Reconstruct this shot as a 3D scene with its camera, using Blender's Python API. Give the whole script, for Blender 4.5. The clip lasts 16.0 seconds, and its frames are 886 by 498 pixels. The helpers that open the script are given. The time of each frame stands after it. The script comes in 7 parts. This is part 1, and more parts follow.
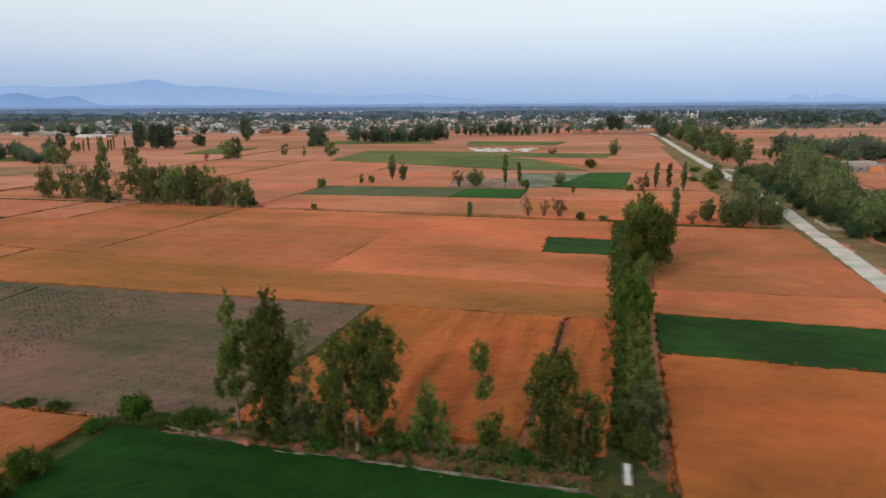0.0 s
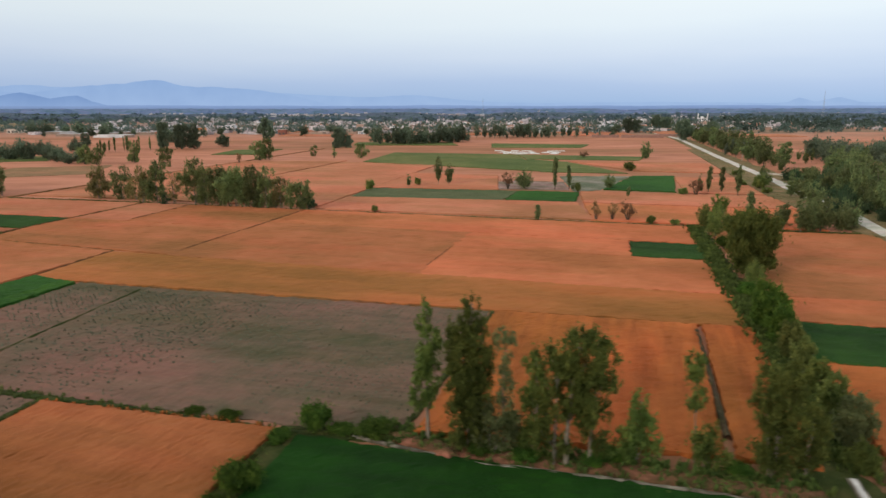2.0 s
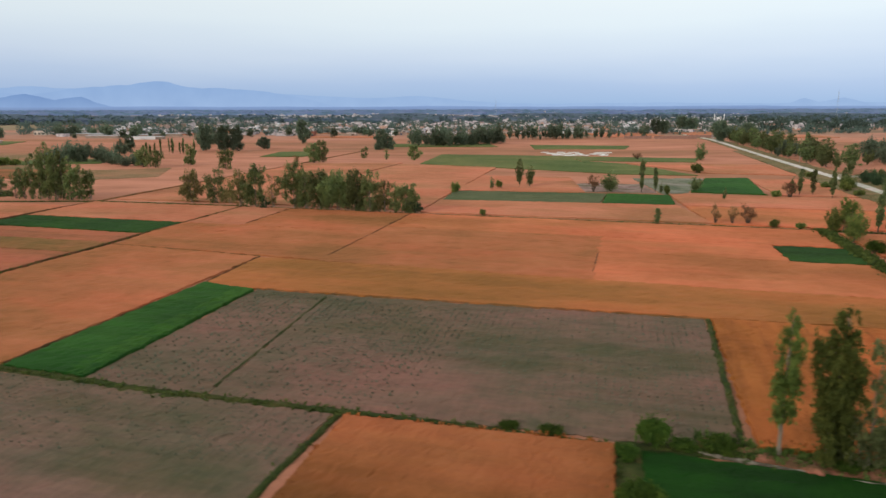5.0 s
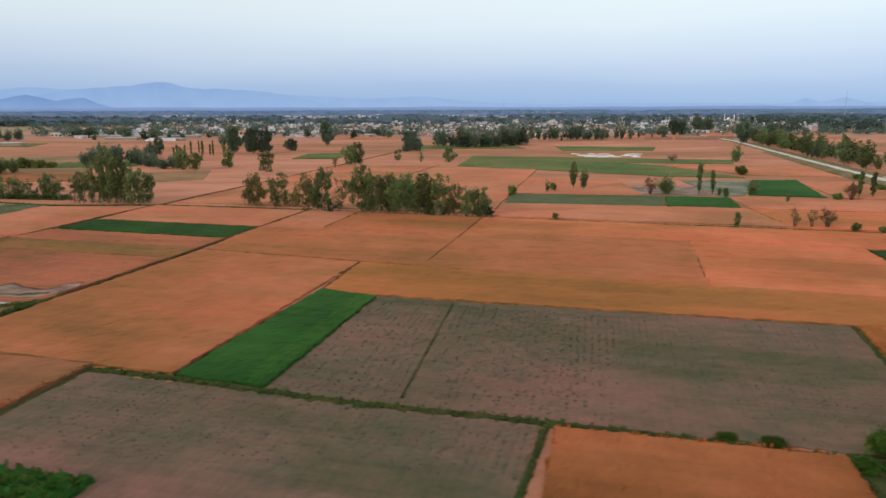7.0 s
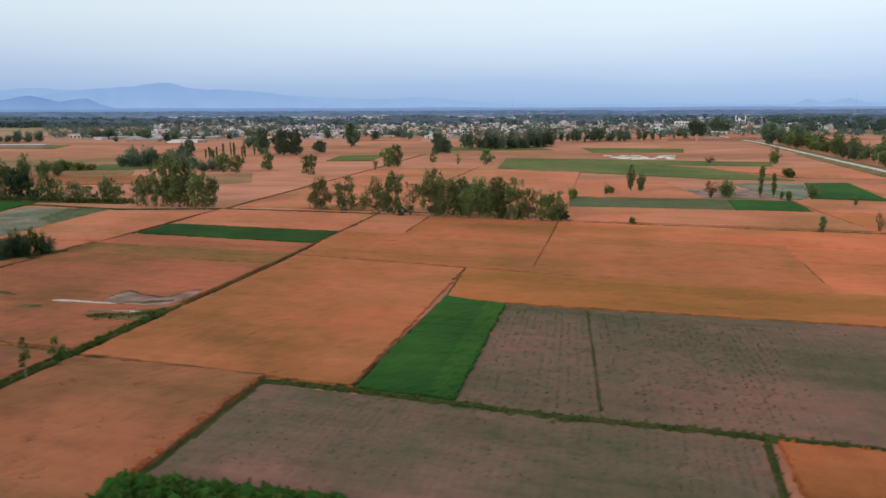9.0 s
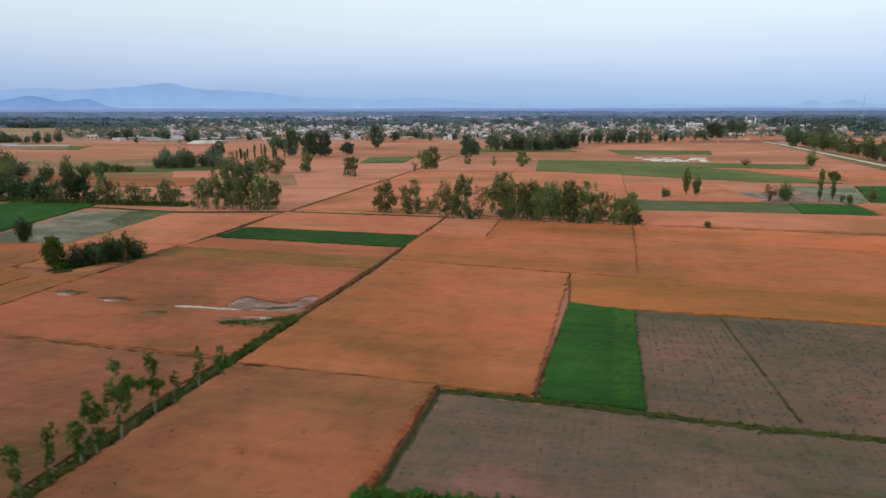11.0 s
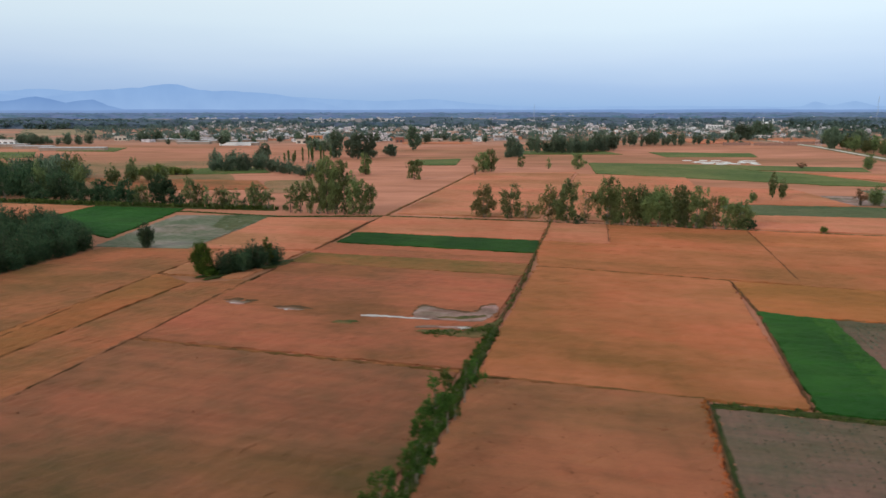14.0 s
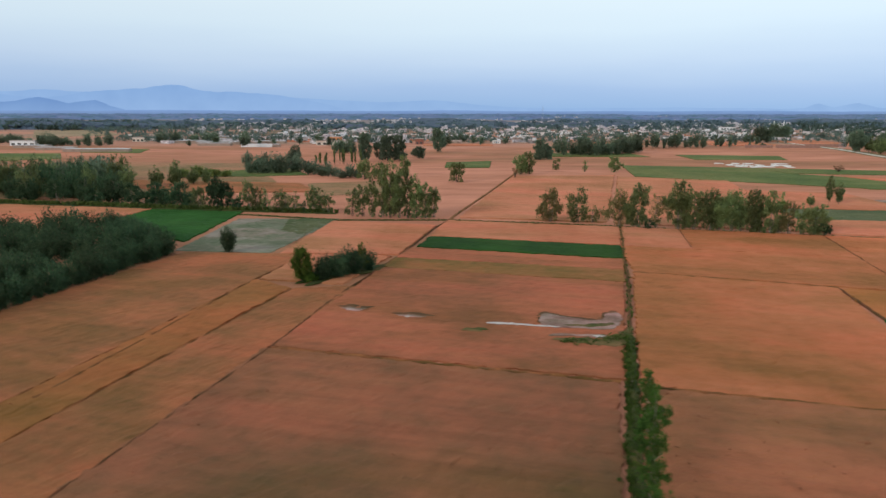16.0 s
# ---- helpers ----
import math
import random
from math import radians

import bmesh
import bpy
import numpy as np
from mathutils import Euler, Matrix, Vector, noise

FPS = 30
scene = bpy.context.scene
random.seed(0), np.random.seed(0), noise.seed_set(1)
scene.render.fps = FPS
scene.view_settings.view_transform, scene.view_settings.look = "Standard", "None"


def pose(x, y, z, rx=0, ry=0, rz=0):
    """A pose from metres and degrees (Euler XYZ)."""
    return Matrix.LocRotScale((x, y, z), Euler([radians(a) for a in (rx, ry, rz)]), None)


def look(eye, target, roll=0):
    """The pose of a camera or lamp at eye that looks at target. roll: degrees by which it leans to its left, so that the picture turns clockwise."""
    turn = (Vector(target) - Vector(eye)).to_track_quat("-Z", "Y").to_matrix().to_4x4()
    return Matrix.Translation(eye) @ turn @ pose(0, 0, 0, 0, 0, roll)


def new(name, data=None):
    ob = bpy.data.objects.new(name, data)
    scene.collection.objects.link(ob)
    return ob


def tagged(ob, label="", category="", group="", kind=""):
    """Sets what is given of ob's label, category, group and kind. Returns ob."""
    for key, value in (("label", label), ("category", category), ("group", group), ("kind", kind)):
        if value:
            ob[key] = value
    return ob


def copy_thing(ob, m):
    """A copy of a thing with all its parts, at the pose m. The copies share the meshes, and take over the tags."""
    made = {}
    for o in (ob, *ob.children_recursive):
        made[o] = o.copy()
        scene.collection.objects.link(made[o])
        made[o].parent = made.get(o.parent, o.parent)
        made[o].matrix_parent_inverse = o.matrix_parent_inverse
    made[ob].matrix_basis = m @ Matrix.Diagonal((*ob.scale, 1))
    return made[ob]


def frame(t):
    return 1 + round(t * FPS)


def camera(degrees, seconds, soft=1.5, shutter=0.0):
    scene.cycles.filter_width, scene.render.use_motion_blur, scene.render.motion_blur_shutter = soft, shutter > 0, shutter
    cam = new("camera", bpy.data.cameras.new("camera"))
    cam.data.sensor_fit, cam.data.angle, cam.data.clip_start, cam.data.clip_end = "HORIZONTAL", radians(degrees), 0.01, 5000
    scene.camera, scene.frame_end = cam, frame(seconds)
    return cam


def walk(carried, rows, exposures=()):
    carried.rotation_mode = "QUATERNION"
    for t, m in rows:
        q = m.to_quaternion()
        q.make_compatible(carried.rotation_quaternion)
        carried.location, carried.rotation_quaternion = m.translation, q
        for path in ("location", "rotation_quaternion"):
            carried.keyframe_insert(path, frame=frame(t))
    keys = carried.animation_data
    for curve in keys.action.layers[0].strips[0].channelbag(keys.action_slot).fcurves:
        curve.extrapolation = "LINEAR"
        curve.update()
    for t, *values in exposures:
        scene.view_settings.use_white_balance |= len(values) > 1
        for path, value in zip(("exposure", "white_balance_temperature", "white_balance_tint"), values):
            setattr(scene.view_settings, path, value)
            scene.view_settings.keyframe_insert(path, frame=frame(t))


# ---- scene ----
cam = camera(68.0, 16.0, soft=1.5, shutter=0.9)
# seconds, place, yaw to the left, pitch up, roll
ROWS = [
    (0.0, 0.00, 0.00, 30.00, -0.001, -12.427, -0.331),
    (0.5, -3.92, 0.46, 29.99, -0.016, -12.387, -0.212),
    (1.0, -8.53, 0.92, 30.02, -0.012, -12.339, -0.118),
    (1.5, -13.00, 1.36, 30.06, -0.024, -12.295, -0.059),
    (2.0, -18.04, 1.77, 30.07, -0.014, -12.272, -0.031),
    (2.5, -22.77, 2.16, 30.09, -0.028, -12.269, -0.026),
    (3.0, -28.13, 2.54, 30.13, -0.026, -12.272, -0.036),
    (3.5, -33.11, 2.87, 30.20, -0.031, -12.275, -0.048),
    (4.0, -38.63, 3.21, 30.30, -0.002, -12.254, -0.065),
    (6.5, -65.05, 4.12, 31.37, -0.055, -12.183, -0.171),
    (7.0, -70.47, 4.42, 31.58, -0.066, -12.179, -0.177),
    (7.5, -75.95, 4.75, 31.80, -0.074, -12.163, -0.191),
    (8.0, -81.45, 5.08, 32.04, -0.077, -12.149, -0.201),
    (8.5, -86.89, 5.38, 32.32, -0.077, -12.138, -0.202),
    (9.0, -92.33, 5.68, 32.58, -0.070, -12.138, -0.194),
    (11.5, -119.26, 7.02, 33.53, -0.182, -12.066, -0.082),
    (12.0, -124.52, 7.39, 33.62, -0.159, -12.042, -0.074),
    (12.5, -129.81, 7.77, 33.71, -0.136, -12.022, -0.066),
    (13.0, -135.16, 8.14, 33.83, -0.152, -12.015, -0.066),
    (13.5, -140.57, 8.51, 34.00, -0.158, -12.008, -0.057),
    (14.0, -145.93, 8.90, 34.21, -0.153, -11.994, -0.039),
    (14.5, -151.26, 9.29, 34.41, -0.140, -11.972, -0.013),
    (15.0, -156.54, 9.67, 34.58, -0.127, -11.947, 0.018),
    (15.5, -161.80, 10.03, 34.72, -0.141, -11.922, 0.048),
    (16.0, -167.08, 10.37, 34.86, -0.181, -11.896, 0.073),
]
walk(cam, [(t, pose(x, y, z, 90 + p, 0, w) @ pose(0, 0, 0, 0, 0, r)) for t, x, y, z, w, p, r in ROWS],
     exposures=((0.0, -0.10, 6500, 9), (3.0, -0.06, 6600, 10), (6.5, -0.09, 6420, 8), (9.0, -0.10, 6260, 8), (12.5, -0.11, 6180, 7), (16.0, -0.12, 6060, 6)))

# ---- sky and sun: a hazy evening, the sun low and veiled ----
world = bpy.data.worlds.new("evening_sky")
scene.world = world
world.use_nodes = True
wn, wl = world.node_tree.nodes, world.node_tree.links
wn.clear()
w_out = wn.new("ShaderNodeOutputWorld")
w_bg = wn.new("ShaderNodeBackground")
w_tc = wn.new("ShaderNodeTexCoord")
w_sep = wn.new("ShaderNodeSeparateXYZ")
w_ramp = wn.new("ShaderNodeValToRGB")
w_sky = wn.new("ShaderNodeTexSky")
w_sky.sky_type = "NISHITA"
w_sky.sun_disc = False
w_sky.sun_elevation = radians(20)
w_sky.sun_rotation = radians(228)
w_scale = wn.new("ShaderNodeVectorMath")
w_scale.operation = "SCALE"
w_scale.inputs["Scale"].default_value = 0.10
w_mix = wn.new("ShaderNodeMix")
w_mix.data_type = "RGBA"
w_mix.inputs["Factor"].default_value = 0.08
w_cloud = wn.new("ShaderNodeTexNoise")
w_cloud.inputs["Scale"].default_value = 2.2
w_cloud.inputs["Detail"].default_value = 5
w_map = wn.new("ShaderNodeMapping")
w_map.inputs["Scale"].default_value = (1, 1, 7)
w_add = wn.new("ShaderNodeMath")
w_add.operation = "MULTIPLY_ADD"
w_add.inputs[1].default_value = 0.035
els = w_ramp.color_ramp.elements
els[0].position, els[0].color = 0.0, (0.345, 0.510, 0.790, 1)
els[1].position, els[1].color = 1.0, (0.80, 0.79, 0.74, 1)
for pos, col in ((0.03, (0.430, 0.570, 0.83, 1)), (0.07, (0.630, 0.735, 0.905, 1)), (0.115, (0.79, 0.885, 0.965, 1)), (0.155, (0.865, 0.945, 0.985, 1)), (0.4, (0.90, 0.90, 0.86, 1))):
    e = els.new(pos)
    e.color = col
wl.new(w_tc.outputs["Generated"], w_sep.inputs[0])
wl.new(w_tc.outputs["Generated"], w_map.inputs[0])
wl.new(w_map.outputs[0], w_cloud.inputs["Vector"])
wl.new(w_cloud.outputs[0], w_add.inputs[0])
wl.new(w_sep.outputs["Z"], w_add.inputs[2])
w_off = wn.new("ShaderNodeMath")
w_off.operation = "SUBTRACT"
w_off.inputs[1].default_value = 0.0175
wl.new(w_add.outputs[0], w_off.inputs[0])
wl.new(w_off.outputs[0], w_ramp.inputs[0])
wl.new(w_sky.outputs[0], w_scale.inputs[0])
wl.new(w_ramp.outputs[0], w_mix.inputs["A"])
wl.new(w_scale.outputs[0], w_mix.inputs["B"])
w_side = wn.new("ShaderNodeMath")
w_side.operation = "MULTIPLY_ADD"
w_side.inputs[1].default_value = 0.10
w_side.inputs[2].default_value = 1.045
wl.new(w_sep.outputs["X"], w_side.inputs[0])
wl.new(w_side.outputs[0], w_bg.inputs["Strength"])
wl.new(w_mix.outputs["Result"], w_bg.inputs["Color"])
wl.new(w_bg.outputs[0], w_out.inputs[0])

sun_data = bpy.data.lights.new("sun", "SUN")
sun_data.energy = 1.65
sun_data.angle = radians(14)
sun_data.color = (1.0, 0.86, 0.70)
sun = new("sun", sun_data)
sun.matrix_world = look((-104, -92, 50), (0, 0, 0))
scene.view_settings.exposure = 0.0

# ---- materials ----


def nodes_of(name):
    m = bpy.data.materials.new(name)
    m.use_nodes = True
    n, l = m.node_tree.nodes, m.node_tree.links
    return m, n, l, n["Principled BSDF"]


def ramp_node(n, stops, mode="LINEAR"):
    r = n.new("ShaderNodeValToRGB")
    r.color_ramp.interpolation = mode
    e = r.color_ramp.elements
    e[0].position, e[0].color = stops[0][0], (*stops[0][1], 1)
    e[1].position, e[1].color = stops[-1][0], (*stops[-1][1], 1)
    for p, c in stops[1:-1]:
        k = e.new(p)
        k.color = (*c, 1)
    return r


def noise_node(n, l, coord, scale, detail=3.0, rough=0.55):
    k = n.new("ShaderNodeTexNoise")
    k.inputs["Scale"].default_value = scale
    k.inputs["Detail"].default_value = detail
    k.inputs["Roughness"].default_value = rough
    l.new(coord, k.inputs["Vector"])
    return k.outputs[0]


def mix_node(n, l, fac, a, b, mode="MIX"):
    k = n.new("ShaderNodeMix")
    k.data_type = "RGBA"
    k.blend_type = mode
    for socket, v in ((k.inputs["Factor"], fac), (k.inputs["A"], a), (k.inputs["B"], b)):
        if isinstance(v, (int, float)):
            socket.default_value = v
        elif isinstance(v, tuple):
            socket.default_value = (*v, 1)
        else:
            l.new(v, socket)
    return k.outputs["Result"]


def crop_material(name, main, light, dark, turn=14.0, streak=0.24, patch=0.035, bump=0.5, rough=0.95, grain=1.0, rows=0.0, row_step=1.0, sheen=0.22):
    """Standing crop or soil: broad patches, streaks along the drilling, fine grain; rows: how strongly planted rows show."""
    m, n, l, b = nodes_of(name)
    tc = n.new("ShaderNodeTexCoord")
    mp = n.new("ShaderNodeMapping")
    mp.inputs["Rotation"].default_value = (0, 0, radians(turn))
    l.new(tc.outputs["Object"], mp.inputs[0])
    st = n.new("ShaderNodeMapping")
    st.inputs["Scale"].default_value = (0.10, 1.0, 1)
    l.new(mp.outputs[0], st.inputs[0])
    big = noise_node(n, l, mp.outputs[0], patch, 5)
    mid = noise_node(n, l, mp.outputs[0], patch * 9, 4)
    run = noise_node(n, l, st.outputs[0], 0.55, 4)
    fine = noise_node(n, l, mp.outputs[0], 2.6, 5, 0.7)
    r1 = ramp_node(n, ((0.41, dark), (0.5, main), (0.59, light)))
    l.new(big, r1.inputs[0])
    r2 = ramp_node(n, ((0.32, tuple(v * 0.85 for v in dark)), (0.48, main), (0.66, light)))
    l.new(mid, r2.inputs[0])
    c = mix_node(n, l, 0.34, r1.outputs[0], r2.outputs[0])
    ws = n.new("ShaderNodeMapping")
    ws.inputs["Scale"].default_value = (0.34, 1.0, 1)
    l.new(mp.outputs[0], ws.inputs[0])
    wide = noise_node(n, l, ws.outputs[0], patch * 0.7 + 0.02, 4, 0.6)
    r0 = ramp_node(n, ((0.38, (0.66, 0.80, 0.64)), (0.5, (1, 1, 1)), (0.61, (1.16, 0.97, 1.03))))
    l.new(wide, r0.inputs[0])
    c = mix_node(n, l, 0.9, c, r0.outputs[0], "MULTIPLY")
    r3 = ramp_node(n, ((0.30, (0.62, 0.60, 0.58)), (0.5, (1, 1, 1)), (0.70, (1.22, 1.2, 1.18))))
    l.new(run, r3.inputs[0])
    c = mix_node(n, l, streak, c, r3.outputs[0], "MULTIPLY")
    r4 = ramp_node(n, ((0.30, (0.55, 0.55, 0.55)), (0.5, (1, 1, 1)), (0.75, (1.3, 1.3, 1.3))))
    l.new(fine, r4.inputs[0])
    c = mix_node(n, l, 0.26 * grain, c, r4.outputs[0], "MULTIPLY")
    if rows:
        w = n.new("ShaderNodeTexWave")
        w.bands_direction = "X"
        w.inputs["Scale"].default_value = 0.314 / row_step
        w.inputs["Distortion"].default_value = 1.2
        w.inputs["Detail Scale"].default_value = 1.5
        l.new(mp.outputs[0], w.inputs["Vector"])
        r5 = ramp_node(n, ((0.2, (0.70, 0.74, 0.72)), (0.8, (1.12, 1.1, 1.1))))
        l.new(w.outputs[0], r5.inputs[0])
        c = mix_node(n, l, rows, c, r5.outputs[0], "MULTIPLY")
        w2 = n.new("ShaderNodeTexWave")
        w2.bands_direction = "Y"
        w2.inputs["Scale"].default_value = 0.314 / (row_step * 1.05)
        w2.inputs["Distortion"].default_value = 1.6
        w2.inputs["Detail Scale"].default_value = 1.2
        l.new(mp.outputs[0], w2.inputs["Vector"])
        r6 = ramp_node(n, ((0.2, (0.78, 0.81, 0.80)), (0.8, (1.10, 1.09, 1.08))))
        l.new(w2.outputs[0], r6.inputs[0])
        c = mix_node(n, l, rows, c, r6.outputs[0], "MULTIPLY")
    l.new(c, b.inputs["Base Color"])
    b.inputs["Roughness"].default_value = rough
    b.inputs["Specular IOR Level"].default_value = 0.15
    b.inputs["Sheen Weight"].default_value = sheen
    b.inputs["Sheen Roughness"].default_value = 0.45
    b.inputs["Sheen Tint"].default_value = (*(min(1.0, v * 1.9) for v in light), 1)
    bp = n.new("ShaderNodeBump")
    bp.inputs["Strength"].default_value = bump
    bp.inputs["Distance"].default_value = 0.25
    l.new(fine, bp.inputs["Height"])
    l.new(bp.outputs[0], b.inputs["Normal"])
    return m


def leaf_material(name, dark, main, light, through_light=0.25):
    m, n, l, b = nodes_of(name)
    g = n.new("ShaderNodeNewGeometry")
    oi = n.new("ShaderNodeObjectInfo")
    tc = n.new("ShaderNodeTexCoord")
    r = ramp_node(n, ((0.0, dark), (0.5, main), (1.0, light)))
    nz = noise_node(n, l, tc.outputs["Object"], 0.55, 3)
    a = n.new("ShaderNodeMath")
    a.operation = "MULTIPLY_ADD"
    a.inputs[1].default_value = 0.35
    l.new(g.outputs["Random Per Island"], a.inputs[0])
    s = n.new("ShaderNodeMath")
    s.operation = "MULTIPLY_ADD"
    s.inputs[1].default_value = 1.9
    s.inputs[2].default_value = -0.62
    l.new(nz, s.inputs[0])
    l.new(s.outputs[0], a.inputs[2])
    l.new(a.outputs[0], r.inputs[0])
    hs = n.new("ShaderNodeHueSaturation")
    mr = n.new("ShaderNodeMapRange")
    mr.inputs["To Min"].default_value = 0.72
    mr.inputs["To Max"].default_value = 1.28
    l.new(oi.outputs["Random"], mr.inputs[0])
    l.new(mr.outputs[0], hs.inputs["Value"])
    mh = n.new("ShaderNodeMapRange")
    mh.inputs["To Min"].default_value = 0.475
    mh.inputs["To Max"].default_value = 0.515
    l.new(oi.outputs["Random"], mh.inputs[0])
    l.new(mh.outputs[0], hs.inputs["Hue"])
    l.new(r.outputs[0], hs.inputs["Color"])
    l.new(hs.outputs[0], b.inputs["Base Color"])
    b.inputs["Roughness"].default_value = 0.75
    b.inputs["Specular IOR Level"].default_value = 0.2
    t = n.new("ShaderNodeBsdfTranslucent")
    l.new(hs.outputs[0], t.inputs[0])
    ms = n.new("ShaderNodeMixShader")
    ms.inputs[0].default_value = through_light
    l.new(b.outputs[0], ms.inputs[1])
    l.new(t.outputs[0], ms.inputs[2])
    l.new(ms.outputs[0], n["Material Output"].inputs[0])
    return m


def plain_material(name, stops, scale=1.5, rough=0.85, bump=0.15, by_object=False, metal=0.0):
    """Paint, concrete, bark, water: noise between the stops; by_object: the colour is drawn for each thing."""
    m, n, l, b = nodes_of(name)
    tc = n.new("ShaderNodeTexCoord")
    nz = noise_node(n, l, tc.outputs["Object"], scale, 5, 0.65)
    if by_object:
        oi = n.new("ShaderNodeObjectInfo")
        r = ramp_node(n, stops, "CONSTANT")
        l.new(oi.outputs["Random"], r.inputs[0])
        r2 = ramp_node(n, ((0.3, (0.68, 0.66, 0.62)), (0.6, (1, 1, 1))))
        l.new(nz, r2.inputs[0])
        c = mix_node(n, l, 0.8, r.outputs[0], r2.outputs[0], "MULTIPLY")
    else:
        r = ramp_node(n, stops)
        l.new(nz, r.inputs[0])
        c = r.outputs[0]
    l.new(c, b.inputs["Base Color"])
    b.inputs["Roughness"].default_value = rough
    b.inputs["Metallic"].default_value = metal
    if bump:
        bp = n.new("ShaderNodeBump")
        bp.inputs["Strength"].default_value = bump
        bp.inputs["Distance"].default_value = 0.1
        l.new(nz, bp.inputs["Height"])
        l.new(bp.outputs[0], b.inputs["Normal"])
    return m


M_WHEAT = crop_material("ripe_wheat", (0.3185, 0.1104, 0.0451), (0.3899, 0.1389, 0.0645), (0.2234, 0.0944, 0.0322))
M_WHEAT_PINK = crop_material("pink_wheat", (0.3815, 0.1445, 0.0767), (0.4459, 0.1764, 0.1015), (0.3072, 0.1148, 0.0552))
M_WHEAT_ROSE = crop_material("rose_wheat", (0.4171, 0.1317, 0.0566), (0.4857, 0.1601, 0.0737), (0.3378, 0.1054, 0.0416), streak=0.25)
M_WHEAT_GOLD = crop_material("golden_wheat", (0.245, 0.0990, 0.0340), (0.300, 0.1150, 0.0420), (0.180, 0.0840, 0.0260), patch=0.05)
M_WHEAT_TAN = crop_material("tan_wheat", (0.2441, 0.1024, 0.0497), (0.2939, 0.1182, 0.0580), (0.1744, 0.0847, 0.0387), bump=0.5, streak=0.32, patch=0.05)
M_WHEAT_OLIVE = crop_material("olive_wheat", (0.172, 0.094, 0.030), (0.245, 0.104, 0.044), (0.092, 0.078, 0.018), patch=0.055)
M_WHEAT_OCHRE = crop_material("ochre_wheat", (0.2961, 0.1137, 0.0347), (0.3553, 0.1298, 0.0448), (0.2319, 0.0953, 0.0255))
M_WHEAT_BRIGHT = crop_material("orange_wheat", (0.3337, 0.1024, 0.0277), (0.4136, 0.1330, 0.0416), (0.2350, 0.0729, 0.0198), bump=0.4, grain=1.0)
M_WHEAT_AMBER = crop_material("amber_wheat", (0.255, 0.0810, 0.0275), (0.330, 0.112, 0.0440), (0.185, 0.0590, 0.0195), bump=0.4, grain=1.0)
M_WHEAT_LINED = crop_material("drilled_wheat", (0.3525, 0.1024, 0.0277), (0.4324, 0.1330, 0.0416), (0.2538, 0.0729, 0.0198), turn=-73.5, streak=1.0, bump=0.55, grain=1.2)
M_WHEAT_RED = crop_material("reddish_wheat", (0.2594, 0.0922, 0.0476), (0.3396, 0.1115, 0.0591), (0.1792, 0.0768, 0.0381), bump=0.5, streak=0.32, patch=0.05)
M_WHEAT_BROWN = crop_material("brown_wheat", (0.1833, 0.0828, 0.0431), (0.2508, 0.0974, 0.0501), (0.1100, 0.0680, 0.0330), bump=0.5, streak=0.4, patch=0.035, grain=0.9)
M_WHEAT_DULL = crop_material("dull_wheat", (0.2167, 0.0937, 0.0405), (0.2949, 0.1103, 0.0495), (0.1564, 0.0810, 0.0326), bump=0.5, streak=0.32, patch=0.06, grain=0.9)
M_GREY = crop_material("seedling_soil", (0.142, 0.098, 0.070), (0.194, 0.112, 0.084), (0.098, 0.087, 0.055), turn=14, streak=0.3, grain=0.75, rows=0.12, row_step=0.95, patch=0.06, sheen=0.05)
# soil of the southern seedling field, slightly lighter than M_GREY
M_GREY_SOUTH = crop_material("south_seedling_soil", (0.146, 0.100, 0.073), (0.204, 0.118, 0.092), (0.104, 0.092, 0.060), turn=14, streak=0.3, grain=0.75, rows=0.12, row_step=0.95, patch=0.06, sheen=0.05)
M_TAN = crop_material("tan_stubble", (0.22, 0.165, 0.105), (0.28, 0.205, 0.135), (0.16, 0.135, 0.08), patch=0.02)
M_DRY_OLIVE = crop_material("dry_olive_stubble", (0.205, 0.125, 0.066), (0.275, 0.150, 0.086), (0.130, 0.105, 0.050), patch=0.03)
M_GREY_PALE = crop_material("pale_stubble", (0.118, 0.126, 0.086), (0.225, 0.205, 0.180), (0.060, 0.096, 0.046), streak=0.5, patch=0.07)
M_GREEN = crop_material("green_fodder", (0.013, 0.050, 0.007), (0.025, 0.074, 0.011), (0.008, 0.034, 0.005), streak=0.6, bump=0.9, sheen=0.1)
M_GREEN_DEEP = crop_material("deep_green_fodder", (0.0093, 0.0534, 0.0045), (0.0198, 0.0834, 0.0068), (0.0061, 0.0366, 0.0030), streak=0.6, bump=0.9, sheen=0.05)
M_GREEN_BRIGHT = crop_material("bright_fodder", (0.019, 0.080, 0.011), (0.030, 0.102, 0.016), (0.013, 0.060, 0.009), streak=0.45, bump=0.9, sheen=0.1)
M_GREEN_LIME = crop_material("lime_fodder", (0.030, 0.100, 0.013), (0.042, 0.122, 0.018), (0.020, 0.078, 0.010), streak=0.45, bump=0.9, sheen=0.1)
M_GREEN_GREY = crop_material("greyish_crop", (0.060, 0.082, 0.036), (0.088, 0.10, 0.05), (0.044, 0.068, 0.028), streak=0.5)
M_GREEN_FAR = crop_material("olive_crop", (0.0718, 0.1000, 0.0280), (0.1150, 0.1250, 0.0420), (0.0442, 0.0820, 0.0220), streak=0.5, patch=0.02)


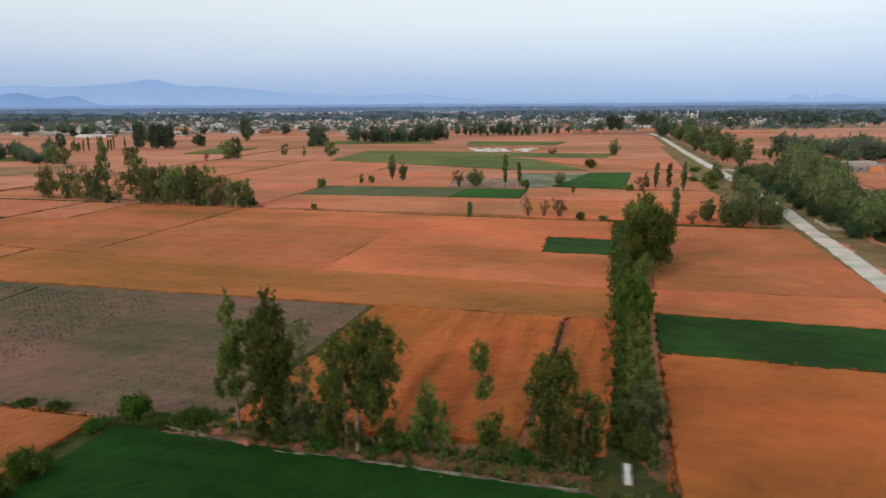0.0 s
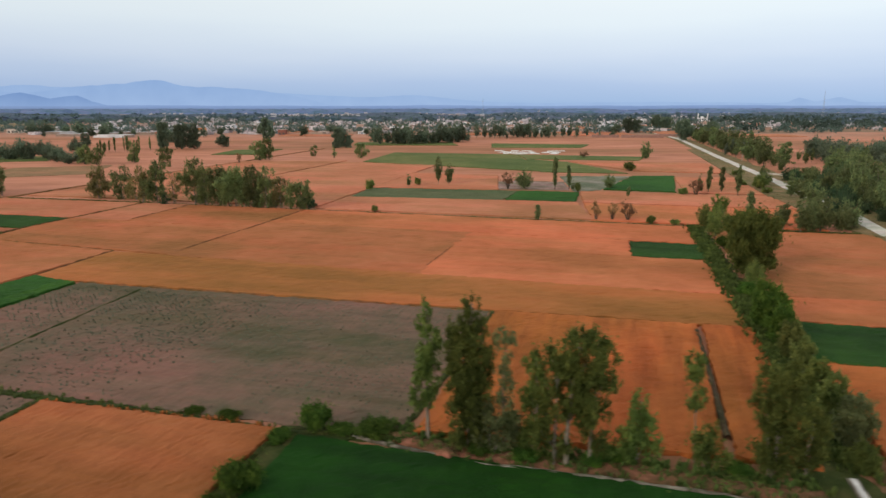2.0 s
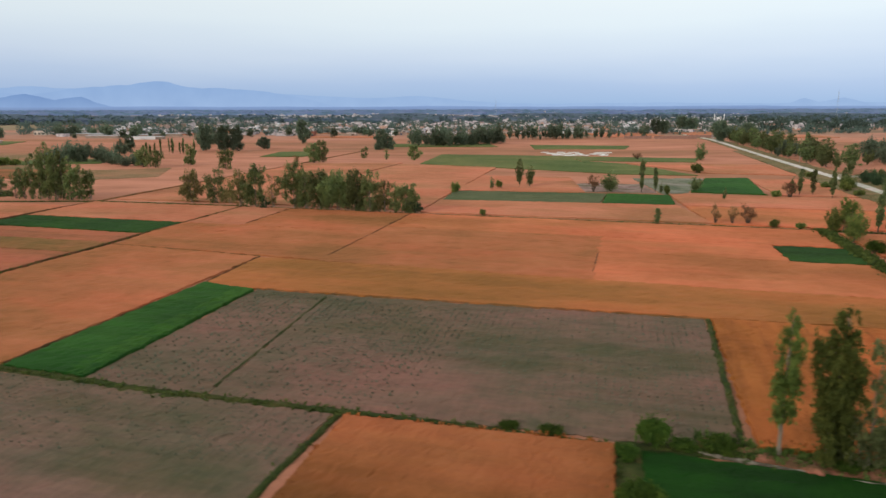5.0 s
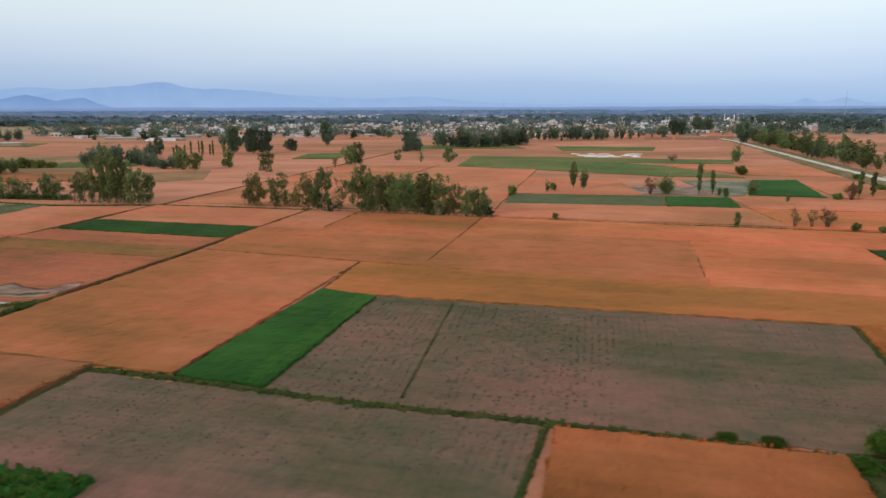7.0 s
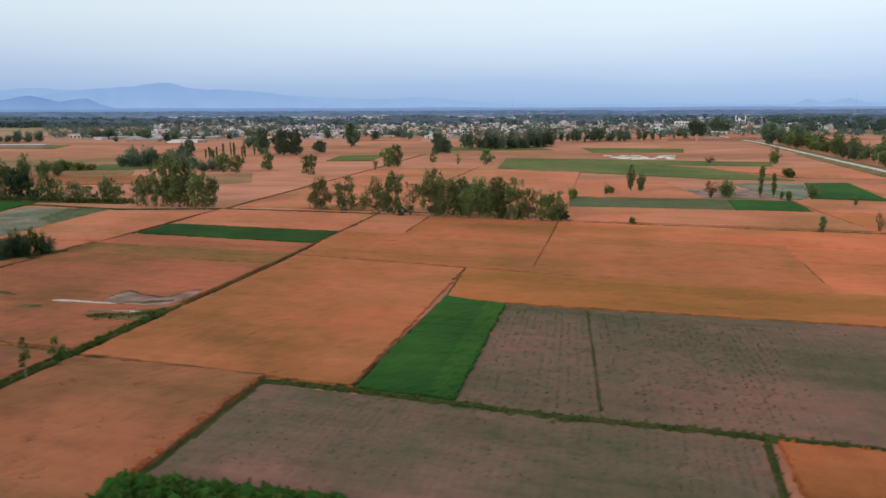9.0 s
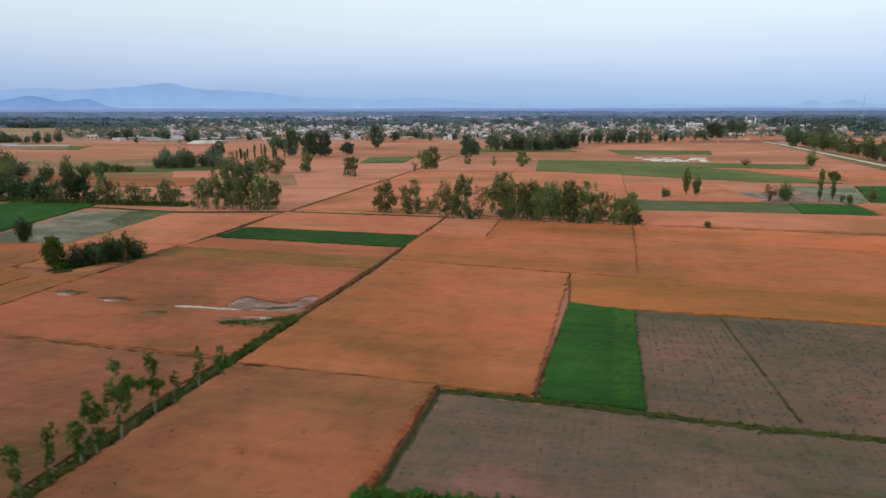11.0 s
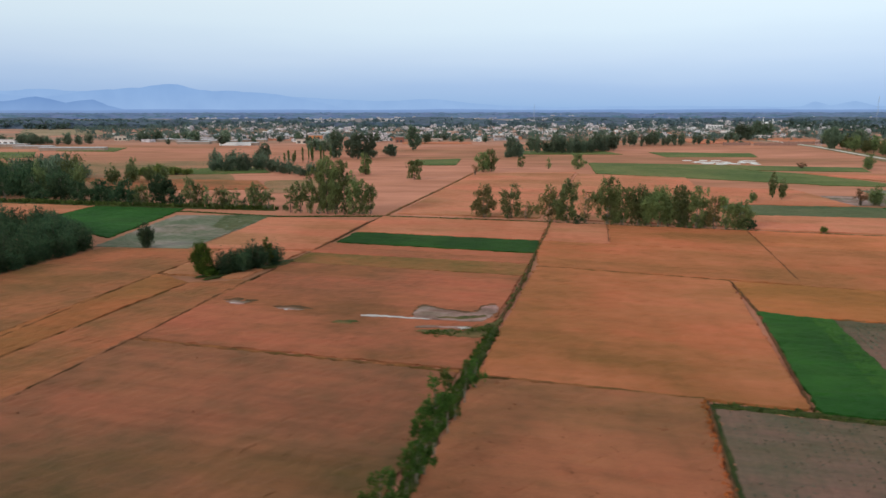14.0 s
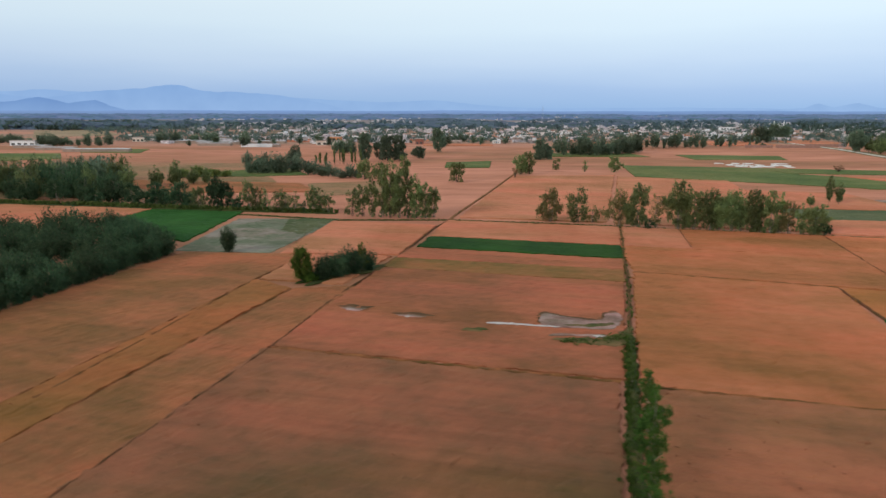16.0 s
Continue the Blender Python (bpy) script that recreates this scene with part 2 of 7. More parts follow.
def land_material():
    """Dry farmland in the south, trodden village earth beyond it, woodland floor towards the horizon, its colour blued
    as haze.
    """
    m, n, l, b = nodes_of("dry_land")
    tc = n.new("ShaderNodeTexCoord")
    sp = n.new("ShaderNodeSeparateXYZ")
    l.new(tc.outputs["Object"], sp.inputs[0])
    st = n.new("ShaderNodeMapping")
    st.inputs["Rotation"].default_value = (0, 0, radians(14))
    st.inputs["Scale"].default_value = (0.4, 1.0, 1)
    l.new(tc.outputs["Object"], st.inputs[0])
    big = noise_node(n, l, st.outputs[0], 0.010, 4)
    mid = noise_node(n, l, st.outputs[0], 0.07, 4)
    fine = noise_node(n, l, tc.outputs["Object"], 1.6, 5, 0.7)
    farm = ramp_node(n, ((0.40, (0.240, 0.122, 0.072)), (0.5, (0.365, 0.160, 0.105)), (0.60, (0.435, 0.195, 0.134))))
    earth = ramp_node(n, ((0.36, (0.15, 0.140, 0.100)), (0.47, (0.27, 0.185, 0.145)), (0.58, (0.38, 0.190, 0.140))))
    # woodland floor with the blue of distance haze mixed into its colour
    hazed_floor = ramp_node(n, ((0.3, (0.11, 0.15, 0.18)), (0.7, (0.17, 0.20, 0.23))))
    for r in (farm, earth, hazed_floor):
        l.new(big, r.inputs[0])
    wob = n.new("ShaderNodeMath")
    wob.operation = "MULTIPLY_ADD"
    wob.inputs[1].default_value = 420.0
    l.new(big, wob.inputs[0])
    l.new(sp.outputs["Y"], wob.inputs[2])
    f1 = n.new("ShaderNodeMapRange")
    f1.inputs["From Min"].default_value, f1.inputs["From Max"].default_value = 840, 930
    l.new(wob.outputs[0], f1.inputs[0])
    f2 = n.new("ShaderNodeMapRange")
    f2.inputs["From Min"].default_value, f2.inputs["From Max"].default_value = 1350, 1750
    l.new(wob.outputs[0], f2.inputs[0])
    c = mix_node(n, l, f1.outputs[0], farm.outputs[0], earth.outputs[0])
    c = mix_node(n, l, f2.outputs[0], c, hazed_floor.outputs[0])
    for k, amount in ((mid, 0.75), (fine, 0.4)):
        r = ramp_node(n, ((0.32, (0.66, 0.64, 0.62)), (0.5, (1, 1, 1)), (0.7, (1.2, 1.2, 1.2))))
        l.new(k, r.inputs[0])
        c = mix_node(n, l, amount, c, r.outputs[0], "MULTIPLY")
    l.new(c, b.inputs["Base Color"])
    b.inputs["Roughness"].default_value = 0.95
    b.inputs["Specular IOR Level"].default_value = 0.1
    b.inputs["Sheen Weight"].default_value = 0.15
    b.inputs["Sheen Tint"].default_value = (0.8, 0.32, 0.17, 1)
    return m


M_GROUND = land_material()
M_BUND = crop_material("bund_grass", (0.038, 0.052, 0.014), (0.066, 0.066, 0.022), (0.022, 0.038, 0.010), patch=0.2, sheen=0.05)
M_WET_GRASS = crop_material("damp_olive_grass", (0.095, 0.085, 0.030), (0.160, 0.105, 0.048), (0.050, 0.064, 0.018), patch=0.25, streak=0.7, sheen=0.05)
M_TRENCH = crop_material("dark_trench", (0.1655, 0.0824, 0.0361), (0.2673, 0.1159, 0.0490), (0.0955, 0.0593, 0.0245), patch=0.3)
M_DRAIN = crop_material("dark_drain_earth", (0.060, 0.046, 0.026), (0.090, 0.066, 0.038), (0.038, 0.032, 0.018), patch=0.3, sheen=0.0)
M_BANK = crop_material("reddish_bare_bank", (0.150, 0.076, 0.042), (0.270, 0.125, 0.080), (0.060, 0.052, 0.022), patch=0.3)
M_VERGE = crop_material("dusty_verge", (0.128, 0.104, 0.048), (0.195, 0.140, 0.078), (0.078, 0.082, 0.030), patch=0.15)
M_ROAD = crop_material("gravel_road", (0.47, 0.45, 0.43), (0.55, 0.53, 0.51), (0.37, 0.345, 0.32), patch=0.15, streak=0.3, grain=0.5)
M_CONCRETE = plain_material("concrete", ((0.35, (0.26, 0.23, 0.19)), (0.65, (0.50, 0.46, 0.41))), 1.2)
M_WHITEWASH = plain_material("whitewash", ((0.3, (0.62, 0.63, 0.66)), (0.7, (0.80, 0.81, 0.83))), 1.5)
M_SLAB = plain_material("worn_whitewash", ((0.3, (0.40, 0.40, 0.40)), (0.7, (0.60, 0.60, 0.60))), 1.5)
# white sky reflection of the puddles is put into the base colour
M_PUDDLE_SKY = plain_material("sky_white_puddle", ((0.35, (0.26, 0.21, 0.20)), (0.62, (0.47, 0.44, 0.44))), 0.9, rough=0.35, bump=0.02)
M_LINE = crop_material("dark_weedy_line", (0.120, 0.060, 0.030), (0.165, 0.078, 0.038), (0.078, 0.046, 0.022), patch=0.3, sheen=0.0)
M_KERB = plain_material("weathered_kerb", ((0.40, (0.075, 0.062, 0.045)), (0.68, (0.27, 0.25, 0.21))), 0.5)
M_WATER = plain_material("still_water", ((0.3, (0.20, 0.20, 0.21)), (0.7, (0.30, 0.29, 0.29))), 0.6, rough=0.12, bump=0.02)
M_MUD = crop_material("wet_mud", (0.250, 0.165, 0.140), (0.330, 0.240, 0.215), (0.150, 0.100, 0.072), patch=0.22, rough=0.8, streak=0.6, sheen=0.0)
M_FILM = plain_material("plastic_film", ((0.35, (0.50, 0.48, 0.47)), (0.62, (0.80, 0.80, 0.80))), 0.5, rough=0.5)
M_BARK = plain_material("pale_bark", ((0.3, (0.12, 0.10, 0.075)), (0.7, (0.27, 0.23, 0.185))), 2.5, bump=0.5)
M_BARK_DARK = plain_material("dark_bark", ((0.3, (0.05, 0.04, 0.03)), (0.7, (0.11, 0.085, 0.06))), 2.5, bump=0.5)
M_LEAF_GUM = leaf_material("gum_leaves", (0.056, 0.088, 0.022), (0.122, 0.172, 0.042), (0.235, 0.280, 0.068), 0.58)
M_LEAF_MID = leaf_material("clump_leaves", (0.098, 0.130, 0.056), (0.190, 0.238, 0.096), (0.295, 0.335, 0.134), 0.62)
M_LEAF_DITCH = leaf_material("ditch_leaves", (0.028, 0.060, 0.012), (0.060, 0.118, 0.022), (0.115, 0.178, 0.034), 0.55)
M_LEAF_GROVE = leaf_material("grove_leaves", (0.022, 0.050, 0.028), (0.056, 0.102, 0.052), (0.108, 0.160, 0.076), 0.56)
M_LEAF_BROAD = leaf_material("broad_leaves", (0.0672, 0.0980, 0.0302), (0.1512, 0.1932, 0.0546), (0.3009, 0.3220, 0.0891), 0.58)
M_LEAF_OLIVE = leaf_material("olive_leaves", (0.072, 0.100, 0.046), (0.152, 0.192, 0.080), (0.265, 0.305, 0.122), 0.58)
M_LEAF_RUST = leaf_material("rusty_leaves", (0.105, 0.100, 0.044), (0.200, 0.186, 0.076), (0.310, 0.285, 0.112), 0.58)
M_LEAF_BRIGHT = leaf_material("bright_leaves", (0.030, 0.068, 0.012), (0.075, 0.145, 0.024), (0.150, 0.230, 0.036), 0.58)
M_LEAF_RANK = leaf_material("rank_grass", (0.0297, 0.0486, 0.0135), (0.0675, 0.1013, 0.0243), (0.1283, 0.1620, 0.0405), 0.3)
M_LEAF_DRY = leaf_material("dry_leaves", (0.150, 0.092, 0.046), (0.250, 0.150, 0.078), (0.330, 0.205, 0.110), 0.5)
M_LEAF_SEED = leaf_material("seedling_leaves", (0.050, 0.074, 0.052), (0.085, 0.108, 0.074), (0.130, 0.148, 0.100))
# leaves of distant trees: the blue lift of air haze is in the colour
M_LEAF_FAR_HAZED = leaf_material("hazed_far_leaves", (0.090, 0.130, 0.096), (0.150, 0.200, 0.134), (0.212, 0.258, 0.168), 0.62)
# canopy colours hold the haze of distance, bluer for the farther sheet
M_HAZED_CANOPY = crop_material("wood_canopy", (0.074, 0.108, 0.158), (0.096, 0.130, 0.182), (0.054, 0.086, 0.128), patch=0.02, streak=0.2, sheen=0.0)
M_HAZED_CANOPY_FAR = crop_material("hazed_far_canopy", (0.120, 0.184, 0.330), (0.142, 0.208, 0.352), (0.100, 0.160, 0.292), patch=0.01, streak=0.2, sheen=0.0)
# village and woodland leaves, blued in the base colour as haze
M_LEAF_TOWN_HAZED = leaf_material("hazed_village_leaves", (0.058, 0.092, 0.086), (0.090, 0.132, 0.114), (0.130, 0.174, 0.142), 0.45)
M_LEAF_WOODS_HAZED = leaf_material("hazed_woodland_leaves", (0.082, 0.128, 0.158), (0.105, 0.155, 0.182), (0.130, 0.182, 0.205), 0.45)
M_WALL = plain_material("village_walls", ((0.0, (0.56, 0.52, 0.52)), (0.16, (0.46, 0.34, 0.30)), (0.30, (0.34, 0.24, 0.20)), (0.40, (0.72, 0.71, 0.73)), (0.66, (0.30, 0.28, 0.29)), (0.74, (0.52, 0.34, 0.28)), (0.86, (0.68, 0.72, 0.80))), 0.35, by_object=True)
M_WALL_FAR = leaf_material("far_house_walls", (0.23, 0.21, 0.23), (0.46, 0.42, 0.45), (0.80, 0.78, 0.83), 0.0)
M_ROOF = plain_material("flat_roofs", ((0.0, (0.40, 0.35, 0.34)), (0.4, (0.48, 0.43, 0.41)), (0.7, (0.32, 0.25, 0.22))), 0.4, by_object=True)
M_SHEET = plain_material("sheet_roof", ((0.3, (0.42, 0.45, 0.50)), (0.7, (0.58, 0.61, 0.67))), 0.3, rough=0.5)
M_MUDWALL = plain_material("mud_brick", ((0.3, (0.27, 0.19, 0.15)), (0.7, (0.38, 0.29, 0.24))), 0.4)
M_DARK = plain_material("dark_opening", ((0.3, (0.03, 0.03, 0.035)), (0.7, (0.07, 0.065, 0.06))), 1.0, rough=0.4)
M_PAINT = plain_material("door_paint", ((0.0, (0.08, 0.14, 0.22)), (0.35, (0.22, 0.10, 0.05)), (0.7, (0.10, 0.20, 0.14))), 1.0, by_object=True)
M_ORANGE = plain_material("orange_paint", ((0.3, (0.62, 0.22, 0.08)), (0.7, (0.72, 0.30, 0.12))), 1.0)
M_WALL_CREAM = plain_material("cream_plaster", ((0.3, (0.52, 0.45, 0.40)), (0.7, (0.66, 0.60, 0.54))), 0.4)
M_BRICK = plain_material("dark_red_brick", ((0.3, (0.20, 0.07, 0.05)), (0.7, (0.30, 0.12, 0.085))), 0.8)
M_BRICK_PALE = plain_material("pale_red_brick", ((0.3, (0.22, 0.115, 0.09)), (0.7, (0.34, 0.20, 0.165))), 0.6)
M_SALMON = plain_material("salmon_plaster", ((0.3, (0.46, 0.25, 0.20)), (0.7, (0.56, 0.33, 0.27))), 0.4)
M_STEEL = plain_material("galvanised_steel", ((0.3, (0.32, 0.35, 0.40)), (0.7, (0.45, 0.48, 0.53))), 2.0, rough=0.5, metal=0.4)


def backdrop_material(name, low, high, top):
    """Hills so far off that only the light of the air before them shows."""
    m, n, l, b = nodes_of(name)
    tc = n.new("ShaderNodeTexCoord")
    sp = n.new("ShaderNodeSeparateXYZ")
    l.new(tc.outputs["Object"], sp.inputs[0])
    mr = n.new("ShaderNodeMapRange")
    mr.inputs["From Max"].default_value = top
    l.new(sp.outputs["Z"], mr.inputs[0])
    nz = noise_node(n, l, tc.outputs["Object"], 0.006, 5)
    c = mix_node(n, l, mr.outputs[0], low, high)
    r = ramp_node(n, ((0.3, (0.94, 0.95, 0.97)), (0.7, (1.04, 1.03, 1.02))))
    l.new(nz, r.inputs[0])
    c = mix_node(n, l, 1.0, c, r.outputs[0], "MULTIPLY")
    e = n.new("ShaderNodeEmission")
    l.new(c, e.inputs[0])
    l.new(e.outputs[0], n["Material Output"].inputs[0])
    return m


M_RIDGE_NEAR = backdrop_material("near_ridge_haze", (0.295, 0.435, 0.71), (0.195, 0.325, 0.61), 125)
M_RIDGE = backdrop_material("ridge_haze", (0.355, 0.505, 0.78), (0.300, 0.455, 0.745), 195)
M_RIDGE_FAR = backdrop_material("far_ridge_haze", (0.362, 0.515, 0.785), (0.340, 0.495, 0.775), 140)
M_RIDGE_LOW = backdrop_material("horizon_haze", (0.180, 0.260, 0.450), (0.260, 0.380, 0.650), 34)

# ---- makers ----
R = np.random.default_rng(7)


def mesh_from(name, verts, faces, material, smooth=False):
    me = bpy.data.meshes.new(name)
    me.from_pydata([tuple(v) for v in verts], [], faces)
    me.materials.append(material)
    if smooth:
        me.polygons.foreach_set("use_smooth", [True] * len(me.polygons))
    me.update()
    return me


def quads_mesh(name, corners, material):
    """One mesh from an array of faces (n, k, 3), each with its own corners."""
    n, k = corners.shape[:2]
    me = bpy.data.meshes.new(name)
    me.vertices.add(k * n)
    me.vertices.foreach_set("co", np.asarray(corners, np.float32).ravel())
    me.loops.add(k * n)
    me.loops.foreach_set("vertex_index", np.arange(k * n, dtype=np.int32))
    me.polygons.add(n)
    me.polygons.foreach_set("loop_start", np.arange(0, k * n, k, dtype=np.int32))
    me.materials.append(material)
    me.update(calc_edges=True)
    return me


def part_of(parent, name, me, label=""):
    ob = new(name, me)
    ob.parent = parent
    if label:
        tagged(ob, label)
    return ob


def field(name, label, corners, height, material, cell=1.0, rough=0.12, gap=0.08):
    """A block of standing crop over four corners (north-west, north-east, south-east, south-west), with ragged top and edges."""
    c = [Vector((x, y, 0)) for x, y in corners]
    mid = sum(c, Vector()) / 4
    c = [p + (mid - p).normalized() * gap * 1.3 for p in c]
    wide = max((c[1] - c[0]).length, (c[2] - c[3]).length)
    deep = max((c[3] - c[0]).length, (c[2] - c[1]).length)
    nu, nv = int(min(120, max(8, wide / cell))), int(min(120, max(8, deep / cell)))
    u, v = np.meshgrid(np.linspace(0, 1, nu + 1), np.linspace(0, 1, nv + 1))
    a = [np.array(p) for p in c]
    g = ((1 - u) * (1 - v))[..., None] * a[0] + (u * (1 - v))[..., None] * a[1] + (u * v)[..., None] * a[2] + ((1 - u) * v)[..., None] * a[3]
    jit = R.normal(0, 1, (nv + 1, nu + 1, 3))
    g[..., :2] += jit[..., :2] * 0.16 * min(cell, 1.5)
    g[..., 2] = height * (1 + rough * np.clip(jit[..., 2], -2, 2.5))
    edge = np.zeros((nv + 1, nu + 1), bool)
    edge[0], edge[-1], edge[:, 0], edge[:, -1] = True, True, True, True
    g[edge, 2] *= 0.93
    idx = np.arange((nu + 1) * (nv + 1)).reshape(nv + 1, nu + 1)
    faces = np.stack([idx[1:, :-1], idx[1:, 1:], idx[:-1, 1:], idx[:-1, :-1]], -1).reshape(-1, 4).tolist()
    verts = g.reshape(-1, 3).tolist()
    ring = list(idx[0, :]) + list(idx[1:, -1]) + list(idx[-1, -2::-1]) + list(idx[-2:0:-1, 0])
    base = len(verts)
    for i in ring:
        x, y, _ = verts[i]
        out = Vector((x - mid.x, y - mid.y, 0)).normalized() * 0.3 * height
        verts.append([x + out.x + R.normal(0, 0.1), y + out.y + R.normal(0, 0.1), -0.02])
    k = len(ring)
    faces += [[int(ring[i]), int(ring[(i + 1) % k]), base + (i + 1) % k, base + i] for i in range(k)]
    ob = new(name, mesh_from(name, verts, faces, material))
    return tagged(ob, label, "field", "fields of the plain", "stuff")


def wheat(corners, material=M_WHEAT, cell=1.3, label="ripe orange wheat standing in a field", height=0.36, gap=-0.28, **more):
    return field("wheat_field", label, corners, height, material, cell, gap=gap, **more)


def fodder(corners, material=M_GREEN, cell=1.3, label="dark green fodder crop in a narrow field", height=0.4, **more):
    return field("fodder_field", label, corners, height, material, cell, **more)


def strip(name, label, pts, width, height, material, step=1.5, category="bund", kind="structure", wander=0.12, z0=0.0):
    """A low ridge or path along a line of points: rounded in section, uneven in width."""
    p = [Vector((x, y, 0)) for x, y in pts]
    line = []
    for a, b in zip(p, p[1:]):
        k = max(1, int((b - a).length / step))
        line += [a.lerp(b, i / k) for i in range(k)]
    line.append(p[-1])
    verts, faces = [], []
    prof = ((-0.5, -0.02), (-0.36, 0.72), (0.0, 1.0), (0.36, 0.72), (0.5, -0.02))
    for i, q in enumerate(line):
        d = (line[min(i + 1, len(line) - 1)] - line[max(i - 1, 0)]).normalized()
        side = Vector((-d.y, d.x, 0))
        w = width * (1 + wander * R.normal())
        off = wander * width * 0.6 * R.normal()
        for s, h in prof:
            verts.append(q + side * (s * w + off) + Vector((0, 0, z0 + max(-0.02, height * h * (1 + 0.15 * R.normal())))))
    for i in range(len(line) - 1):
        for j in range(4):
            a = i * 5 + j
            faces.append((a, a + 5, a + 6, a + 1))
    return tagged(new(name, mesh_from(name, verts, faces, material)), label, category, "", kind)


def tufts(name, label, spots, size, material, blades=6, category="grass", lean=0.5):
    """Tufts of grass or seedlings: a few narrow upright blades at each spot, one mesh of stuff."""
    spots = np.asarray(spots, float)
    n = len(spots)
    base = np.repeat(spots, blades, 0)
    s = size * R.uniform(0.6, 1.35, (n * blades, 1))
    ang = R.uniform(0, 2 * np.pi, n * blades)
    d = np.stack([np.cos(ang), np.sin(ang), np.zeros_like(ang)], -1)
    side = np.stack([-np.sin(ang), np.cos(ang), np.zeros_like(ang)], -1)
    foot = np.concatenate([base[:, :2], np.zeros((n * blades, 1)) if base.shape[1] == 2 else base[:, 2:3]], 1) + d * s * 0.18
    tip = foot + d * s * lean * R.uniform(0.3, 1.2, (n * blades, 1)) + np.array([0, 0, 1.0]) * s
    w = s * 0.28
    q = np.stack([foot - side * w, foot + side * w, tip + side * w * 0.35, tip - side * w * 0.35], 1)
    return tagged(new(name, quads_mesh(name, q, material)), label, category, "", "stuff")


def along(pts, per_metre, spread):
    """Random spots along a line of points."""
    out = []
    for (x0, y0), (x1, y1) in zip(pts, pts[1:]):
        length = math.hypot(x1 - x0, y1 - y0)
        k = int(length * per_metre)
        f = R.uniform(0, 1, k)
        nx, ny = -(y1 - y0) / length, (x1 - x0) / length
        o = R.normal(0, spread, k)
        out.append(np.stack([x0 + f * (x1 - x0) + nx * o, y0 + f * (y1 - y0) + ny * o], -1))
    return np.concatenate(out)


def tube(verts, faces, pts, radii, sides=7):
    start = len(verts)
    for i, (p, r) in enumerate(zip(pts, radii)):
        d = (Vector(pts[min(i + 1, len(pts) - 1)]) - Vector(pts[max(i - 1, 0)])).normalized()
        a = d.orthogonal().normalized()
        b = d.cross(a)
        for k in range(sides):
            t = 2 * math.pi * k / sides
            verts.append(Vector(p) + (a * math.cos(t) + b * math.sin(t)) * r)
    for i in range(len(pts) - 1):
        for k in range(sides):
            a, b = start + i * sides + k, start + i * sides + (k + 1) % sides
            faces.append((a, b, b + sides, a + sides))


def leaf_cloud(rng, clumps, n, size, up=0.35, loose=False):
    """Leaf sprays as small pointed blades on and in the clumps (centre, radii)."""
    cen = np.array([c for c, _ in clumps], float)
    rad = np.array([r for _, r in clumps], float)
    vol = rad.prod(1) ** 0.75
    pick = rng.choice(len(clumps), n, p=vol / vol.sum())
    d = rng.normal(0, 1, (n, 3))
    d /= np.linalg.norm(d, axis=1, keepdims=True)
    r = np.abs(rng.normal(0.60, 0.36, (n, 1))) + 0.08
    far_out = rng.uniform(0, 1, (n, 1)) < (0.20 if loose else 0.10)
    r = np.where(far_out, np.abs(rng.normal(0, 1.0, (n, 1))) + 0.1, r)
    pos = cen[pick] + d * rad[pick] * r
    nrm = d * 0.8 + rng.normal(0, 0.55, (n, 3)) * (1 if up < 1 else 0.5) + np.array([0, 0, up])
    nrm /= np.linalg.norm(nrm, axis=1, keepdims=True)
    t = np.cross(nrm, rng.normal(0, 1, (n, 3)))
    t /= np.linalg.norm(t, axis=1, keepdims=True)
    b = np.cross(nrm, t) * np.array([0.7, 0.7, 1.7])
    s = size * rng.uniform(0.5, 1.45, (n, 1))
    bend = nrm * s * rng.uniform(-0.3, 0.3, (n, 1))
    return np.stack([pos - t * s * 0.40 + bend, pos - b * s * 0.75, pos + t * s * 0.42 + b * s * 0.55], 1)


TREE_SIZE = {"gum": (12.0, 5.0), "broad": (9.0, 8.0), "round": (7.0, 5.5), "bush": (3.0, 4.0), "column": (10.0, 2.4), "thin": (9.0, 3.6), "dry": (5.0, 4.0), "grove": (9.0, 9.0)}
LODS = {0: (7600, 0.27), 1: (2600, 0.42), 2: (1300, 0.60)}
tree_meshes = {}


